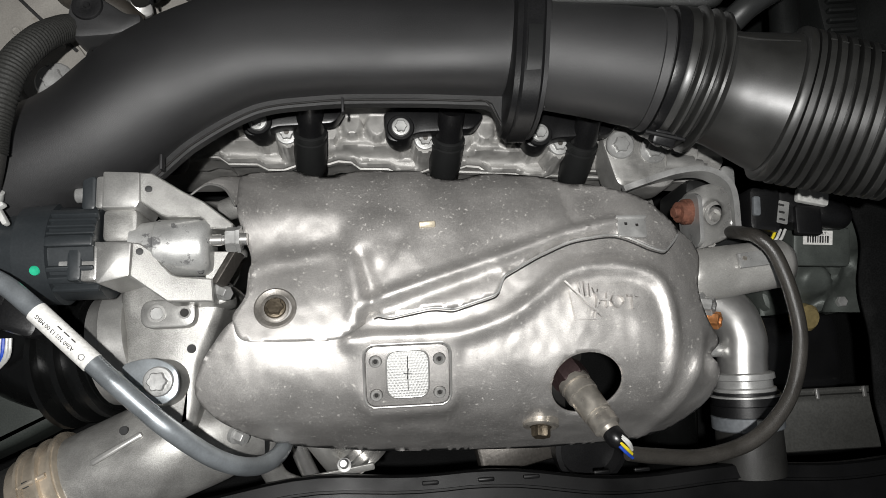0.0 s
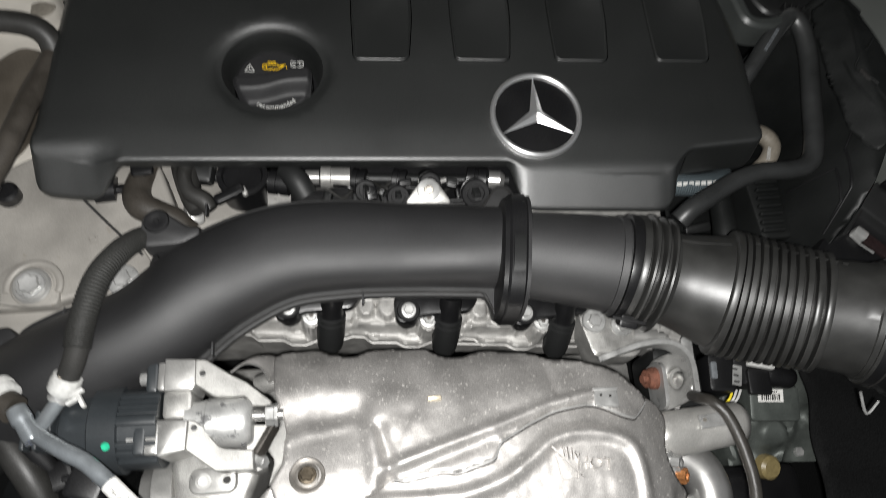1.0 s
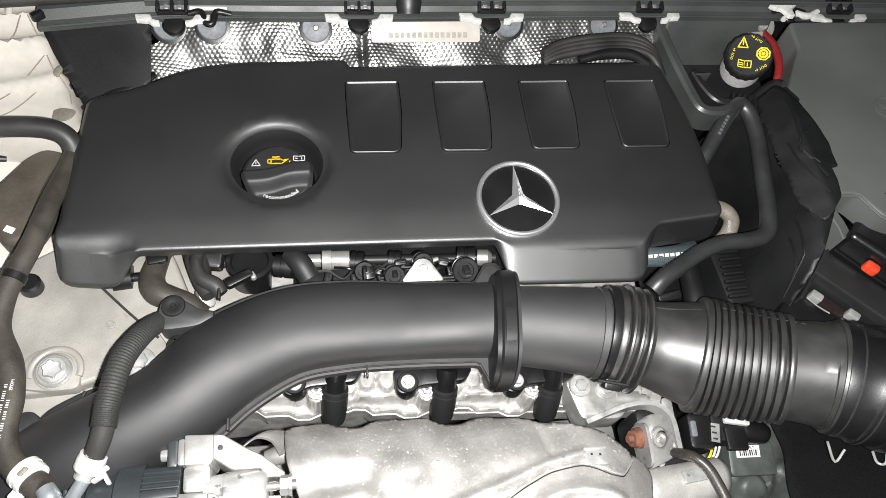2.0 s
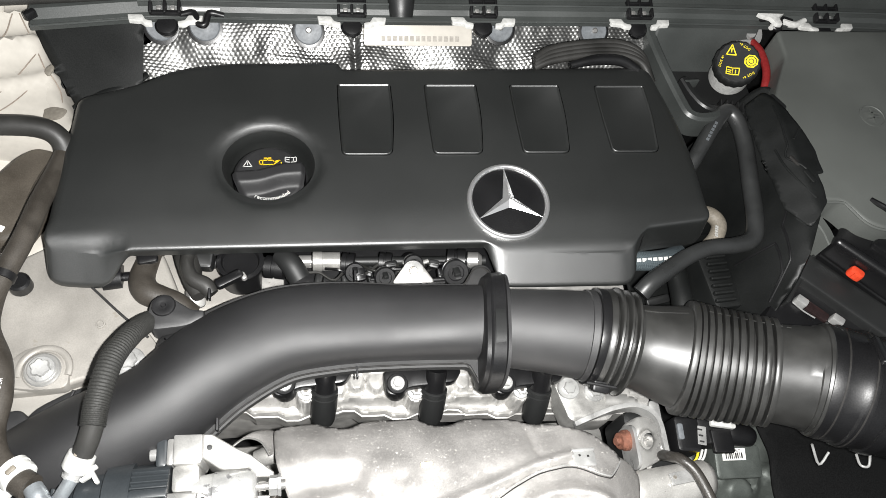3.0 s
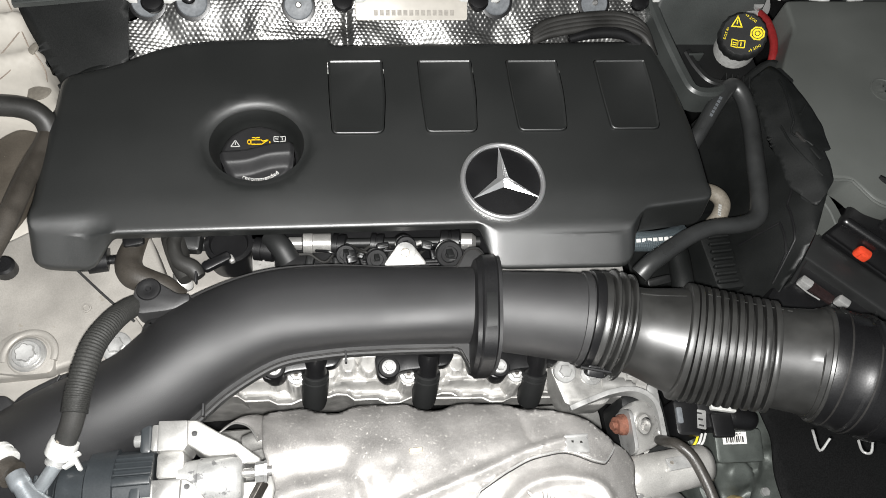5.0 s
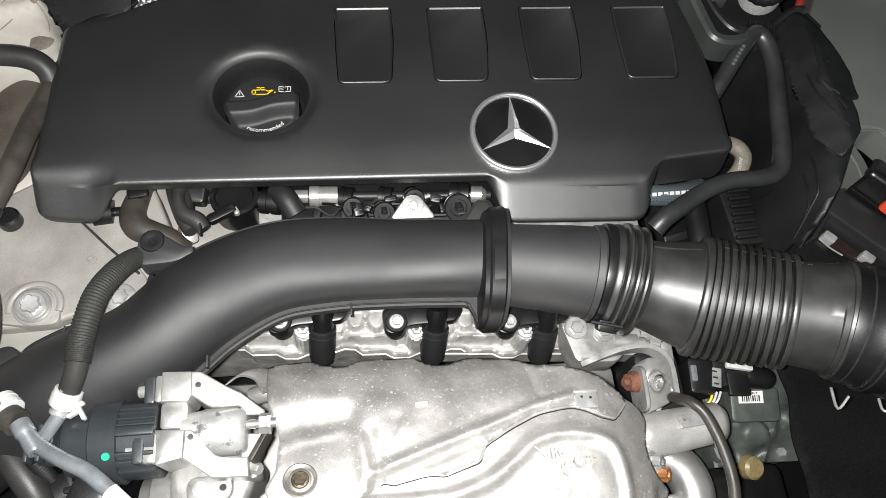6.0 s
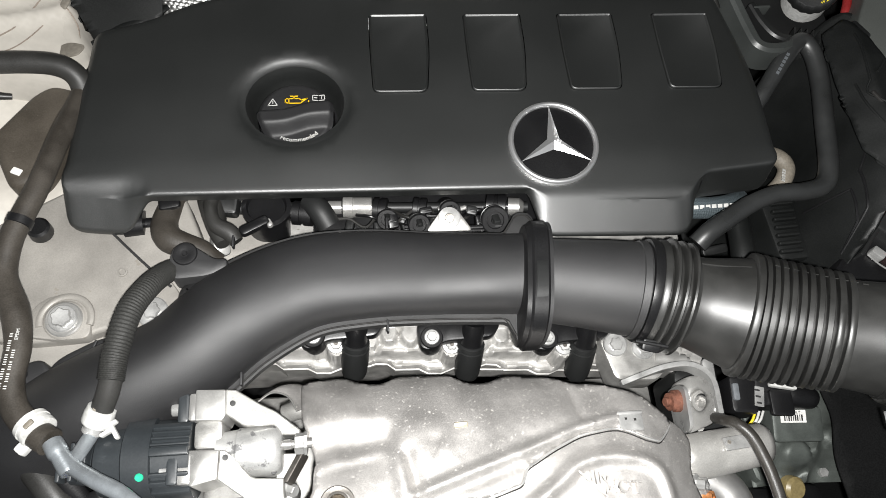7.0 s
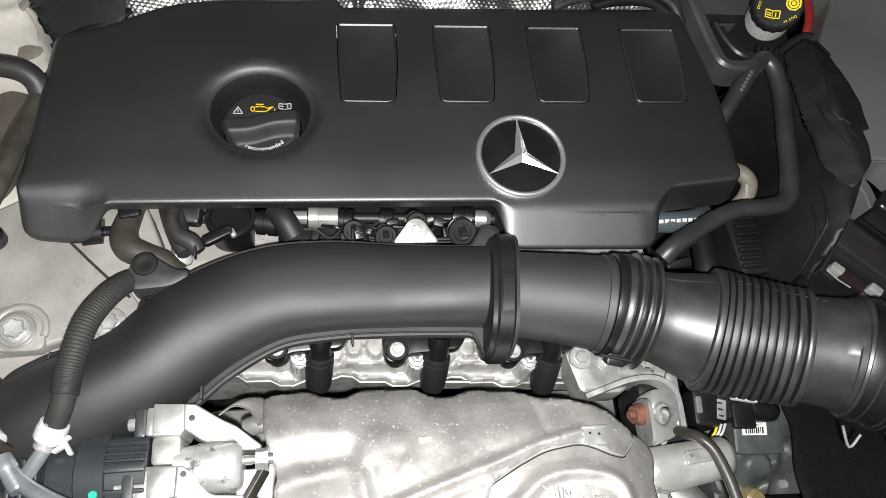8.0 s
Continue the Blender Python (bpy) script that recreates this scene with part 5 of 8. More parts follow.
part("white_mark", laid(bars([(0, 0, 0.006, 0.004), (0.015, 0.001, 0.004, 0.003)], Matrix()), pose(0.2870, -0.0195, 0.7690, 6, 0, 0)), PRINT, outlet)
solid("small_pipe", tube([(0.243, 0.040, 0.755, 0.0055), (0.262, 0.036, 0.752, 0.0055), (0.280, 0.036, 0.742, 0.0055)], 14, 4), STEEL, "small steel pipe beside the outlet", "pipe")
solid("lower_hose", tube([(0.252, 0.0, 0.69, 0.022), (0.254, -0.03, 0.68, 0.022), (0.256, -0.07, 0.66, 0.022)], 20, 4), INLET, "thick black hose below the turbine", "hose")

# ---------------------------------------------------------------- electric connectors and gearbox
plug = thing("cable_plug", (0.33, 0.145, 0.70), "black electrical plug with white and yellow wires", "plug")
part("plug_body", block(0.326, 0.146, 0.735, 0.026, 0.036, 0.028, 0.003, (0, 0, -6)), BLACK, plug)
part("plug_back", block(0.357, 0.148, 0.735, 0.036, 0.030, 0.024, 0.003, (0, 0, -6)), BLACK, plug)
part("locking_slide", block(0.3640, 0.1535, 0.752, 0.026, 0.011, 0.006, 0.001, (0, 0, -12)), WHITE_PLASTIC, plug, "white locking slide")
part("shell_lid", block(0.3600, 0.1355, 0.748, 0.022, 0.024, 0.006, 0.0015, (0, 0, -4)), BLACK, plug)
clip_part = part("spring_clip", block(0.3395, 0.1425, 0.7497, 0.009, 0.019, 0.0012, 0.0004, (0, 0, -14)), STEEL, plug, "serrated bright spring clip")
for k in range(3):
    part("clip_slot", block(0.3375 + 0.0005 * k, 0.1365 + 0.006 * k, 0.7505, 0.005, 0.0018, 0.0006, 0.0002, (0, 0, -14)), INK, clip_part)
part("boot", tube([(0.366, 0.146, 0.738, 0.0100), (0.378, 0.1445, 0.738, 0.0125), (0.392, 0.142, 0.736, 0.0120), (0.400, 0.140, 0.733, 0.0100)], 20, 5), BLACK, plug, "black rubber boot")
part("latch", block(0.317, 0.148, 0.751, 0.006, 0.016, 0.004, 0.001, (0, 0, -6)), GASKET_GREY, plug, "grey latch")
for k, m in enumerate((YELLOW, WHITE_PLASTIC, WHITE_PLASTIC)):
    part("wire", tube([(0.336 + 0.004 * k, 0.130, 0.742, 0.0012), (0.330 + 0.004 * k, 0.121, 0.742, 0.0012), (0.322 + 0.004 * k, 0.115, 0.735, 0.0012)], 8, 4), m, plug)
label_part = part("plug_label", laid(bars([(0, 0, 0.026, 0.012)], Matrix(), 0.0005), pose(0.386, 0.127, 0.7185, 12, 0, -3)), LABEL, plug, "white barcode label")
part("barcode", laid(bars([(-0.009 + 0.0022 * k, -0.0015, (0.0012, 0.0007, 0.0015)[k % 3], 0.006) for k in range(9)], Matrix(), 0.0003), pose(0.386, 0.127, 0.7192, 12, 0, -3)), INK, label_part)
part("print", laid(text_mesh("ITALY", 0.0034), pose(0.3890, 0.1303, 0.7199, 12, 0, -3)), INK, label_part)
solid("control_module", block(0.3905, 0.122, 0.704, 0.052, 0.034, 0.026, 0.003, (12, 0, -3)), GREEN_GREY, "grey-green metal module under the barcode label", "module")
box = thing("gearbox_casing", (0.40, 0.12, 0.45), "grey-green oxidised cast gearbox casing with ribs", "gearbox")


def casing_height(x, y):
    z = 0.665 + 0.012 * ease(0.075, 0.100, y)
    z += 0.010 * ease(0.018, 0.012, math.hypot(x - 0.402, y - 0.095)) + 0.008 * ease(0.014, 0.008, math.hypot(x - 0.446, y - 0.110))
    z += 0.006 * math.exp(-((x - 0.425 - (y - 0.1) * 0.5) / 0.004) ** 2) * ease(0.125, 0.11, y) - 0.03 * ease(0.385, 0.375, x)
    return z + 0.001 * noise.noise((x * 60, y * 60, 9.0))


part("casing", sheet([(0.372, 0.070), (0.468, 0.066), (0.470, 0.185), (0.372, 0.19)], casing_height, 0.004), GREEN_GREY, box, angle=60)
part("casing_block", block(0.42, 0.128, 0.57, 0.10, 0.115, 0.15, 0.01), GREEN_GREY, box)
part("casing_bolt", hexhead((0.4330, 0.077, 0.662), (0, 0, 1), 0.005, 0.008), STEEL, box)
part("amber_plug", lathe((0.3960, 0.066, 0.660), (0.2, -0.3, 1), [(0, 0.013), (0.010, 0.012), (0.013, 0.009)], 20), AMBER_PLUG, box, "amber plastic plug")
flap = rounded([(0.420, -0.30), (0.418, -0.10), (0.434, -0.03), (0.424, 0.02), (0.436, 0.06), (0.428, 0.10), (0.440, 0.14), (0.434, 0.20), (0.80, 0.22), (0.80, -0.30)], 0.015, 5)
thicken(solid("fibre_apron", sheet(flap, lambda x, y: 0.700 + 0.006 * math.sin(y * 70) * ease(0.56, 0.47, x), 0.012), FELT, "loose black fibre apron with a wavy edge", "apron", kind="structure"), 0.003)
solid("black_holder", block(0.285, 0.145, 0.715, 0.045, 0.06, 0.06, 0.006), BLACK_SOFT, "black plastic holder behind the lifting bracket", "holder")
solid("dark_bracket", block(0.40, 0.035, 0.60, 0.09, 0.07, 0.08, 0.008), BLACK, "black plastic carrier below the gearbox", "carrier")
beam = thing("front_beam", (0.44, -0.03, 0.60), "grey coated steel front cross beam", "beam")
part("beam_body", block(0.47, -0.030, 0.632, 0.22, 0.050, 0.03, 0.004), BEAM, beam)
part("beam_lip", block(0.47, -0.002, 0.649, 0.22, 0.006, 0.006, 0.0015), BEAM, beam)
for k in range(3):
    part("beam_notch", block(0.405 + 0.045 * k, -0.004, 0.6535, 0.003, 0.010, 0.003, 0.0006), BRIGHT, beam)

# ---------------------------------------------------------------- turbo actuator
act = thing("turbo_actuator", (-0.13, 0.11, 0.80), "electric turbo actuator with ribbed grey plastic motor on cast aluminium bracket", "actuator")


def sloped(outline, z0, plane, bevel=0.0008):
    """A solid with upright sides and a flat, tilted top: plane is (x, height there, fall per metre)."""
    def top(p):
        return plane[1] - (p[0] - plane[0]) * plane[2]
    bm = bmesh.new()
    skin(bm, [[(*p, z0) for p in outline], [(*p, top(p) - bevel) for p in outline], [(*p, top(p)) for p in inset(outline, bevel)]])
    return bm


axis = Vector((1, 0, 0))
motor_part = part("motor", lathe((-0.262, 0.109, 0.838), axis, [(0.024, 0.010), (0.026, 0.013), (0.040, 0.0150), (0.044, 0.0165), (0.047, 0.0225), (0.054, 0.0245), (0.066, 0.0265), (0.068, 0.0305), (0.0865, 0.0312), (0.0872, 0.0285), (0.1125, 0.0285)], 40), GREY_MOTOR, act)
for a, wide, tall in ((50, 0.0050, 0.0060), (60, 0.0020, 0.0045), (69, 0.0020, 0.0045), (78, 0.0020, 0.0045), (88, 0.0060, 0.0058), (118, 0.0030, 0.0055), (131, 0.0045, 0.0058), (146, 0.0030, 0.0055)):
    ca, sa = math.cos(radians(a)), math.sin(radians(a))
    part("motor_rib", block(-0.1625, 0.109 + 0.0285 * ca, 0.838 + 0.0285 * sa, 0.0265, wide, tall, 0.0007, (a - 90, 0, 0)), GREY_MOTOR, motor_part)
for k in range(3):
    part("connector_rib", block(-0.236 + 0.008 * k, 0.108, 0.858, 0.003, 0.026, 0.012, 0.0008), GREY_MOTOR, motor_part)
part("green_dot", lathe((-0.1815, 0.0942, 0.8652), (0, -0.487, 0.873), [(0, 0.0030), (0.0008, 0.0026)], 14), GREEN, motor_part, "green paint dot")
for x, y, z in ((-0.1565, 0.1415, 0.8405), (-0.1600, 0.0980, 0.8482)):
    tab = part("motor_lug", block(x, y, z, 0.0080, 0.0215, 0.036, 0.0015), GREY_MOTOR, act, "grey plastic fixing lug")
    part("motor_screw", lathe((x - 0.0030, y, z + 0.0120), (-1, 0, 0), [(0, 0.0046), (0.0055, 0.0046), (0.0062, 0.0040), (0.0062, 0.0024), (0.0042, 0.0022)], 20), STEEL, tab, "silver socket screw")
part("spacer", block(-0.1500, 0.1420, 0.840, 0.0060, 0.0200, 0.0350, 0.0012), CAST_FINE, act, "machined spacer face")
part("spacer", block(-0.1525, 0.0980, 0.8435, 0.0095, 0.0215, 0.0420, 0.0012), CAST_FINE, act, "machined spacer face")
part("ear", prism(rounded([(-0.1475, 0.1310), (-0.1280, 0.1305), (-0.1258, 0.1345), (-0.1265, 0.1525), (-0.1475, 0.1535)], 0.0012, 3), 0.825, 0.8620, 0.0010), CAST_FINE, act, "square cast aluminium ear")
part("ear", prism(rounded([(-0.1525, 0.0915), (-0.1475, 0.0855), (-0.1300, 0.0895), (-0.1292, 0.1095), (-0.1520, 0.1105)], 0.0012, 3), 0.825, 0.8640, 0.0010), CAST_FINE, act, "square cast aluminium ear")
ol = [(-0.1262, 0.1345), (-0.1145, 0.1265), (-0.1110, 0.1255), (-0.0935, 0.1260), (-0.0905, 0.1240), (-0.0875, 0.1190), (-0.0745, 0.1185), (-0.0745, 0.1225), (-0.0915, 0.1360), (-0.1025, 0.1415), (-0.1195, 0.1522), (-0.1268, 0.1525)]
part("support_arm", sloped(ol, 0.815, (-0.1265, 0.8615, 0.24)), CAST, act, "faceted cast support arm", angle=20)
ol = [(-0.1298, 0.0895), (-0.1100, 0.0745), (-0.0850, 0.0745), (-0.0860, 0.0885), (-0.1045, 0.0895), (-0.1080, 0.0910), (-0.1135, 0.0970), (-0.1180, 0.1040), (-0.1250, 0.1090), (-0.1290, 0.1095)]
part("support_arm", sloped(ol, 0.815, (-0.1290, 0.8632, 0.30)), CAST, act, "faceted cast support arm", angle=20)
ol = [(-0.0905, 0.1070), (-0.0770, 0.1070), (-0.0805, 0.0960), (-0.0850, 0.0880), (-0.0925, 0.0880)]
part("support_foot", sloped(ol, 0.80, (-0.0905, 0.8430, 0.2)), CAST, act, angle=20)
part("strap", block(-0.0780, 0.0955, 0.8440, 0.0045, 0.0240, 0.0120, 0.0009, (0, -18, -30)), DARK_STEEL, act, "scorched dark strap")
part("body_casting", block(-0.1385, 0.1215, 0.838, 0.0200, 0.0200, 0.038, 0.0022), CAST, act, "rough cast middle block")
part("solenoid_can", lathe((-0.1330, 0.1090, 0.8440), (1, 0, 0.01), [(0, 0.0155), (0.0060, 0.0160), (0.0130, 0.0168), (0.0142, 0.0170), (0.0150, 0.0177), (0.0400, 0.0178), (0.0430, 0.0170), (0.0455, 0.0145), (0.0462, 0.011)], 44), WORN_CAN, act, "round aluminium can with dark scuffs")
part("rod", lathe((-0.0905, 0.1120, 0.8505), (1, 0, 0), [(0, 0.0044), (0.0022, 0.0044), (0.0026, 0.0030), (0.0040, 0.0030), (0.0044, 0.0036), (0.0100, 0.0036), (0.0104, 0.0030), (0.0120, 0.0030), (0.0122, 0.0040), (0.0140, 0.0040), (0.025, 0.0038)], 20), BRIGHT, act, "bright adjusting rod")
part("rod_nut", lathe((-0.0780, 0.1120, 0.8505), (1, 0, 0), [(0, 0.0068), (0.0006, 0.0077), (0.0062, 0.0077), (0.0068, 0.0070), (0.0068, 0.0084), (0.0090, 0.0084)], 6), STEEL, act, "hexagon lock nut")
for x, y, z in ((-0.1215, 0.1422, 0.8603), (-0.1250, 0.1040, 0.8620), (-0.0925, 0.0935, 0.8516)):
    part("centre_mark", lathe((x, y, z), (0.24, 0, 1), [(-0.002, 0.0021), (0.0004, 0.0021), (0.0005, 0.0015)], 14), INK, act, "small dark drilling")

# ---------------------------------------------------------------- compressor housing
comp = thing("compressor_housing", (-0.12, 0.05, 0.74), "rough cast aluminium compressor housing with outlet elbow", "turbocharger")
ol = rounded([(-0.1500, 0.090), (-0.1440, 0.055), (-0.1500, 0.036), (-0.1300, 0.012), (-0.104, -0.004), (-0.099, 0.012), (-0.098, 0.040), (-0.086, 0.070), (-0.080, 0.092), (-0.110, 0.102)], 0.010, 5)
part("housing", prism(ol, 0.76, 0.826, 0.007, steps=4), CAST, comp)
pad_part = part("pad", prism(rect(-0.1160, 0.0705, 0.033, 0.0175, 0.008, 5), 0.82, 0.8345, 0.0015), CAST_FINE, comp, "machined pad with two holes")
for x, r in ((-0.1225, 0.0055), (-0.1060, 0.0038)):
    part("pad_hole", lathe((x, 0.0705, 0.8340), (0, 0, 1), [(0, r), (0.0012, r), (0.0012, r * 0.72), (0.0004, r * 0.70)], 20), CAST_FINE, pad_part)
    part("pad_bore", lathe((x, 0.0705, 0.8341), (0, 0, 1), [(0, r * 0.7), (0.0008, r * 0.68)], 16), STEEL if r > 0.005 else BORE, pad_part)
part("vent_hole", lathe((-0.1035, 0.0490, 0.8262), (0, 0, 1), [(-0.002, 0.0028), (0.0005, 0.0028)], 14), INK, comp)
part("tall_boss", lathe((-0.1185, 0.0290, 0.80), (0, 0, 1), [(0, 0.0160), (0.045, 0.0130), (0.049, 0.0122), (0.050, 0.0110)], 28), CAST, comp)
part("neck_ring", lathe((-0.150, 0.055, 0.792), (-1, -0.15, -0.1), [(-0.01, 0.038), (0.004, 0.040), (0.006, 0.038), (0.014, 0.036)], 36), CAST_FINE, comp, "machined neck")
elbow_axis = Vector((-0.115, -0.052, -0.010)).normalized()
part("outlet_elbow", tube([(-0.075, 0.002, 0.770, 0.026), (-0.098, -0.003, 0.778, 0.032), (-0.128, -0.012, 0.783, 0.034), (-0.158, -0.0235, 0.782, 0.0335), (-0.180, -0.0330, 0.780, 0.0335)], 32, 6), CAST, comp)
part("elbow_rib", block(-0.150, -0.009, 0.814, 0.034, 0.004, 0.006, 0.0012, (0, 0, 28)), CAST_FINE, comp, "filed casting ridge")
part("vent_hole", lathe((-0.147, 0.0015, 0.8125), (0, 0.2, 1), [(-0.002, 0.0030), (0.0010, 0.0026)], 14), INK, comp)
for x, y, z in ((-0.0845, 0.0825, 0.838), (-0.0800, -0.0050, 0.806)):
    part("stud_nut", hexhead((x, y, z), (0.75, -0.35, 0.5), 0.0046, 0.008, 1.3), STEEL, comp, "zinc hexagon bolt")
part("side_foot", block(-0.086, 0.083, 0.822, 0.012, 0.018, 0.030, 0.003, (0, 0, 12)), CAST, comp)
clampq = Vector((-0.178, -0.0322, 0.780))
band = thing("charge_air_coupling", (-0.2, -0.042, 0.74), "gold-tinted steel hose coupling with spring wires", "hose coupling")
part("band", lathe(clampq, elbow_axis, [(0, 0.0340), (0.001, 0.0368), (0.005, 0.0372), (0.006, 0.0352), (0.022, 0.0352), (0.023, 0.0372), (0.027, 0.0372), (0.028, 0.0350), (0.034, 0.0350)], 44), BRASS_BAND, band)
for s in (0.003, 0.0125, 0.025):
    part("spring_wire", lathe(clampq, elbow_axis, [(s - 0.0012, 0.0358), (s - 0.0008, 0.0385), (s + 0.0008, 0.0385), (s + 0.0012, 0.0358)], 44), BRASS_BAND, band)
for a in (65, 100, 135):
    side = elbow_axis.cross(Vector((0, 0, 1))).normalized()
    up = side.cross(elbow_axis)
    v = clampq + elbow_axis * 0.0155 + (side * math.cos(radians(a)) + up * math.sin(radians(a))) * 0.036
    tab = part("locking_tab", lathe(v, elbow_axis, [(-0.009, 0.0016), (0.009, 0.0016)], 10), BRASS_BAND, band)
    part("slot", block(*(v + elbow_axis * 0.004), 0.004, 0.004, 0.0018, 0.0004, (0, 0, 24)), INK, tab)
part("charge_hose", lathe(clampq, elbow_axis, [(0.030, 0.0338), (0.09, 0.0345)], 32), RUBBER, band)

feed = thing("air_inlet_hose", (-0.2, 0.05, 0.70), "black rubber inlet hose in front of the compressor", "hose")
part("hose_body", tube([(-0.160, 0.052, 0.785, 0.0375), (-0.185, 0.051, 0.778, 0.0385), (-0.215, 0.058, 0.770, 0.0390), (-0.260, 0.080, 0.750, 0.039)], 36, 6), INLET, feed)
for k, x in enumerate((-0.168, -0.181, -0.196)):
    part("hose_rib", lathe((x, 0.051 - 0.003 * k, 0.784 - 0.003 * k), (-1, -0.15, -0.2), [(-0.003, 0.038), (-0.002, 0.0418), (0.002, 0.0418), (0.003, 0.038)], 36), INLET, feed)
part("hose_clip", tube([(-0.182, 0.060, 0.823, 0.0012), (-0.171, 0.060, 0.824, 0.0012), (-0.170, 0.042, 0.824, 0.0012)], 8, 3), STEEL, feed)

solid("lower_casing", prism(rounded([(-0.320, 0.075), (-0.320, -0.030), (-0.262, -0.006), (-0.222, 0.014), (-0.246, 0.046), (-0.280, 0.070)], 0.008, 4), 0.655, 0.700, 0.008, steps=4), CASING, "dull grey-green plastic casing below the inlet hose", "casing")

# ---------------------------------------------------------------- coolant pipe with sticker
coolant = thing("steel_coolant_pipe", (-0.13, 0.03, 0.84), "blue-grey coated steel coolant pipe with white sticker", "pipe")
PIPE = [(-0.2325, 0.1135, 0.8745), (-0.2225, 0.1035, 0.8755), (-0.205, 0.0925, 0.8780), (-0.1885, 0.0835, 0.8820), (-0.1735, 0.0715, 0.8850), (-0.1620, 0.0605, 0.8850), (-0.1390, 0.0385, 0.8850), (-0.1275, 0.0275, 0.8850), (-0.1020, 0.0035, 0.8800), (-0.0800, -0.0165, 0.8560), (-0.0640, -0.0235, 0.8250), (-0.0540, -0.0180, 0.795), (-0.0520, -0.004, 0.765)]
part("pipe", tube([(*p, 0.0055) for p in PIPE], 22, 8), PIPE_STEEL, coolant)
t = (Vector(PIPE[5]) - Vector(PIPE[4])).normalized()
st0 = Vector((-0.1668, 0.0650, 0.8850)) - t * 0.005
sticker_part = part("sticker", lathe(st0, t, [(0, 0.0054), (0.0003, 0.0059), (0.0420, 0.0059), (0.0423, 0.0054)], 24, caps=False), LABEL, coolant, "white part sticker")
side = t.cross(Vector((0, 0, 1))).normalized()
up = side.cross(t)
SM = Matrix((t, side * -1, up)).transposed().to_4x4()
SM.translation = st0 + t * 0.0210 + up * 0.0061
SM = SM @ pose(0, 0, 0, 0, 0, 180)


def wrap(bm, r=0.0061):
    for v in bm.verts:
        a = v.co.y / r
        v.co = Vector((v.co.x, math.sin(a) * (r + v.co.z), math.cos(a) * (r + v.co.z) - r))
    return bm


part("sticker_lettering", laid(wrap(laid(text_mesh("A260 203 13 00 MBG", 0.0031, 0.0001), pose(0.0030, 0.0006, 0))), SM), INK, sticker_part, "printed part number")
part("sticker_ring", laid(wrap(strokes(ring_lines(-0.0165, 0.0004, 0.0016), 0.0003, Matrix(), 0.0001)), SM), INK, sticker_part, "small printed ring")
part("sticker_bars", laid(wrap(bars([(-0.007, -0.0030, 0.003, 0.0006), (-0.002, -0.0030, 0.004, 0.0006), (0.003, -0.0030, 0.003, 0.0006)], Matrix(), 0.0001)), SM), INK, sticker_part)
bracket_part = part("pipe_bracket", prism(rounded([(-0.139, 0.0395), (-0.118, 0.0435), (-0.104, 0.036), (-0.104, 0.021), (-0.113, 0.015), (-0.126, 0.0205)], 0.008, 4), 0.8495, 0.8525, 0.0006), PIPE_STEEL, coolant, "flat welded bracket")
part("bracket_web", block(-0.132, 0.029, 0.866, 0.020, 0.003, 0.032, 0.0008, (0, 0, -42)), PIPE_STEEL, coolant)
part("pipe_bolt", torx((-0.1150, 0.0290, 0.853), (0, -0.05, 1), 0.0058, 0.0050, 1.5), STEEL, bracket_part, "large star-socket bolt")
part("green_mark", lathe((-0.1265, 0.0235, 0.8525), (0, 0, 1), [(0, 0.0022), (0.0008, 0.0018)], 10), GREEN, bracket_part, "green paint mark")
part("tee_branch", tube([(-0.2235, 0.1050, 0.8745, 0.0050), (-0.2205, 0.1140, 0.8690, 0.0050), (-0.2172, 0.1270, 0.8605, 0.0050)], 18, 4), PIPE_STEEL, coolant)
part("tee_collar", lathe((-0.2345, 0.1155, 0.8742), (0.55, -0.8, 0.08), [(-0.006, 0.0066), (0.0, 0.0070), (0.004, 0.0070), (0.006, 0.0060), (0.018, 0.0064), (0.020, 0.0056)], 20), PIPE_STEEL, coolant)

# ---------------------------------------------------------------- hoses beside the duct
main_hose = thing("thick_coolant_hose", (-0.27, 0.2, 0.83), "thick black rubber coolant hose with printed lettering and white clamp", "hose")
part("hose_body", tube([(-0.2615, 0.432, 0.846, 0.0088), (-0.2650, 0.400, 0.854, 0.0088), (-0.2705, 0.364, 0.862, 0.0088), (-0.2760, 0.324, 0.868, 0.0088), (-0.2840, 0.294, 0.870, 0.0088), (-0.2895, 0.273, 0.870, 0.0090), (-0.2905, 0.246, 0.868, 0.0096), (-0.2775, 0.2165, 0.869, 0.0102), (-0.2715, 0.190, 0.870, 0.0090), (-0.2725, 0.166, 0.870, 0.0088), (-0.2670, 0.1455, 0.870, 0.0092), (-0.2525, 0.1300, 0.8708, 0.0098), (-0.2395, 0.1205, 0.873, 0.0098)], 24, 8), BROWN_RUBBER, main_hose)
part("hose_band", lathe((-0.2850, 0.2905, 0.870), (-0.27, -1, 0.0), [(-0.0035, 0.0088), (-0.003, 0.0099), (0.003, 0.0099), (0.0035, 0.0088)], 26), BLACK, main_hose)
clamp_part = part("white_clamp", lathe((-0.2515, 0.1315, 0.8708), (0.72, -0.69, 0.1), [(-0.006, 0.0110), (-0.0055, 0.0124), (-0.002, 0.0127), (-0.0018, 0.0120), (0.0018, 0.0120), (0.002, 0.0127), (0.0055, 0.0124), (0.006, 0.0110)], 28), WHITE_PLASTIC, main_hose, "white plastic clamp ring")
part("clamp_window", block(-0.2505, 0.1315, 0.8838, 0.007, 0.0035, 0.0022, 0.0006, (0, 0, 46)), BEIGE, clamp_part)
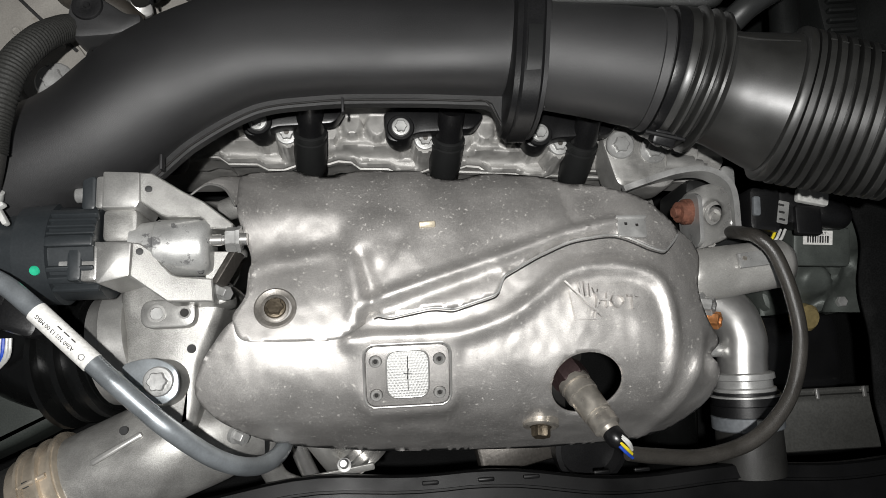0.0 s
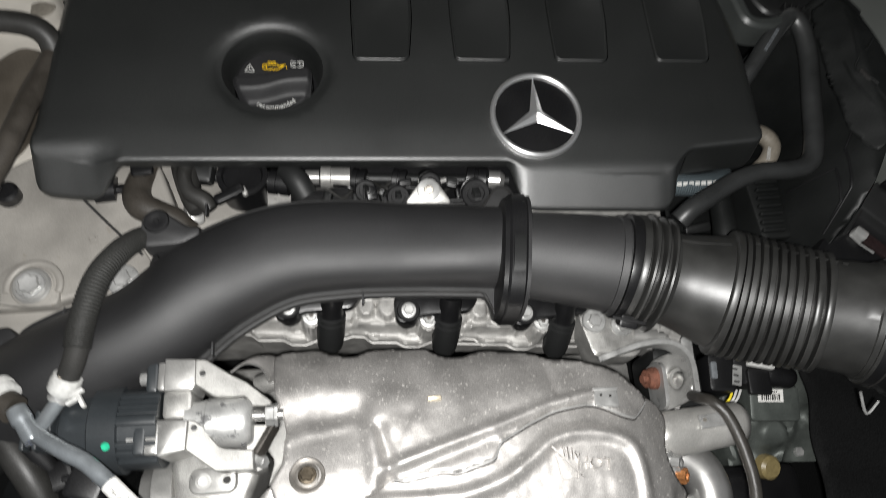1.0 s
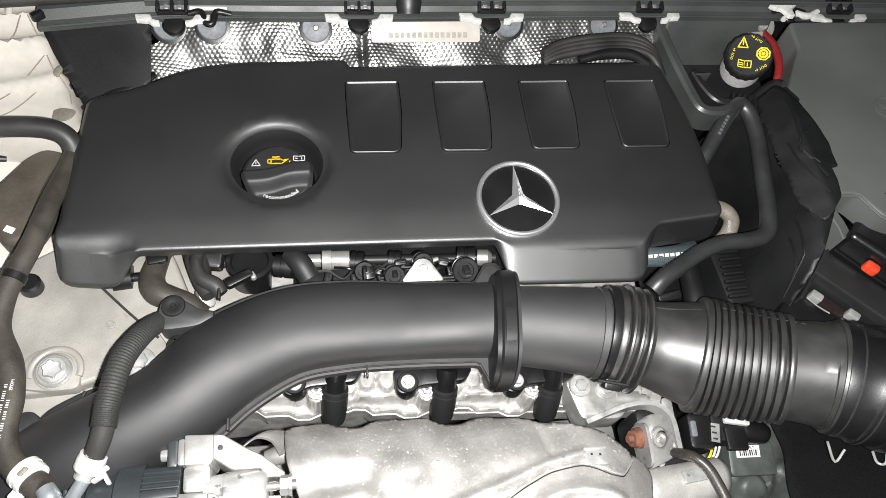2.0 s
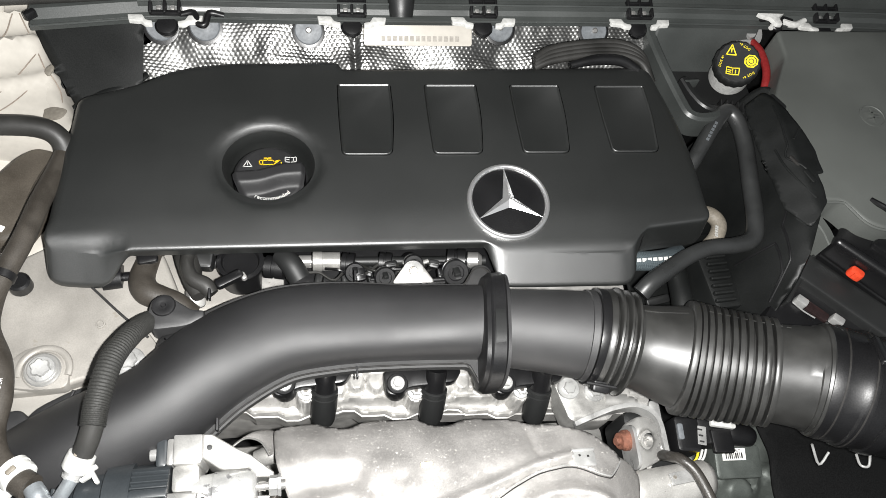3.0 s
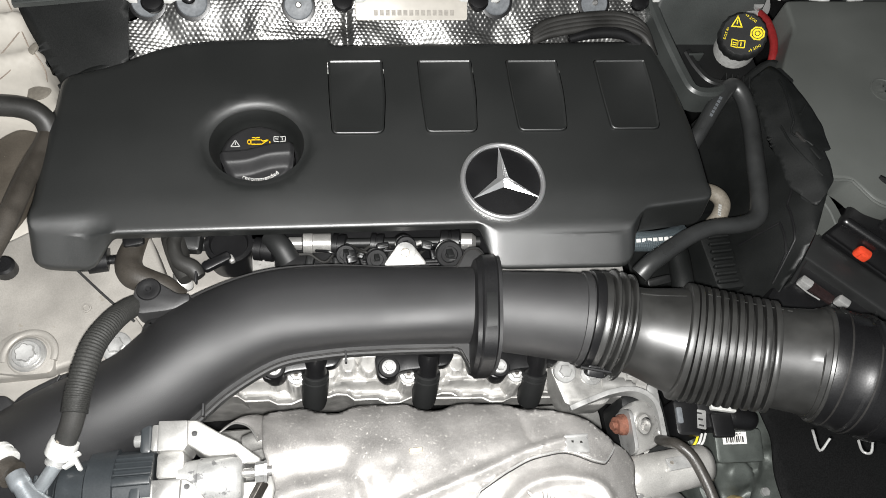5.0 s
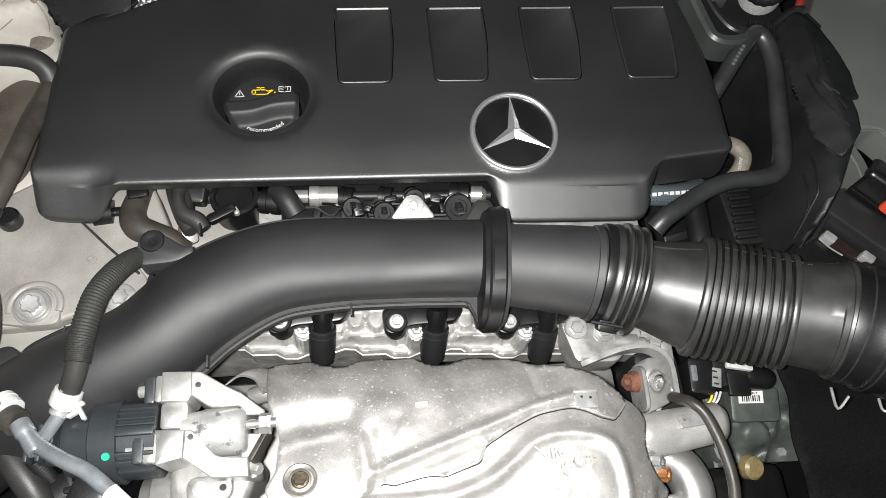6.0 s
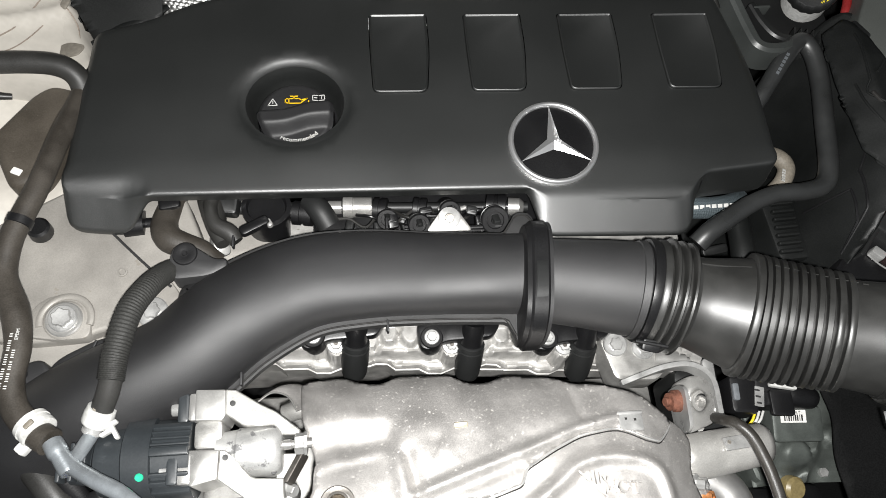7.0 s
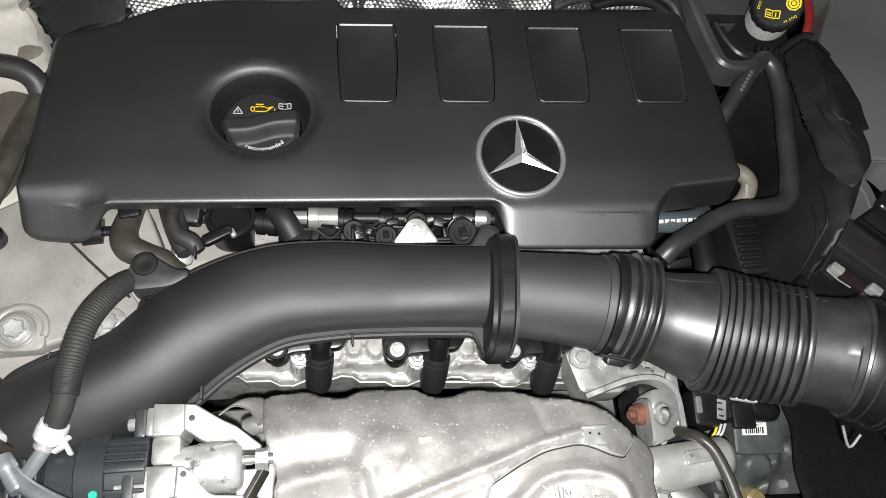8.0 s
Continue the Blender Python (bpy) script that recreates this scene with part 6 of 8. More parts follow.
part("clamp_lug", block(-0.2575, 0.1195, 0.868, 0.008, 0.011, 0.007, 0.001, (0, 0, -40)), WHITE_PLASTIC, clamp_part)
hm = pose(-0.2722, 0.1800, 0.8790, 0, 0, 86)
part("hose_lettering", laid(text_mesh("EPDM", 0.0033, 0.0002), hm @ pose(0.017, -0.0020, 0)), PRINT, main_hose, "white printed word")
part("hose_print", laid(bars([(-0.022 + 0.0017 * k, 0.0020, 0.0007, 0.0021) for k in range(24) if k % 6 != 3] + [(-0.022 + 0.0017 * k, -0.0020, 0.0007, 0.0021) for k in range(18) if k % 5 != 2], Matrix(), 0.0002), hm), PRINT, main_hose)

sleeve = thing("sleeved_hose", (-0.19, 0.19, 0.85), "black hose in a woven sleeve with white plastic clip", "hose")
rows = spline([(-0.1740, 0.2600, 0.838, 0.0080), (-0.1775, 0.2470, 0.858, 0.0082), (-0.1830, 0.2290, 0.877, 0.0084), (-0.1915, 0.2060, 0.887, 0.0086), (-0.1975, 0.1760, 0.888, 0.0087), (-0.1995, 0.1575, 0.886, 0.0086)], 48)
for i, r in enumerate(rows):
    r[3] += (0.0, 0.0, 0.0006, 0.0006)[i % 4]
part("woven_sleeve", tube(rows, 22, smooth=False), BRAID, sleeve, "fine cross-ribbed textile sleeve", angle=80)
part("hose_end", tube([(-0.1990, 0.1610, 0.8855, 0.0078), (-0.2030, 0.1510, 0.8790, 0.0078), (-0.2080, 0.1430, 0.8715, 0.0077), (-0.2125, 0.1355, 0.8645, 0.0075)], 20, 4), RUBBER, sleeve)
ca = Vector((-0.42, -0.72, -0.45)).normalized()
clip_body = part("white_clip", lathe((-0.2108, 0.1395, 0.8675), ca, [(-0.0045, 0.0078), (-0.0040, 0.0098), (0.0000, 0.0104), (0.0070, 0.0104), (0.0085, 0.0096), (0.0090, 0.0070)], 24), WHITE_PLASTIC, sleeve, "white quick-connector clip")
CLIP = Vector((-0.2108, 0.1395, 0.8675))
side = ca.cross(Vector((0, 0, 1))).normalized()
for a, b, s in ((0.004, 0.012, 0.0052), (0.010, 0.012, 0.0052)):
    q = CLIP + ca * a - side * b + Vector((0, 0, 0.004))
    part("clip_arm", block(*q, 0.0100, 0.0028, s, 0.0007, (0, 0, 30)), WHITE_PLASTIC, clip_body)
q = CLIP + ca * 0.007 - side * 0.0165 + Vector((0, 0, 0.004))
part("clip_bar", block(*q, 0.0030, 0.0120, 0.0052, 0.0008, (0, 0, 30)), WHITE_PLASTIC, clip_body)
part("clip_slot", block(*(CLIP + Vector((0.0010, 0.0030, 0.0098))), 0.0028, 0.0075, 0.0016, 0.0004, (0, 0, -30)), BEIGE, clip_body)
part("steel_neck", lathe(CLIP, ca, [(0.0085, 0.0066), (0.0130, 0.0066), (0.0134, 0.0074), (0.0148, 0.0074), (0.0152, 0.0058)], 22), STEEL, sleeve, "bright steel neck")

solid("lower_black_hose", tube([(-0.300, 0.150, 0.82, 0.011), (-0.275, 0.118, 0.82, 0.011), (-0.252, 0.088, 0.815, 0.011), (-0.238, 0.06, 0.80, 0.011)], 18, 6), RUBBER, "black hose under the steel pipe", "hose")
tie = thing("threaded_holder", (-0.24, 0.09, 0.78), "black plastic threaded pipe holder", "holder")
rows = []
for k in range(12):
    rows += [(0.003 * k, 0.0052), (0.003 * k + 0.0015, 0.0062)]
part("stud", lathe((-0.2425, 0.102, 0.835), (0.1, -0.35, -0.9), rows, 16), BLACK, tie)
part("foot", block(-0.2345, 0.082, 0.80, 0.028, 0.022, 0.02, 0.003, (0, 0, 20)), BLACK, tie)
part("arm", block(-0.2125, 0.081, 0.815, 0.026, 0.005, 0.006, 0.001, (0, 0, 6)), BLACK, tie)
wires = thing("wire_plug", (-0.229, 0.074, 0.78), "black sensor plug with pale wires", "plug")
part("plug_body", block(-0.204, 0.074, 0.822, 0.026, 0.024, 0.022, 0.003, (0, 0, -20)), BLACK, wires)
for k in range(4):
    part("wire", tube([(-0.214 - 0.002 * k, 0.061, 0.820, 0.0011), (-0.2155 - 0.002 * k, 0.050, 0.818, 0.0011), (-0.226 - 0.001 * k, 0.042, 0.81, 0.0011)], 8, 4), (WHITE_PLASTIC, WHITE_PLASTIC, BLUE_WIRE, WHITE_PLASTIC)[k], wires)


# ---------------------------------------------------------------- engine mount, left
mount = thing("engine_mount", (-0.24, 0.25, 0.74), "pale cast aluminium engine mount with bolt bosses", "engine mount")
ol = rounded([(-0.335, 0.200), (-0.290, 0.176), (-0.228, 0.190), (-0.185, 0.225), (-0.165, 0.250), (-0.150, 0.270), (-0.175, 0.335), (-0.270, 0.345), (-0.330, 0.31)], 0.014, 5)
part("lower_casting", prism(ol, 0.74, 0.811, 0.005, steps=4), CAST_PALE, mount)
ol = rounded([(-0.335, 0.216), (-0.290, 0.207), (-0.250, 0.2085), (-0.224, 0.2170), (-0.205, 0.212), (-0.175, 0.225), (-0.150, 0.270), (-0.175, 0.335), (-0.270, 0.345), (-0.330, 0.31)], 0.009, 5)
part("casting", prism(ol, 0.80, 0.824, 0.004, steps=4), CAST_PALE, mount)
ol = rounded([(-0.292, 0.212), (-0.262, 0.207), (-0.239, 0.208), (-0.240, 0.232), (-0.250, 0.244), (-0.272, 0.246), (-0.286, 0.236)], 0.007, 5)
seat_part = part("raised_seat", prism(ol, 0.815, 0.8275, 0.002), CAST_PALE, mount)
ring = [(-0.2595 + 0.0195 * math.cos(math.radians(a)), 0.2240 + 0.0195 * math.sin(math.radians(a)), 0.8265, 0.0030) for a in range(-15, 196, 15)]
part("seat_rim", tube(ring, 10, 3, 0.9), CAST_PALE, seat_part, "round cast rim behind the bolt")
for z, r, mat in ((0.8275, 0.0160, CAST_PALE), (0.8295, 0.0142, CAST_FINE)):
    part("seat_washer", lathe((-0.2595, 0.2235, z), (0.05, -0.05, 1), [(-0.002, r), (0.0008, r), (0.0018, r - 0.0012), (0.0018, r - 0.004)], 28), mat, seat_part)
part("mount_bolt", torx((-0.2595, 0.2235, 0.832), (0.1, -0.1, 1), 0.0078, 0.0065, 1.4), STEEL, mount, "silver star-socket bolt")
ol = rounded([(-0.218, 0.222), (-0.204, 0.208), (-0.176, 0.205), (-0.168, 0.236), (-0.186, 0.262), (-0.212, 0.250)], 0.012, 5)
seat_part = part("raised_seat", prism(ol, 0.812, 0.8265, 0.003), CAST_PALE, mount)
part("mount_bolt", torx((-0.1930, 0.2270, 0.8275), (0, 0, 1), 0.0070, 0.0060, 1.8), STEEL, mount, "silver washered bolt")
ring = [(-0.1935 + 0.0235 * math.cos(math.radians(a)), 0.2300 + 0.0235 * math.sin(math.radians(a)), 0.8250, 0.0028) for a in range(75, 226, 15)]
part("seat_rim", tube(ring, 10, 3, 0.9), CAST_PALE, seat_part, "round cast rim behind the bolt")
part("pip", lathe((-0.2205, 0.2640, 0.824), (0, 0, 1), [(0, 0.0040), (0.0012, 0.0040), (0.0014, 0.0028), (0.0006, 0.0022)], 18), CAST_PALE, mount)
solid("thin_cable", tube([(-0.232, 0.3, 0.826, 0.0011), (-0.205, 0.272, 0.827, 0.0011), (-0.18, 0.248, 0.828, 0.0011)], 8, 4), INK, "thin black cable across the mount", "cable")

# ---------------------------------------------------------------- wing side, left
tower = thing("strut_tower", (-0.42, 0.54, 0.78), "cream white painted strut tower with pressed folds", "body panel")


def tower_height(x, y):
    z = 0.842 + 0.05 * ease(-0.27, -0.40, x) + 0.02 * ease(0.48, 0.62, y)
    for c, w, h in ((0.492, 0.006, 0.007), (0.532, 0.008, 0.013), (0.566, 0.005, 0.007), (0.598, 0.007, 0.009)):
        d = y - c - (x + 0.33) * 0.62
        z += h * math.exp(-(d / w) ** 2)
    z -= 0.035 * ease(0.016, 0.0, off_line((x, y), [(-0.252, 0.478), (-0.285, 0.560), (-0.300, 0.75)]))
    return z + 0.0012 * noise.noise((x * 25, y * 25, 0.5))


ol = rounded([(-0.56, 0.435), (-0.270, 0.4455), (-0.2545, 0.478), (-0.288, 0.560), (-0.300, 0.720), (-0.56, 0.74)], 0.006, 3)
thicken(part("tower_skin", sheet(ol, tower_height, 0.006), PAINT, tower, angle=60), 0.002)
ol = rounded([(-0.56, 0.19), (-0.315, 0.19), (-0.300, 0.30), (-0.262, 0.35), (-0.262, 0.448), (-0.56, 0.448)], 0.01, 3)
thicken(part("side_rail", sheet(ol, lambda x, y: 0.815 + 0.03 * ease(-0.30, -0.40, x) + 0.006 * math.sin(y * 60), 0.01), PAINT, tower, angle=60), 0.002)
ol = rounded([(-0.008, -0.006), (0.010, -0.004), (0.014, 0.004), (0.002, 0.008), (-0.006, 0.005)], 0.004, 4)
for x, y, s, a in ((-0.283, 0.4740, 1.3, 0), (-0.285, 0.519, 0.6, 60)):
    part("sealant_patch", laid(prism(ol, 0, 0.0015, 0.0007), pose(x, y, tower_height(x, y) + 0.0004, 0, -8, a) @ Matrix.Diagonal((s, s, 1, 1))), SMEAR, tower, "grey-brown smear of sealant")
part("top_hole", lathe((-0.352, 0.5475, tower_height(-0.352, 0.5475) - 0.002), (0.2, 0, 1), [(0, 0.020), (0.006, 0.019), (0.012, 0.012)], 24), BLACK, tower, "black rubber plug")
part("hinge_plate", block(-0.330, 0.595, 0.892, 0.006, 0.050, 0.036, 0.002, (0, 25, 20)), PAINT, tower, "painted hinge plate")
part("hinge_hole", lathe((-0.3285, 0.590, 0.8955), (1, 0.3, 0.5), [(0, 0.0035), (0.004, 0.003)], 14), WHITE_PLASTIC, tower)

for line in ([(-0.335, 0.470), (-0.321, 0.490), (-0.311, 0.512), (-0.299, 0.539)], [(-0.335, 0.452), (-0.319, 0.470), (-0.304, 0.497), (-0.291, 0.524)], [(-0.291, 0.524), (-0.284, 0.517), (-0.277, 0.505), (-0.272, 0.478)], [(-0.313, 0.575), (-0.306, 0.560), (-0.297, 0.540), (-0.291, 0.526)], [(-0.345, 0.520), (-0.325, 0.545), (-0.318, 0.572)]):
    part("sealed_seam", tube([(x, y, tower_height(x, y) - 0.0001, 0.0006) for x, y in line], 8, 5), SEALER, tower, "brown sealed seam")

part("tower_step", block(-0.412, 0.4385, 0.838, 0.290, 0.004, 0.062, 0.0015), PAINT, tower, "upright painted step")

top_hose = thing("heater_hose", (-0.3, 0.44, 0.83), "black rubber hose with bent metal end beside the cover", "hose")
part("hose_body", tube([(-0.47, 0.440, 0.862, 0.0095), (-0.36, 0.444, 0.866, 0.0098), (-0.305, 0.4455, 0.866, 0.0098), (-0.278, 0.4440, 0.863, 0.0098), (-0.2645, 0.4370, 0.856, 0.0098), (-0.260, 0.4250, 0.845, 0.0098)], 20, 6), RUBBER, top_hose)
guard2 = thing("brake_line_cover", (-0.31, 0.39, 0.78), "dusty dark brown moulded plastic cover beside the hose", "cover")
ol = rounded([(-0.312, 0.335), (-0.288, 0.340), (-0.274, 0.385), (-0.266, 0.432), (-0.290, 0.440), (-0.305, 0.430), (-0.336, 0.385)], 0.010, 4)
part("cover_shell", prism(ol, 0.77, 0.845, 0.008, steps=4), DIRTY, guard2)
part("cover_fold", tube([(-0.268, 0.430, 0.843, 0.004), (-0.279, 0.395, 0.846, 0.0045), (-0.291, 0.355, 0.842, 0.004)], 10, 5), DIRTY, guard2)
part("cover_tag", block(-0.3065, 0.3500, 0.8455, 0.0085, 0.006, 0.0012, 0.0003, (0, 0, -25)), LABEL, guard2, "small white tag")
valve = thing("service_valve", (-0.342, 0.30, 0.825), "bright metal service valve on the wing rail", "valve")
part("valve_block", block(-0.342, 0.300, 0.842, 0.034, 0.030, 0.03, 0.005, (0, 0, 15)), CAST_FINE, valve)
part("valve_knob", lathe((-0.327, 0.318, 0.850), (0.1, -0.2, 1), [(0, 0.0085), (0.018, 0.0085), (0.020, 0.007)], 20), BRIGHT, valve)
solid("side_cable", tube([(-0.37, 0.395, 0.868, 0.005), (-0.345, 0.405, 0.872, 0.005), (-0.33, 0.410, 0.868, 0.004), (-0.312, 0.413, 0.862, 0.0025)], 12, 5), RUBBER, "black cable with clip on the white panel", "cable")
solid("cable_clip", block(-0.339, 0.408, 0.877, 0.014, 0.014, 0.010, 0.003, (0, 0, 30)), BLACK, "black cable clip on the wing", "clip")
solid("round_plug", lathe((-0.287, 0.301, 0.828), (0.1, 0, 1), [(0, 0.0095), (0.010, 0.009), (0.012, 0.007)], 22), BLACK, "round black plug beside the mount", "plug")
tower_liner = thing("tower_liner", (-0.25, 0.53, 0.80), "black moulded liner between strut tower and cowl", "liner")
ol = rounded([(-0.2600, 0.4880), (-0.200, 0.5000), (-0.196, 0.580), (-0.300, 0.562), (-0.2900, 0.540)], 0.006, 3)
thicken(part("liner_panel", sheet(ol, lambda x, y: 0.836 + 0.55 * (y - 0.49) + 0.004 * math.sin((x + 0.25) * 40), 0.008), LINER, tower_liner, angle=60), 0.004)
part("liner_lip", tube([(-0.264, 0.488, 0.838, 0.003), (-0.246, 0.4960, 0.842, 0.0050), (-0.226, 0.5060, 0.845, 0.0065), (-0.205, 0.5170, 0.848, 0.0055), (-0.196, 0.523, 0.848, 0.003)], 20, 6, 0.5), LINER, tower_liner, "rolled lip")

# ---------------------------------------------------------------- firewall foil
foil = thing("firewall_insulation", (0.07, 0.58, 0.80), "crinkled silver embossed heat insulation on the firewall", "insulation")


def foil_height(x, y):
    z = 0.812 + (y - 0.530) * 0.85
    z += 0.0075 * noise.noise((x * 20, y * 34, 1.0)) + 0.002 * noise.noise((x * 60, y * 60, 4.0))
    z -= 0.004 * math.exp(-((x - 0.013) / 0.004) ** 2)
    # pressed domes in offset rows
    row = round(y / 0.0030)
    cx = (round(x / 0.0052 - 0.5 * (row % 2)) + 0.5 * (row % 2)) * 0.0052
    q = math.hypot((x - cx) / 0.0020, (y - row * 0.0030) / 0.0013)
    return z + 0.0010 * math.exp(-q * q) * (0.9 + 0.35 * noise.noise((x * 30, y * 30, 8.0)))


def foil_piece(x0, x1, y_back, up):
    """A crinkled sheet between x0 and x1 as far as y_back(x)."""
    bm = bmesh.new()
    n = int((x1 - x0) / 0.00085)
    rows = []
    for i in range(n + 1):
        x = x0 + (x1 - x0) * i / n
        yb = y_back(x)
        rows.append([(x, 0.527 + (yb - 0.527) * k / 110, foil_height(x, 0.527 + (yb - 0.527) * k / 110) + up) for k in range(111)])
    skin(bm, rows, closed=False)
    return bm


part("foil_sheet", foil_piece(-0.158, 0.350, lambda x: 0.603, 0.0), FOIL, foil, "wide embossed foil sheet", angle=80)
part("foil_wing", foil_piece(-0.207, -0.152, lambda x: 0.566 + 0.034 * ease(-0.204, -0.162, x), 0.0035), FOIL, foil, "small overlapping foil wing", angle=80)
for x, y, z, r in ((-0.184, 0.5735, 0.8640, 0.0150), (-0.141, 0.5740, 0.8640, 0.0150), (-0.036, 0.5705, 0.8640, 0.0145), (0.173, 0.580, 0.8640, 0.0150), (0.283, 0.5785, 0.8640, 0.0150)):
    g = thing("insulation_fixing", (x, y, z - 0.01), "grey rubber disc fixing on the silver insulation", "fixing", "insulation fixings")
    ax = (0, -0.62, 0.78)
    disc_part = part("disc", lathe((x, y, z), ax, [(-0.003, r), (0.0008, r), (0.0018, r * 0.93), (0.0012, r * 0.5), (0.0016, 0.005)], 28), GASKET_GREY, g)
    part("ring", lathe((x, y - 0.0005, z - 0.0012), ax, [(-0.003, r * 1.18), (0.0, r * 1.18), (0.0005, r * 1.0)], 28), BLACK, g, "black surround")
    part("stud", lathe((x, y, z), ax, [(0.001, 0.0032), (0.004, 0.0032), (0.005, 0.002)], 14), BRIGHT, disc_part, "bright stud")
plate_id = thing("identification_plate", (0.08, 0.567, 0.855), "white identification plate with stamped marks on the firewall", "plate")
IDM = pose(0.0805, 0.5675, 0.8630, 38, 0, 0.6)
sheet_part = part("plate_sheet", laid(prism(rect(0, 0.004, 0.118, 0.030, 0.003), 0, 0.0012, 0.0004), IDM), PAINT, plate_id)
part("stamped_bars", laid(bars([(-0.038 + 0.0062 * k, -0.0035, 0.0042, 0.0056) for k in range(14)], Matrix(), 0.0003), IDM @ pose(0, 0, 0.0012)), FAINT, sheet_part, "stamped marks")

harness = thing("wire_harness", (0.27, 0.54, 0.85), "sleeved black wire harness behind the engine cover", "wire harness")
for k in range(4):
    o = 0.0042 * k
    part("conduit", tube([(0.205, 0.528 + o * 0.6, 0.858 + o * 0.5, 0.0042), (0.226, 0.534 + o, 0.863 + o * 0.4, 0.0042), (0.266, 0.540 + o, 0.866 + o * 0.4, 0.0042), (0.305, 0.541 + o, 0.866 + o * 0.4, 0.0042), (0.330, 0.533 + o * 0.8, 0.862 + o * 0.3, 0.0042), (0.343, 0.515 + o * 0.5, 0.850, 0.0042)], 12, 8), RUBBER, harness)
solid("harness_tube", tube([(0.245, 0.528, 0.862, 0.004), (0.275, 0.534, 0.865, 0.006), (0.305, 0.534, 0.864, 0.006), (0.325, 0.526, 0.858, 0.005)], 14, 6), BLACK, "black tube under the wire harness", "tube")

# ---------------------------------------------------------------- cowl
cowl = thing("cowl_trim", (0.15, 0.60, 0.85), "black plastic windscreen cowl trim with seal and clips", "cowl trim")


def strip(rows_yz, x0, x1, bow):
    """A moulding of constant section along x; bow(x) shifts it in y."""
    bm = bmesh.new()
    rings = []
    n = 40
    for i in range(n + 1):
        x = x0 + (x1 - x0) * i / n
        dy, dz = bow(x)
        rings.append([(x, y + dy, z + dz) for y, z in rows_yz])
    skin(bm, rings)
    return bm


def cowl_bow(x):
    return -0.018 * ease(-0.16, -0.34, x) + 0.007 * ease(-0.1, 0.4, x) - 0.02 * ease(0.62, 0.8, x), 0.0


part("cowl_face", strip([(0.5640, 0.879), (0.5640, 0.884), (0.5655, 0.8855), (0.5705, 0.8865), (0.5780, 0.8935), (0.64, 0.897), (0.64, 0.880)], -0.297, 0.80, cowl_bow), COWL, cowl, angle=25)
part("cowl_rib", strip([(0.5745, 0.889), (0.5750, 0.8965), (0.5765, 0.8965), (0.5770, 0.889)], -0.20, 0.80, cowl_bow), COWL, cowl)
part("cowl_top", strip([(0.585, 0.895), (0.586, 0.906), (0.60, 0.910), (0.70, 0.925), (0.70, 0.890)], -0.285, 0.80, cowl_bow), COWL, cowl)
for y, z, r, x0 in ((0.5642, 0.8848, 0.0013, -0.296), (0.5757, 0.8967, 0.0013, -0.20)):
    part("cowl_bead", tube([(x, y + cowl_bow(x)[0], z, r) for x in (x0 + (0.80 - x0) * k / 24 for k in range(25))], 8, smooth=False), COWL, cowl, "rounded moulded edge")
part("seal", tube([(-0.36, 0.566, 0.897, 0.006), (-0.25, 0.5745, 0.9, 0.006), (-0.1, 0.588, 0.905, 0.006)], 12, 6), RUBBER, cowl, "rubber bonnet seal")
part("end_hooks", block(-0.295, 0.556, 0.892, 0.012, 0.006, 0.010, 0.002, (0, 0, 40)), BLACK, cowl)
clip = None
for x, dy in ((-0.1745, 0.0), (0.0085, 0.003), (0.1485, 0.006), (0.3275, 0.009), (0.5605, 0.010)):
    if clip is None:
        clip = thing("cowl_clip", (x, 0.568, 0.885), "black plastic cowl clip with two windows and steel tongues", "clip", "cowl clips")
        part("clip_frame", block(x, 0.5650, 0.8895, 0.030, 0.004, 0.005, 0.001), BLACK, clip)
        part("clip_frame", block(x, 0.5790, 0.8955, 0.030, 0.003, 0.006, 0.001), BLACK, clip)
        for o in (-0.0135, 0.0, 0.0135):
            part("clip_bar", block(x + o, 0.5735, 0.8935, 0.003, 0.022, 0.008, 0.0008, (18, 0, 0)), BLACK, clip)
        for o in (-0.0065, 0.0065):
            part("window_hook", block(x + o, 0.5715, 0.890, 0.005, 0.005, 0.003, 0.0008, (18, 0, 0)), BRIGHT, clip, "bright hook behind the window")
            s = 1 if o > 0 else -1
            hook_ol = [(x + s * a, 0.5525 + b) for a, b in ((0.012, 0.0), (0.019, 0.0), (0.0225, 0.0035), (0.034, 0.0045), (0.0355, 0.0120), (0.0215, 0.0120), (0.0185, 0.0055), (0.012, 0.0040))]
            part("tongue", prism(rounded(hook_ol, 0.0012, 2), 0.8830, 0.8878, 0.0006), WHITE_PLASTIC, clip, "pale folded metal tongue")
        part("clip_nose", lathe((x, 0.5590, 0.877), (0, -0.3, 1), [(-0.004, 0.0095), (0.002, 0.0110), (0.005, 0.0095), (0.006, 0.006)], 24), BLACK, clip, "rounded clip nose")
    else:
        copy_thing(clip, Matrix.Translation((x, 0.568 + dy, 0.885)))
solid("centre_horn", tube([(0.060, 0.569, 0.887, 0.012), (0.060, 0.577, 0.895, 0.0135), (0.060, 0.592, 0.905, 0.015), (0.060, 0.63, 0.92, 0.016)], 18, 5, 0.8), BLACK_SOFT, "black moulded horn of the cowl trim", "cowl horn")
hook = None
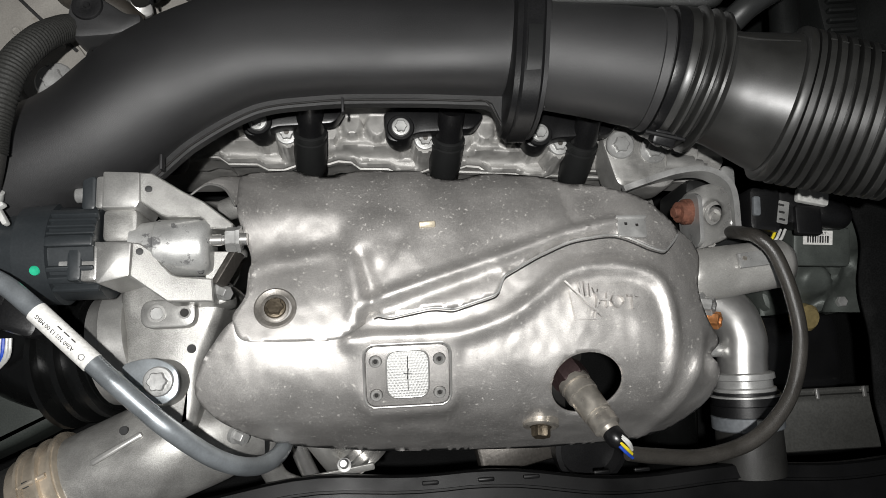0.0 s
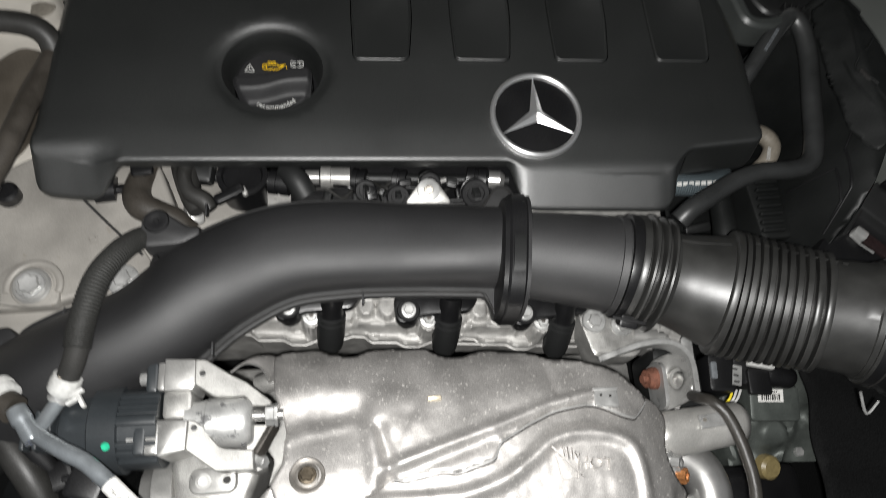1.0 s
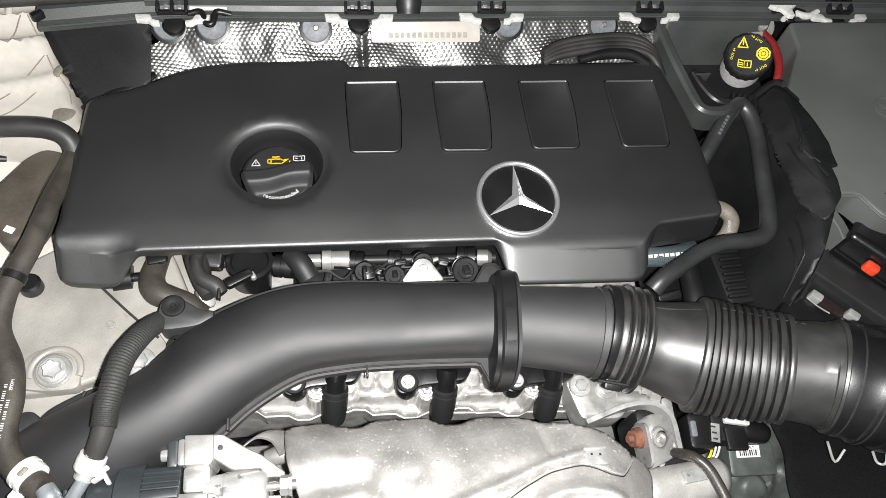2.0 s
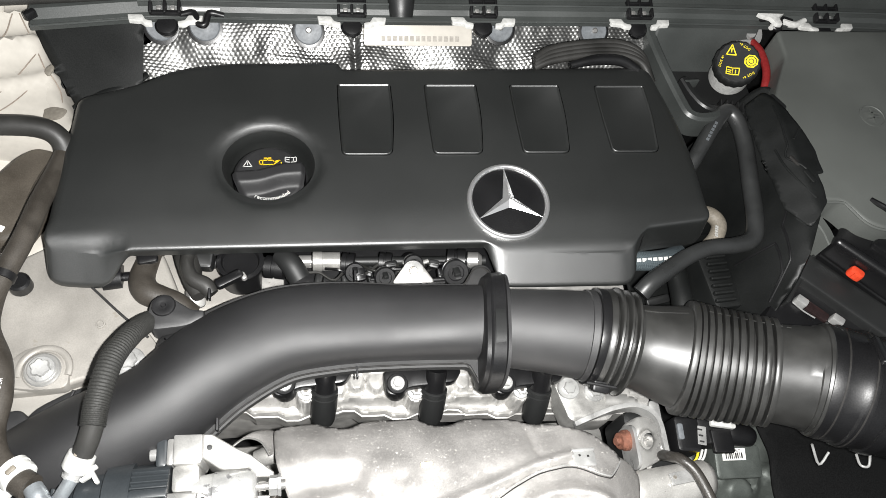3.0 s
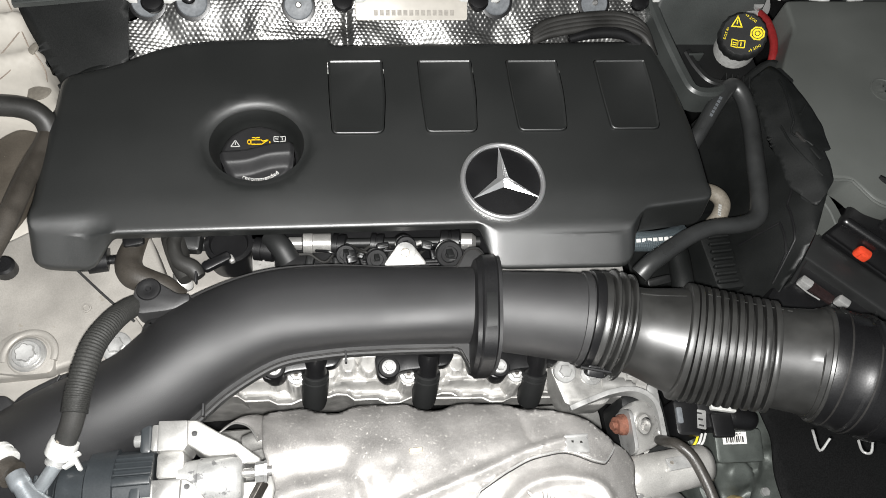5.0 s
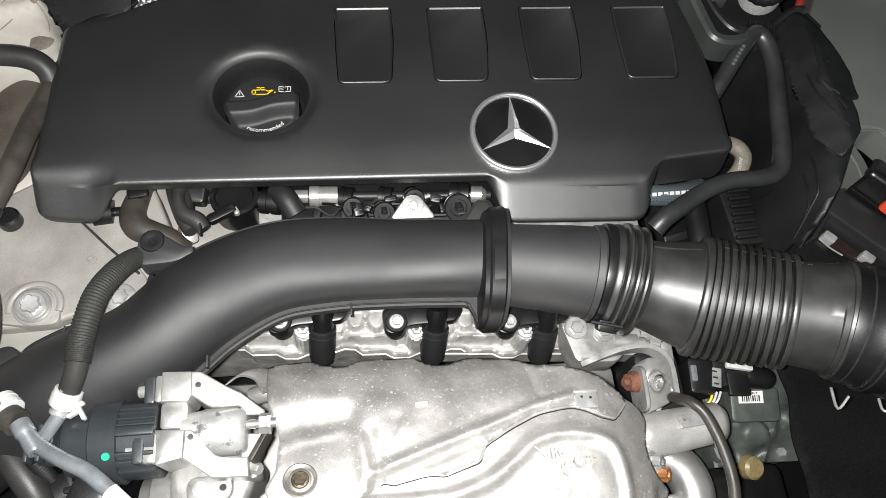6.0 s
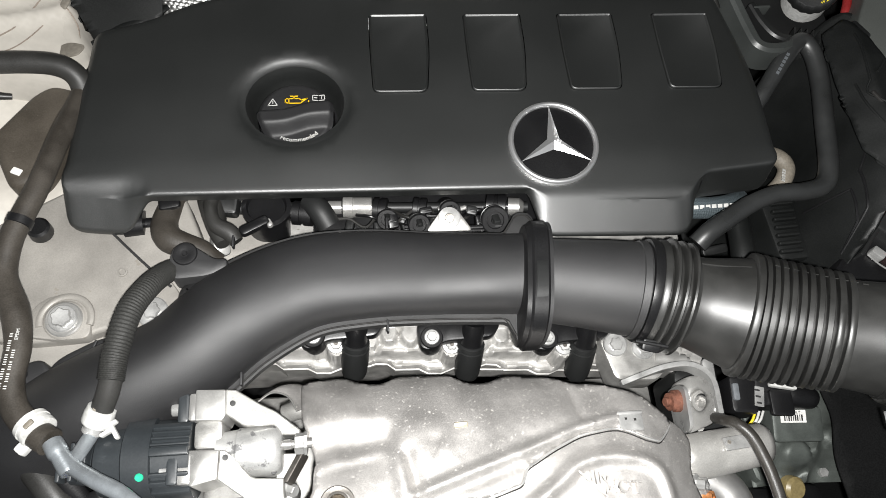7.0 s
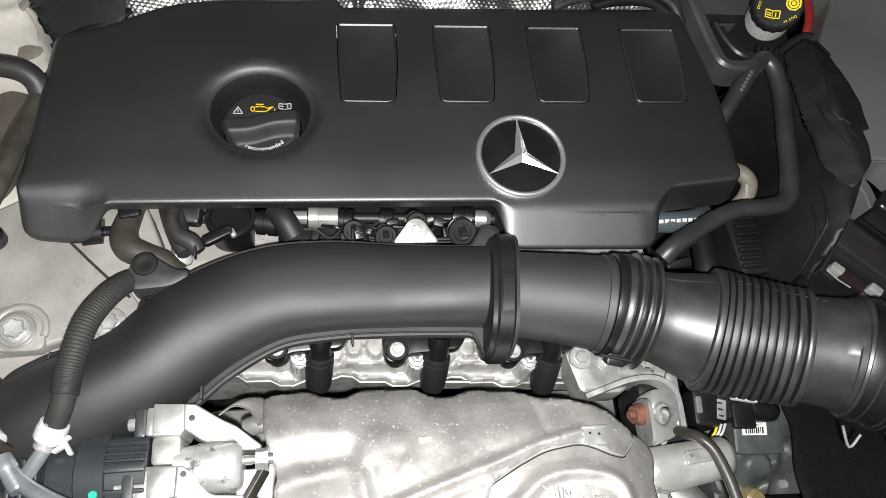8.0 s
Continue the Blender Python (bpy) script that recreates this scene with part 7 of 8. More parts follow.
for x, y in ((-0.141, 0.567), (0.497, 0.578)):
    if hook is None:
        hook = thing("cowl_hook", (x, y, 0.88), "white-gapped black cowl hook", "hook", "cowl hooks")
        part("gap", block(x, y + 0.006, 0.8885, 0.036, 0.005, 0.001, 0.0003, (28, 0, 0)), WHITE_PLASTIC, hook, "pale painted gap")
        part("bail", tube([(x - 0.020, y, 0.8855, 0.0032), (x - 0.007, y + 0.001, 0.8875, 0.0035), (x - 0.002, y - 0.010, 0.884, 0.0035), (x + 0.004, y - 0.010, 0.884, 0.0035), (x + 0.008, y + 0.001, 0.8875, 0.0035), (x + 0.022, y, 0.8855, 0.0032)], 12, 5), BLACK, hook)
    else:
        copy_thing(hook, Matrix.Translation((x, y, 0.88)))

# ---------------------------------------------------------------- brake fluid reservoir
TURN_CAP = 27
tank = thing("brake_fluid_reservoir", (0.415, 0.505, 0.80), "milky brake fluid reservoir with black knurled cap and yellow symbols", "reservoir")
TA = Vector((-0.328, -0.348, 0.879)).normalized()
TC = Vector((0.4235, 0.5075, 0.893))
part("neck", lathe(TC - TA * 0.045, TA, [(0, 0.0225), (0.02, 0.0222), (0.036, 0.0215)], 32), MILKY, tank, "milky white tank neck")
cap_part = part("cap", lathe(TC - TA * 0.014, TA, [(0, 0.0228), (0.0005, 0.0245), (0.009, 0.0245), (0.0125, 0.0236), (0.014, 0.0222), (0.0143, 0.0218)], 72, star=(18, 0.018)), BLACK_SOFT, tank, "black knurled screw cap")
TM = Matrix.Translation(TC + TA * 0.0006) @ TA.to_track_quat("Z", "Y").to_matrix().to_4x4() @ pose(0, 0, 0, 0, 0, TURN_CAP) @ Matrix.Diagonal((1.06, 1.06, 1, 1))
tri = [(-0.0125, 0.0065), (-0.0030, 0.0065), (-0.0078, 0.0170)]
part("warning_triangle", strokes(loop_lines(tri) + [((-0.0078, 0.0095), (-0.0078, 0.0130))], 0.0011, TM), YELLOW, cap_part, "yellow printed triangle")
octagon = [(0.0125 + 0.0072 * math.cos(math.pi / 8 + math.pi / 4 * k), 0.0015 + 0.0072 * math.sin(math.pi / 8 + math.pi / 4 * k)) for k in range(8)]
part("brake_symbol", prism(octagon, 0, 0.0004, m=TM), YELLOW, cap_part, "yellow printed brake symbol")
part("brake_rings", strokes(ring_lines(0.0125, 0.0015, 0.0052) + ring_lines(0.0125, 0.0015, 0.0024), 0.0007, TM @ pose(0, 0, 0.0004), 0.0002), INK, cap_part)
bk = loop_lines([(-0.0105, -0.0135), (-0.0045, -0.0145), (-0.0045, -0.0075), (-0.0105, -0.0065)]) + loop_lines([(-0.0045, -0.0145), (0.0020, -0.0140), (0.0020, -0.0070), (-0.0045, -0.0075)]) + [((-0.0090, -0.0095), (-0.0060, -0.0100)), ((-0.0090, -0.0115), (-0.0060, -0.0120)), ((-0.0015, -0.0125), (-0.0015, -0.0095))]
part("handbook_symbol", strokes(bk, 0.0009, TM), YELLOW, cap_part, "yellow printed handbook")
for x, y, a in ((0.0045, 0.0165, 150), (-0.0165, -0.0010, 80), (0.0115, -0.0135, 215)):
    part("cap_lettering", laid(text_mesh("DOT 4+", 0.0036, 0.0002), TM @ pose(x, y, 0.0003, 0, 0, a)), YELLOW, cap_part, "yellow printed fluid grade")
tray = thing("reservoir_tray", (0.40, 0.51, 0.78), "black moulded tray round the brake reservoir", "tray")
part("tray_floor", block(0.425, 0.545, 0.815, 0.12, 0.13, 0.012, 0.004), BLACK_SOFT, tray)
part("tray_back", block(0.420, 0.572, 0.846, 0.13, 0.010, 0.065, 0.003, (-18, 0, 0)), COWL, tray)
part("tray_rim", ledge([(0.350, 0.590, 0.868), (0.357, 0.540, 0.863), (0.369, 0.485, 0.857), (0.377, 0.468, 0.855), (0.396, 0.4655, 0.854), (0.418, 0.472, 0.853)], 0.0062, 0.030, 0.003), COWL, tray, "broad moulded ledge", angle=20)
part("tray_step", ledge([(0.383, 0.522, 0.852), (0.390, 0.502, 0.850), (0.402, 0.484, 0.849), (0.424, 0.480, 0.848)], 0.0045, 0.025, 0.002), BLACK_SOFT, tray, angle=20)
part("tray_web", block(0.392, 0.5175, 0.846, 0.018, 0.003, 0.012, 0.0008, (0, 0, 4)), COWL, tray)
for k in range(6):
    part("neck_fin", block(0.4180 + 0.0065 * k, 0.4835 - 0.0012 * k, 0.846, 0.0012, 0.016, 0.010, 0.0003, (0, 0, -18)), BLACK_SOFT, tray)
solid("tray_nut", lathe((0.476, 0.580, 0.862), (0, -0.5, 0.85), [(0, 0.018), (0.003, 0.018), (0.004, 0.007), (0.009, 0.006)], 24), STEEL, "large washer nut behind the reservoir", "nut")
solid("hinge_hook", tube([(0.490, 0.568, 0.884, 0.003), (0.500, 0.578, 0.886, 0.004), (0.520, 0.572, 0.886, 0.004), (0.535, 0.578, 0.888, 0.003)], 10, 5), WHITE_PLASTIC, "pale metal hook at the cowl", "hook")
solid("hinge_tongue", prism(rounded([(0.470, 0.5790), (0.474, 0.5750), (0.484, 0.5720), (0.489, 0.5620), (0.496, 0.5620), (0.495, 0.5730), (0.504, 0.5790)][::-1], 0.0015, 3), 0.8915, 0.8965, 0.0006), WHITE_PLASTIC, "pale forked metal tongue at the cowl", "tongue")
solid("red_cable", tube([(0.482, 0.572, 0.858, 0.0045), (0.4840, 0.552, 0.862, 0.0045), (0.4830, 0.525, 0.860, 0.0045), (0.4760, 0.502, 0.852, 0.0045), (0.469, 0.488, 0.842, 0.0045)], 16, 6), RED, "thick red battery cable beside the reservoir", "cable")

# ---------------------------------------------------------------- box lid and liner, right
lid = thing("battery_box", (0.6, 0.43, 0.80), "large grey-black plastic battery box with moulded lid", "battery box")
ol = rounded([(0.490, 0.5600, 0.008), (0.4880, 0.5200), (0.4640, 0.4800), (0.4520, 0.4580), (0.4540, 0.4180), (0.4560, 0.3700), (0.4600, 0.3310, 0.004), (0.4790, 0.3290, 0.006), (0.4850, 0.3220, 0.004), (0.4970, 0.3040, 0.006), (0.5140, 0.2955), (0.58, 0.2850), (0.80, 0.27), (0.80, 0.5650)], 0.008, 4)
lid_part = part("lid_top", prism(ol, 0.858, 0.890, 0.004, steps=4), GREY_LID, lid)
part("lid_rim", tube([(0.4600, 0.3285, 0.889, 0.0014), (0.4790, 0.3275, 0.889, 0.0014), (0.4845, 0.3215, 0.889, 0.0014), (0.4960, 0.3030, 0.889, 0.0014), (0.5140, 0.2945, 0.889, 0.0014), (0.56, 0.287, 0.889, 0.0014)], 8, 4), GREY_LID, lid_part, "moulded rim of the corner bracket")
part("lid_corner", ledge([(0.4650, 0.3220, 0.868), (0.4740, 0.3110, 0.862), (0.4800, 0.3010, 0.856)], 0.006, 0.04), GREY_LID, lid_part, "sloping corner bracket")
part("lid_badge", lathe((0.5600, 0.4350, 0.8895), (0, 0, 1), [(0, 0.0150), (0.0012, 0.0150), (0.0014, 0.0135), (0.0006, 0.0130), (0.0006, 0.004), (0.0012, 0.003)], 28), GREY_LID, lid_part, "round moulded mark")
part("badge_bars", laid(strokes([((-0.009, -0.004), (0.008, -0.001)), ((-0.006, 0.005), (0.009, 0.003)), ((0.0, -0.009), (0.001, 0.009))], 0.0016, Matrix(), 0.0009), pose(0.5600, 0.4350, 0.8900)), GREY_LID, lid_part)
part("lid_handle", tube([(0.512, 0.330, 0.889, 0.003), (0.520, 0.318, 0.893, 0.003), (0.532, 0.310, 0.889, 0.003)], 10, 5), BLACK, lid_part)

liner = thing("side_liner", (0.45, 0.38, 0.55), "black fibre side liner with moulded ribs", "liner")


def liner_height(x, y):
    edge = 0.445 + 0.030 * ease(0.29, 0.40, y)
    z = 0.872 - 0.20 * ease(edge, edge - 0.095, x)
    return z + 0.002 * noise.noise((x * 40, y * 40, 2.0))


ol = rounded([(0.340, 0.215), (0.396, 0.215), (0.471, 0.334), (0.488, 0.420), (0.480, 0.480), (0.462, 0.500), (0.400, 0.488), (0.340, 0.46)], 0.008, 3)
thicken(part("liner_sheet", sheet(ol, liner_height, 0.005), LINER, liner, angle=60), 0.003)
for x, y, a in ((0.4610, 0.452, 60), (0.4660, 0.4000, 60), (0.4690, 0.378, 55)):
    part("liner_clip", block(x - 0.010, y, 0.8905, 0.022, 0.010, 0.006, 0.002, (0, 0, -a)), BLACK_SOFT, liner)
for k in range(5):
    part("liner_louvre", block(0.348 + 0.002 * k, 0.305 - 0.018 * k, 0.72, 0.030, 0.010, 0.006, 0.002, (20, 0, 10)), BLACK_SOFT, liner)

shelf_part = part("liner_shelf", block(0.388, 0.296, 0.755, 0.034, 0.066, 0.070, 0.004, (0, 0, 4)), LINER, liner)
for k in range(7):
    part("liner_step", block(0.3890 - 0.0006 * k, 0.322 - 0.0085 * k, 0.7915, 0.024, 0.0042, 0.006, 0.0015, (0, 0, 4)), LINER, shelf_part, "moulded step")
for line in ([(0.447, 0.348), (0.433, 0.323), (0.427, 0.284), (0.413, 0.254)], [(0.407, 0.309), (0.425, 0.308), (0.422, 0.276), (0.414, 0.256)], [(0.452, 0.439), (0.454, 0.400), (0.447, 0.349)], [(0.408, 0.400), (0.420, 0.360)]):
    dense = [(a[0] + (b[0] - a[0]) * k / 8, a[1] + (b[1] - a[1]) * k / 8) for a, b in zip(line, line[1:]) for k in range(8)] + [line[-1]]
    part("liner_rib", tube([(x, y, liner_height(x, y) + 0.0002, 0.0013) for x, y in dense], 8, smooth=False), BLACK, liner, "moulded rib")
flap_edge = rounded([(0.424, 0.460), (0.440, 0.467), (0.456, 0.440), (0.465, 0.411), (0.4690, 0.388), (0.4685, 0.378), (0.4675, 0.360, 0.001), (0.4600, 0.3585, 0.001), (0.4612, 0.345), (0.4575, 0.325), (0.436, 0.302), (0.424, 0.330), (0.422, 0.400)], 0.003, 3)
thicken(part("edge_flap", sheet(flap_edge, lambda x, y: 0.8945 - 0.9 * max(0.0, 0.445 - x) + 0.0010 * noise.noise((x * 60, y * 60, 5.0)), 0.004), LINER, liner, "ragged fibre flap over the box edge", angle=60), 0.002)
for line in ([(0.4430, 0.4470), (0.4440, 0.4300), (0.4420, 0.3950)], [(0.4600, 0.4140), (0.4500, 0.4020)], [(0.4420, 0.3950), (0.4380, 0.3840), (0.4470, 0.3690), (0.4530, 0.3560), (0.4480, 0.3470)], [(0.4330, 0.3960), (0.4360, 0.3700), (0.4480, 0.3300)]):
    part("flap_fold", tube([(x, y, 0.8948 - 0.9 * max(0.0, 0.445 - x), 0.0011) for x, y in line], 8, 4), LINER, liner, "pressed fold")
part("flap_slot", block(0.4425, 0.3760, 0.8925, 0.0035, 0.0140, 0.0030, 0.0008, (0, 0, 28)), BORE, liner, "dark slot")
part("flap_tongue", block(0.4505, 0.3560, 0.8955, 0.0065, 0.0160, 0.0022, 0.0008, (0, 0, 22)), LINER, liner)

fuse = thing("fuse_box", (0.53, 0.27, 0.80), "black fuse box with orange-red tab and metal terminals", "fuse box")
FM = pose(0.493, 0.317, 0, 0, 0, -45)
part("fuse_body", laid(block(0.080, -0.082, 0.797, 0.180, 0.108, 0.050, 0.005), FM), BLACK, fuse)
part("body_shelf", laid(block(0.075, -0.046, 0.826, 0.170, 0.034, 0.016, 0.003), FM), BLACK_SOFT, fuse)
fuse_lid = part("fuse_cover", laid(prism(rounded([(0.000, -0.026), (0.150, -0.026), (0.150, 0.030), (0.022, 0.030), (0.000, 0.014)], 0.008, 5), 0.826, 0.866, 0.007, steps=4), FM), GLOSS, fuse, "glossy black fuse cover")
part("cover_step", laid(prism(rounded([(0.030, -0.008), (0.150, -0.008), (0.150, 0.028), (0.040, 0.028)], 0.006, 4), 0.862, 0.872, 0.003), FM), GLOSS, fuse_lid)
part("cover_edge", laid(tube([(0.002, -0.0275, 0.838, 0.0014), (0.060, -0.0275, 0.836, 0.0014), (0.150, -0.0275, 0.834, 0.0014)], 8, 3), FM), GLOSS, fuse_lid, "bright moulded edge")
part("fuse_bolt", laid(hexhead((0.046, 0.010, 0.872), (0, 0, 1), 0.005, 0.003), FM), BLACK, fuse_lid)
part("fuse_bolt", laid(hexhead((0.062, 0.006, 0.872), (0, 0, 1), 0.004, 0.003), FM), BLACK, fuse_lid)
tab_part = part("fuse_tab", laid(block(0.0375, -0.0315, 0.848, 0.015, 0.010, 0.012, 0.0025), FM), RED_TAB, fuse, "orange-red plastic tab")
part("tab_notch", laid(block(0.0375, -0.0370, 0.851, 0.005, 0.002, 0.008, 0.0006), FM), RED_TAB, tab_part)
for x, y in ((0.0120, -0.0830), (0.0500, -0.0765)):
    part("terminal", laid(block(x, y, 0.8265, 0.0125, 0.0085, 0.010, 0.0012), FM), STEEL, fuse, "bright metal terminal")
part("terminal_slot", laid(block(0.031, -0.0790, 0.8230, 0.024, 0.011, 0.004, 0.001), FM), BROWN_NUT, fuse, "brownish slot between the terminals")
part("terminal_wire", laid(tube([(0.006, -0.089, 0.826, 0.0008), (0.018, -0.0915, 0.8275, 0.0008), (0.031, -0.0900, 0.827, 0.0008)], 8, 4), FM), STEEL, fuse, "thin bright wire")
part("body_rib", laid(block(0.000, -0.060, 0.826, 0.004, 0.075, 0.012, 0.001), FM), BLACK_SOFT, fuse)
part("body_rib", laid(block(0.078, -0.090, 0.824, 0.004, 0.060, 0.008, 0.001, (0, 0, -10)), FM), BLACK_SOFT, fuse)

bent = thing("vacuum_pipe", (0.40, 0.38, 0.72), "black plastic pipe bent down beside the engine cover", "pipe")
part("pipe_body", tube([(0.352, 0.395, 0.800, 0.0086), (0.374, 0.4200, 0.825, 0.0086), (0.402, 0.4560, 0.842, 0.0088), (0.4235, 0.4770, 0.846, 0.0088), (0.4355, 0.4660, 0.843, 0.0090), (0.4375, 0.4350, 0.838, 0.0092), (0.4290, 0.3850, 0.835, 0.0092), (0.4195, 0.3400, 0.834, 0.0092), (0.4090, 0.3200, 0.833, 0.0092),
                         (0.3880, 0.3130, 0.834, 0.0086), (0.3560, 0.3090, 0.838, 0.0082), (0.3270, 0.2980, 0.842, 0.0082), (0.3020, 0.2840, 0.844, 0.0086), (0.2820, 0.2725, 0.841, 0.0090), (0.2710, 0.2640, 0.834, 0.0094)], 20, 8), VACUUM, bent)
pm = Matrix.Translation((0.3955, 0.4475, 0.8515)) @ pose(0, 0, 0, 0, 0, 52)
part("pipe_print", laid(bars([(-0.016 + 0.0055 * k, 0, 0.0038, 0.0032) for k in range(7)], Matrix(), 0.0003), pm), GASKET_GREY, bent, "faint grey print")
tan = thing("breather_hose", (0.38, 0.36, 0.72), "beige fabric-covered breather hose with print", "hose")
part("hose_body", tube([(0.352, 0.3820, 0.790, 0.0105), (0.380, 0.3790, 0.793, 0.0085), (0.3990, 0.3740, 0.793, 0.0085), (0.4060, 0.3620, 0.792, 0.0085), (0.4000, 0.3480, 0.788, 0.0085), (0.390, 0.3390, 0.778, 0.0085)], 20, 6), BEIGE, tan)
part("hose_print", laid(bars([(0, -0.010 + 0.0045 * k, 0.0035, 0.0030) for k in range(5)], Matrix(), 0.0003), pose(0.3945, 0.349, 0.8015, -20, 0, -30)), PRINT, tan)
blue = thing("cloth_hose", (0.29, 0.30, 0.75), "blue-grey braided hose with white print under the cover", "hose")
part("hose_body", tube([(0.255, 0.322, 0.796, 0.0105), (0.285, 0.3160, 0.802, 0.0105), (0.310, 0.3150, 0.802, 0.0105), (0.335, 0.3210, 0.796, 0.0105), (0.350, 0.332, 0.785, 0.0105)], 18, 6), CLOTH, blue)
part("hose_print", laid(bars([(-0.022 + 0.006 * k, 0, 0.0045, 0.0035) for k in range(8)], Matrix(), 0.0003), pose(0.306, 0.3115, 0.8122, 25, 0, 2)), PRINT, blue)
solid("dark_post", tube([(0.3400, 0.330, 0.775, 0.0110), (0.3360, 0.308, 0.796, 0.0110), (0.3315, 0.284, 0.803, 0.0110), (0.3280, 0.258, 0.803, 0.0110), (0.326, 0.230, 0.795, 0.0110)], 20, 5), LINER, "dark plastic tube behind the air hose", "tube")

# ---------------------------------------------------------------- between cover and duct
floor2 = thing("intake_manifold", (0.0, 0.33, 0.70), "black plastic intake manifold under the cover edge", "manifold")
part("manifold_body", block(0.06, 0.345, 0.752, 0.26, 0.07, 0.05, 0.006), BLACK, floor2)
for k in range(7):
    part("manifold_rib", block(-0.035 + 0.026 * k, 0.314, 0.786, 0.008, 0.018, 0.012, 0.002, (10, 0, 14 * (k % 3 - 1))), BLACK_SOFT, floor2)
rail = thing("fuel_rail", (0.0, 0.325, 0.78), "bright metal fuel rail with black connectors", "fuel rail")
part("rail_tube", lathe((-0.140, 0.3290, 0.806), (1, -0.03, 0.0), [(0, 0.0055), (0.068, 0.0055), (0.0685, 0.0045), (0.27, 0.0045)], 20), BLACK_SOFT, rail)
part("silver_sleeve", lathe((-0.0400, 0.3265, 0.806), (1, -0.03, 0.0), [(0, 0.0085), (0.0005, 0.0098), (0.009, 0.0098), (0.0095, 0.0092), (0.026, 0.0092), (0.0265, 0.0080)], 24), CAST, rail, "silver metal sleeve")
part("pale_union", lathe((-0.0530, 0.3270, 0.806), (1, -0.03, 0.0), [(0, 0.0062), (0.012, 0.0062)], 18), CAST_FINE, rail, "bright union")
for x, r, l in ((-0.006, 0.0115, 0.012), (0.030, 0.0105, 0.012), (0.100, 0.0125, 0.018), (-0.075, 0.0110, 0.018)):
    part("connector", lathe((x - l / 2, 0.323, 0.806), (1, -0.2, 0.1), [(0, r * 0.9), (0.0005, r), (l * 0.4, r), (l * 0.42, r * 0.9), (l * 0.58, r * 0.9), (l * 0.6, r), (l, r), (l + 0.0005, r * 0.88)], 22), BLACK, rail, "ribbed black connector")
for x, y, z, r in ((0.0270, 0.3060, 0.811, 0.0100), (0.0960, 0.3090, 0.809, 0.0130), (0.0560, 0.3210, 0.806, 0.0100), (-0.0010, 0.3150, 0.806, 0.0095)):
    cap_part = part("injector_cap", lathe((x, y, z), (0.05, -0.62, 0.78), [(-0.012, r * 0.9), (0.001, r * 0.9), (0.0012, r), (0.0045, r), (0.0048, r * 0.93), (0.0060, r * 0.93), (0.0063, r), (0.0100, r), (0.0108, r * 0.92), (0.0108, r * 0.62), (0.0096, r * 0.58), (0.0096, r * 0.30), (0.0112, r * 0.26)], 28), BLACK, rail, "round black injector cap")
    part("cap_band", lathe((x, y, z), (0.05, -0.62, 0.78), [(0.0048, r * 0.94), (0.0050, r * 0.97), (0.0058, r * 0.97), (0.0060, r * 0.94)], 28), BRASS_CLIP, cap_part, "thin golden ring")
    part("cap_lug", block(x, y - r * 0.1, z + 0.0085, r * 0.5, r * 1.7, 0.004, 0.0008, (-22, 0, 8)), BLACK_SOFT, cap_part)
part("rail_end", lathe((0.110, 0.317, 0.815), (1, -0.15, 0.15), [(0, 0.0085), (0.010, 0.0085), (0.014, 0.005)], 20), BRIGHT, rail)
part("wiring", tube([(0.015, 0.305, 0.806, 0.0022), (0.045, 0.302, 0.810, 0.0022), (0.075, 0.300, 0.810, 0.0022), (0.105, 0.300, 0.812, 0.0022)], 10, 6), BLACK, rail)
random.seed(7)
loom = thing("injector_loom", (0.03, 0.315, 0.79), "tangle of thin black wires and small plugs under the cover edge", "wire loom")
for k in range(9):
    x0 = -0.030 + 0.016 * k
    y0, z0 = 0.306 + 0.014 * random.random(), 0.803 + 0.010 * random.random()
    rows = [(x0 - 0.014, y0 + 0.008 * random.random(), z0, 0.0016)]
    for j in range(3):
        rows.append((rows[-1][0] + 0.010 + 0.006 * random.random(), 0.304 + 0.018 * random.random(), 0.802 + 0.014 * random.random(), 0.0013 + 0.0008 * random.random()))
    part("wire", tube(rows, 8, 5), (RUBBER, BLACK, RUBBER)[k % 3], loom)
for x, y, z, sx, sy, a, m in ((0.004, 0.308, 0.812, 0.010, 0.014, 12, BLACK), (0.014, 0.312, 0.808, 0.006, 0.010, -20, BLACK_SOFT), (0.034, 0.315, 0.816, 0.012, 0.006, 8, BLACK), (0.076, 0.314, 0.815, 0.010, 0.008, -14, BLACK_SOFT), (0.082, 0.306, 0.808, 0.005, 0.012, 5, BLACK), (0.108, 0.309, 0.812, 0.007, 0.010, 24, BLACK)):
    part("small_plug", block(x, y, z, sx, sy, 0.008, 0.0012, (15, 0, a)), m, loom)
    part("plug_rib", block(x, y - sy * 0.2, z + 0.0042, sx * 0.8, 0.0014, 0.0016, 0.0004, (15, 0, a)), BLACK_SOFT, loom)
for x, y in ((-0.002, 0.3155), (0.046, 0.318), (0.0655, 0.3175)):
    part("wire_sleeve", lathe((x, y, 0.812), (1, 0.3, 0.1), [(0, 0.0022), (0.006, 0.0022)], 10), CAST_FINE, loom, "bright crimp sleeve")
tri_b = thing("triangular_bracket", (0.053, 0.30, 0.80), "white triangular metal bracket with a hexagon bolt", "bracket")
TB = pose(0.0530, 0.3000, 0.826, 20, 0, -1)
bm = prism(rounded([(-0.021, -0.010), (0.021, -0.010), (0.007, 0.010), (-0.006, 0.010)], 0.005, 5), 0, 0.003, 0.0008)
tri_plate = part("bracket_plate", laid(bm, TB), CAST, tri_b)
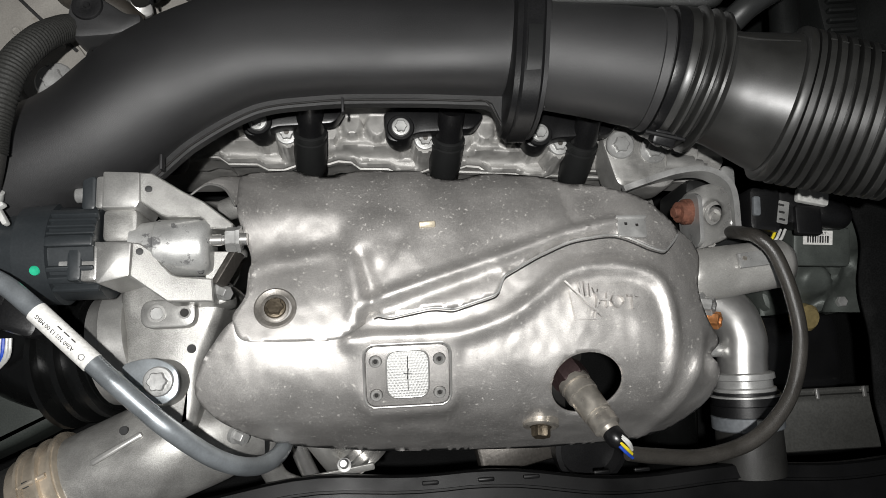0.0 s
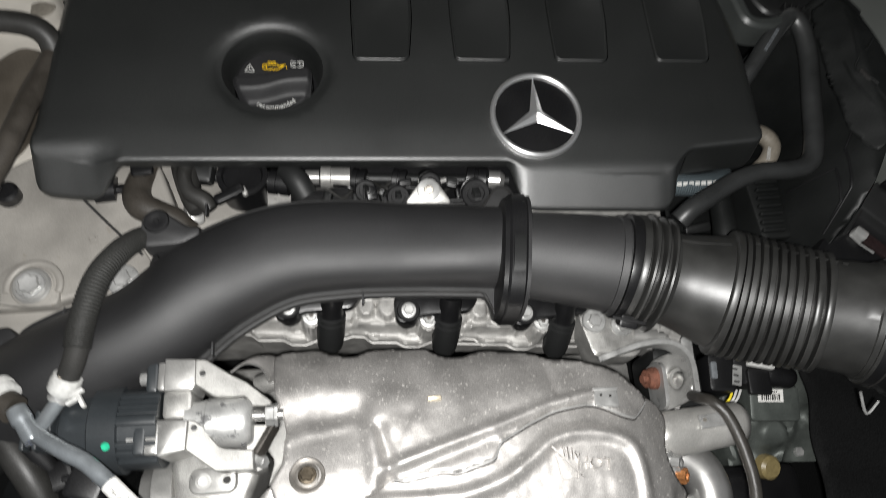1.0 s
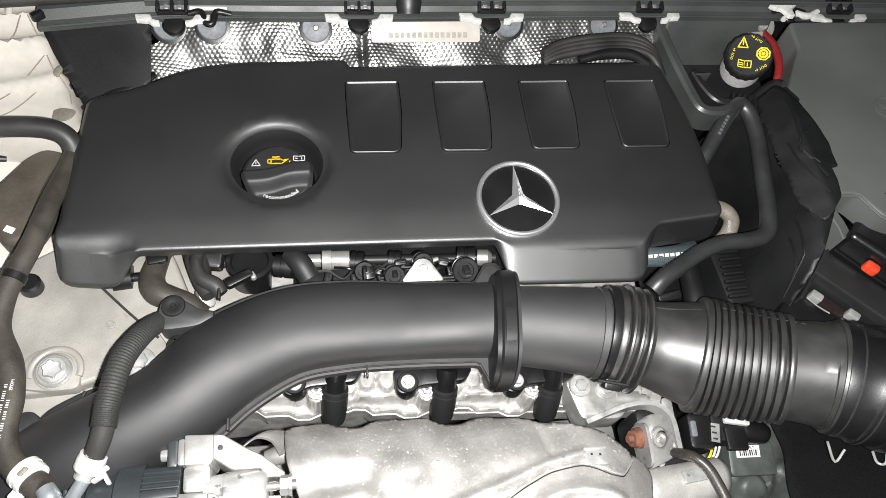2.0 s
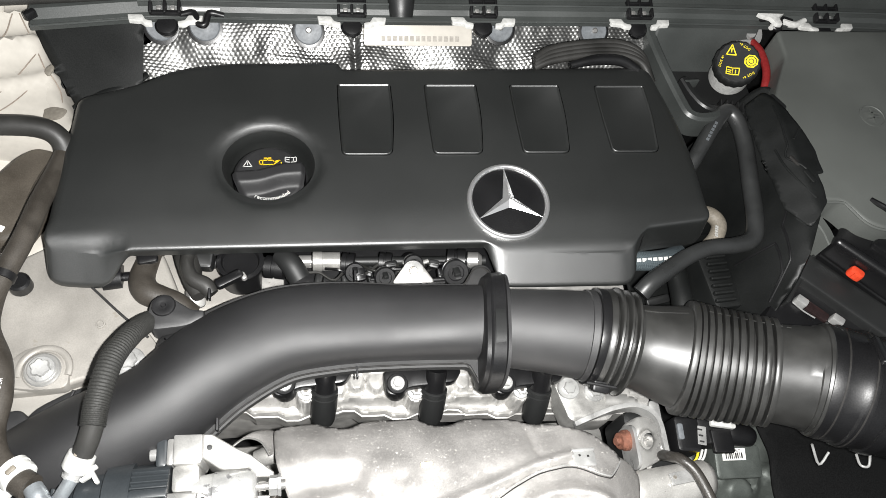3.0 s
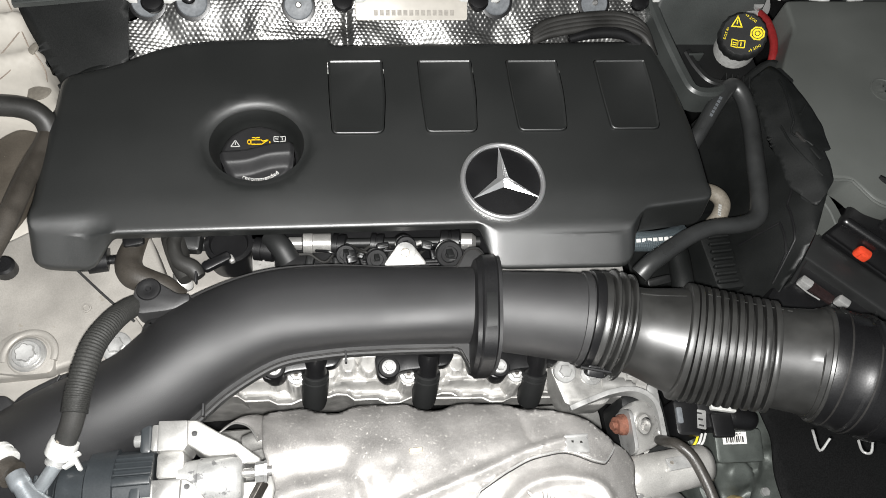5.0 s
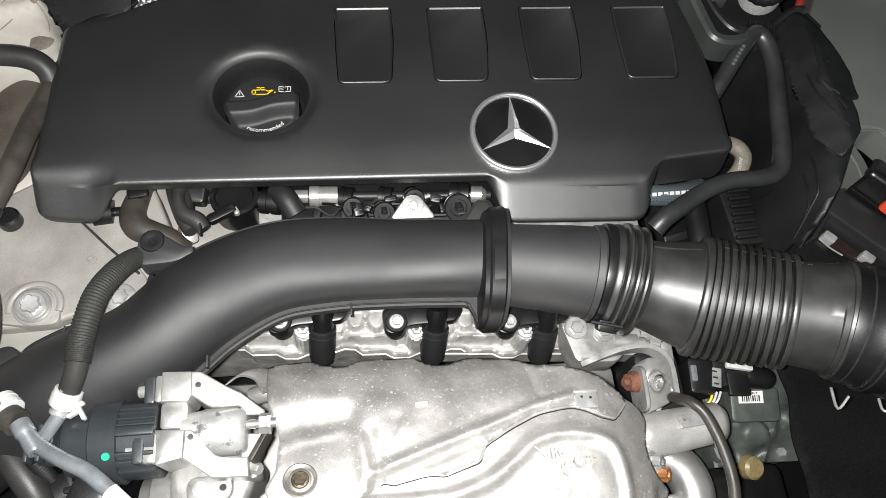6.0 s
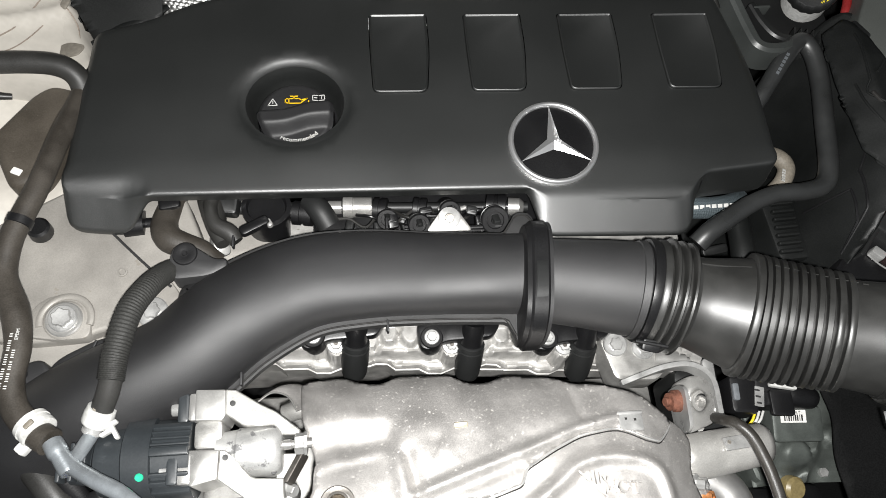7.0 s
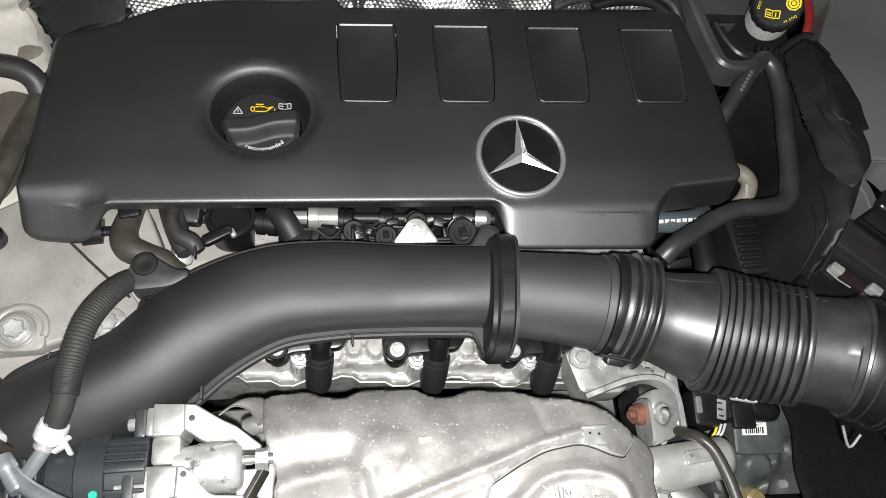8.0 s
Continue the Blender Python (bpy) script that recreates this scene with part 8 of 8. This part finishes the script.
part("bracket_ring", laid(lathe((0, 0.0015, 0.003), (0, 0, 1), [(0, 0.0098), (0.0014, 0.0098), (0.0018, 0.0088)], 26), TB), STEEL, tri_plate, "white round washer")
part("bracket_bolt", laid(hexhead((0, 0.0015, 0.0048), (0, 0, 1), 0.0033, 0.003, 1.3), TB), SENSOR, tri_plate)
can = thing("vent_canister", (-0.108, 0.32, 0.78), "black round plastic canister", "canister")
part("canister_body", lathe((-0.1085, 0.3180, 0.770), (0.05, 0.1, 1), [(0, 0.0185), (0.044, 0.0200), (0.045, 0.0215), (0.050, 0.0215), (0.0505, 0.0175), (0.047, 0.0160)], 30), BLACK, can)
solid("multi_plug", block(-0.140, 0.3250, 0.822, 0.022, 0.020, 0.016, 0.002, (10, 0, -8)), BLACK_SOFT, "black multi-pin plug beside the canister", "plug")
solid("plug_arm", block(-0.122, 0.333, 0.826, 0.040, 0.008, 0.008, 0.002, (0, 0, 18)), BLACK, "black plug arm beside the canister", "bracket")
solid("bent_valve", tube([(-0.070, 0.330, 0.815, 0.009), (-0.060, 0.318, 0.818, 0.0105), (-0.052, 0.305, 0.812, 0.0105)], 18, 4), BLACK_SOFT, "black angled valve on the fuel rail", "valve")
elbow = thing("elbow_hose", (-0.19, 0.30, 0.80), "dark brown rubber elbow hose with clip", "hose")
part("hose_body", tube([(-0.181, 0.345, 0.820, 0.0105), (-0.186, 0.325, 0.822, 0.0108), (-0.190, 0.305, 0.824, 0.0115), (-0.184, 0.291, 0.828, 0.0118), (-0.172, 0.285, 0.827, 0.0108), (-0.160, 0.281, 0.822, 0.0105), (-0.148, 0.274, 0.812, 0.0105)], 20, 6), BROWN_RUBBER, elbow)
part("hose_clip", block(-0.185, 0.322, 0.833, 0.018, 0.012, 0.006, 0.002, (0, 0, 10)), BLACK, elbow)
part("side_stub", lathe((-0.222, 0.3080, 0.822), (1, 0.05, 0.02), [(0, 0.0125), (0.016, 0.0115), (0.0165, 0.0050), (0.030, 0.0050)], 18), BLACK, elbow, "black plastic stub")
solid("rubber_sleeve", tube([(-0.158, 0.348, 0.815, 0.0115), (-0.152, 0.325, 0.822, 0.0115), (-0.146, 0.300, 0.826, 0.0085), (-0.140, 0.284, 0.828, 0.006)], 18, 5), RUBBER, "tapered black rubber sleeve", "sleeve")
solid("wire_loom", tube([(-0.135, 0.332, 0.832, 0.005), (-0.146, 0.330, 0.835, 0.006), (-0.1505, 0.316, 0.836, 0.006), (-0.146, 0.300, 0.836, 0.0065), (-0.134, 0.292, 0.834, 0.0075), (-0.128, 0.284, 0.832, 0.006)], 16, 6), RUBBER, "taped black wire loom", "wire loom")
solid("silver_lump", block(-0.145, 0.289, 0.815, 0.014, 0.020, 0.014, 0.003, (25, 15, 20)), CAST_FINE, "crumpled silver metal piece", "metal piece")
solid("light_casting", block(-0.160, 0.325, 0.772, 0.13, 0.085, 0.04, 0.008), CAST_PALE, "pale casting under the hoses", "casting")
solid("small_link", block(-0.1135, 0.2970, 0.8340, 0.026, 0.009, 0.008, 0.002, (0, 0, 28)), BLACK, "small black link by the duct flange", "link")
solid("link_end", block(-0.1015, 0.3000, 0.8330, 0.005, 0.008, 0.006, 0.0015, (0, 0, 28)), CAST_FINE, "silver end of the black link", "link end")
part("stub_foot", lathe((-0.206, 0.298, 0.812), (0.2, -0.5, -0.6), [(0, 0.010), (0.004, 0.010), (0.010, 0.006), (0.040, 0.006)], 18), CAST_FINE, elbow, "silver metal foot")

# ---------------------------------------------------------------- front edge
shroud = thing("radiator_shroud", (0.1, -0.1, 0.68), "black curved radiator fan shroud", "shroud")
bm = bmesh.new()
rings = []
for i in range(49):
    x = -0.30 + 0.85 * i / 48
    y = -0.0405 - 0.66 * max(0.0, -0.01 - x) ** 2 - 0.010 * ease(0.06, 0.17, x) - 0.002 * math.sin(x * 40)
    rings.append([(x, y, 0.742), (x, y, 0.7495), (x, y - 0.0015, 0.752), (x, y - 0.010, 0.7535), (x, y - 0.0105, 0.7520), (x, y - 0.012, 0.7520), (x, y - 0.0125, 0.7538), (x, y - 0.14, 0.760), (x, y - 0.14, 0.742)])
skin(bm, rings)
part("shroud_top", bm, SHROUD, shroud, angle=30)
part("shroud_wall", block(0.12, -0.075, 0.69, 0.84, 0.012, 0.11, 0.004), SHROUD, shroud)
for x in (0.045, 0.085, 0.118, 0.17, 0.20):
    part("shroud_catch", block(x, -0.048, 0.7535, 0.012, 0.003, 0.003, 0.0008), SHROUD, shroud)
lines = thing("oil_pipes", (-0.04, -0.03, 0.62), "pair of steel oil pipes below the heat shield", "pipe")
part("oil_pipe", tube([(-0.072, 0.005, 0.735, 0.0085), (-0.073, -0.022, 0.728, 0.0085), (-0.066, -0.043, 0.715, 0.0085), (-0.045, -0.055, 0.70, 0.0085)], 18, 5), CAST, lines)
part("oil_pipe", tube([(-0.056, 0.0, 0.72, 0.0065), (-0.050, -0.025, 0.712, 0.0065), (-0.040, -0.05, 0.70, 0.0065)], 16, 4), BRIGHT, lines)
part("oil_pipe", tube([(-0.050, 0.0, 0.72, 0.0080), (-0.034, -0.022, 0.715, 0.0080), (-0.022, -0.040, 0.70, 0.0080)], 16, 4), CAST, lines)
part("pipe_clamp", block(-0.018, -0.0395, 0.727, 0.048, 0.0055, 0.0025, 0.0008, (24, 0, 8)), CAST, lines, "bent steel clamp")
part("clamp_stud", lathe((-0.0165, -0.0345, 0.727), (0, 0.15, 1), [(0, 0.0052), (0.002, 0.0052), (0.0024, 0.0032), (0.016, 0.0032), (0.017, 0.0024)], 16), STEEL, lines)
rows = []
for k in range(6):
    rows += [(0.006 * k, 0.014), (0.006 * k + 0.003, 0.0172)]
solid("flexible_pipe", lathe((-0.018, -0.010, 0.705), (0.55, -0.75, -0.1), rows, 24), BRIGHT, "corrugated stainless flexible pipe", "pipe")
# the shell takes the hole black: shade below the shield as colour
solid("catalyst_shell", tube([(-0.02, 0.03, 0.68, 0.045), (0.08, 0.025, 0.67, 0.050), (0.16, 0.03, 0.68, 0.045)], 28, 6), BORE, "steel catalyst shell under the shield, shade put into its colour", "catalyst")
solid("lower_bracket", block(0.125, -0.035, 0.665, 0.07, 0.03, 0.02, 0.004, (0, 0, 12)), DARK_STEEL, "dark steel bracket below the shield", "bracket")
solid("dark_ring", lathe((0.175, -0.032, 0.70), (0.1, -0.2, 1), [(0, 0.030), (0.012, 0.030), (0.0125, 0.026), (0.002, 0.024)], 30), BLACK, "black ring below the oxygen sensor", "ring")
solid("engine_block", block(0.06, 0.13, 0.56, 0.42, 0.12, 0.22, 0.01), CAST, "dim cast engine block under the head", "engine block")
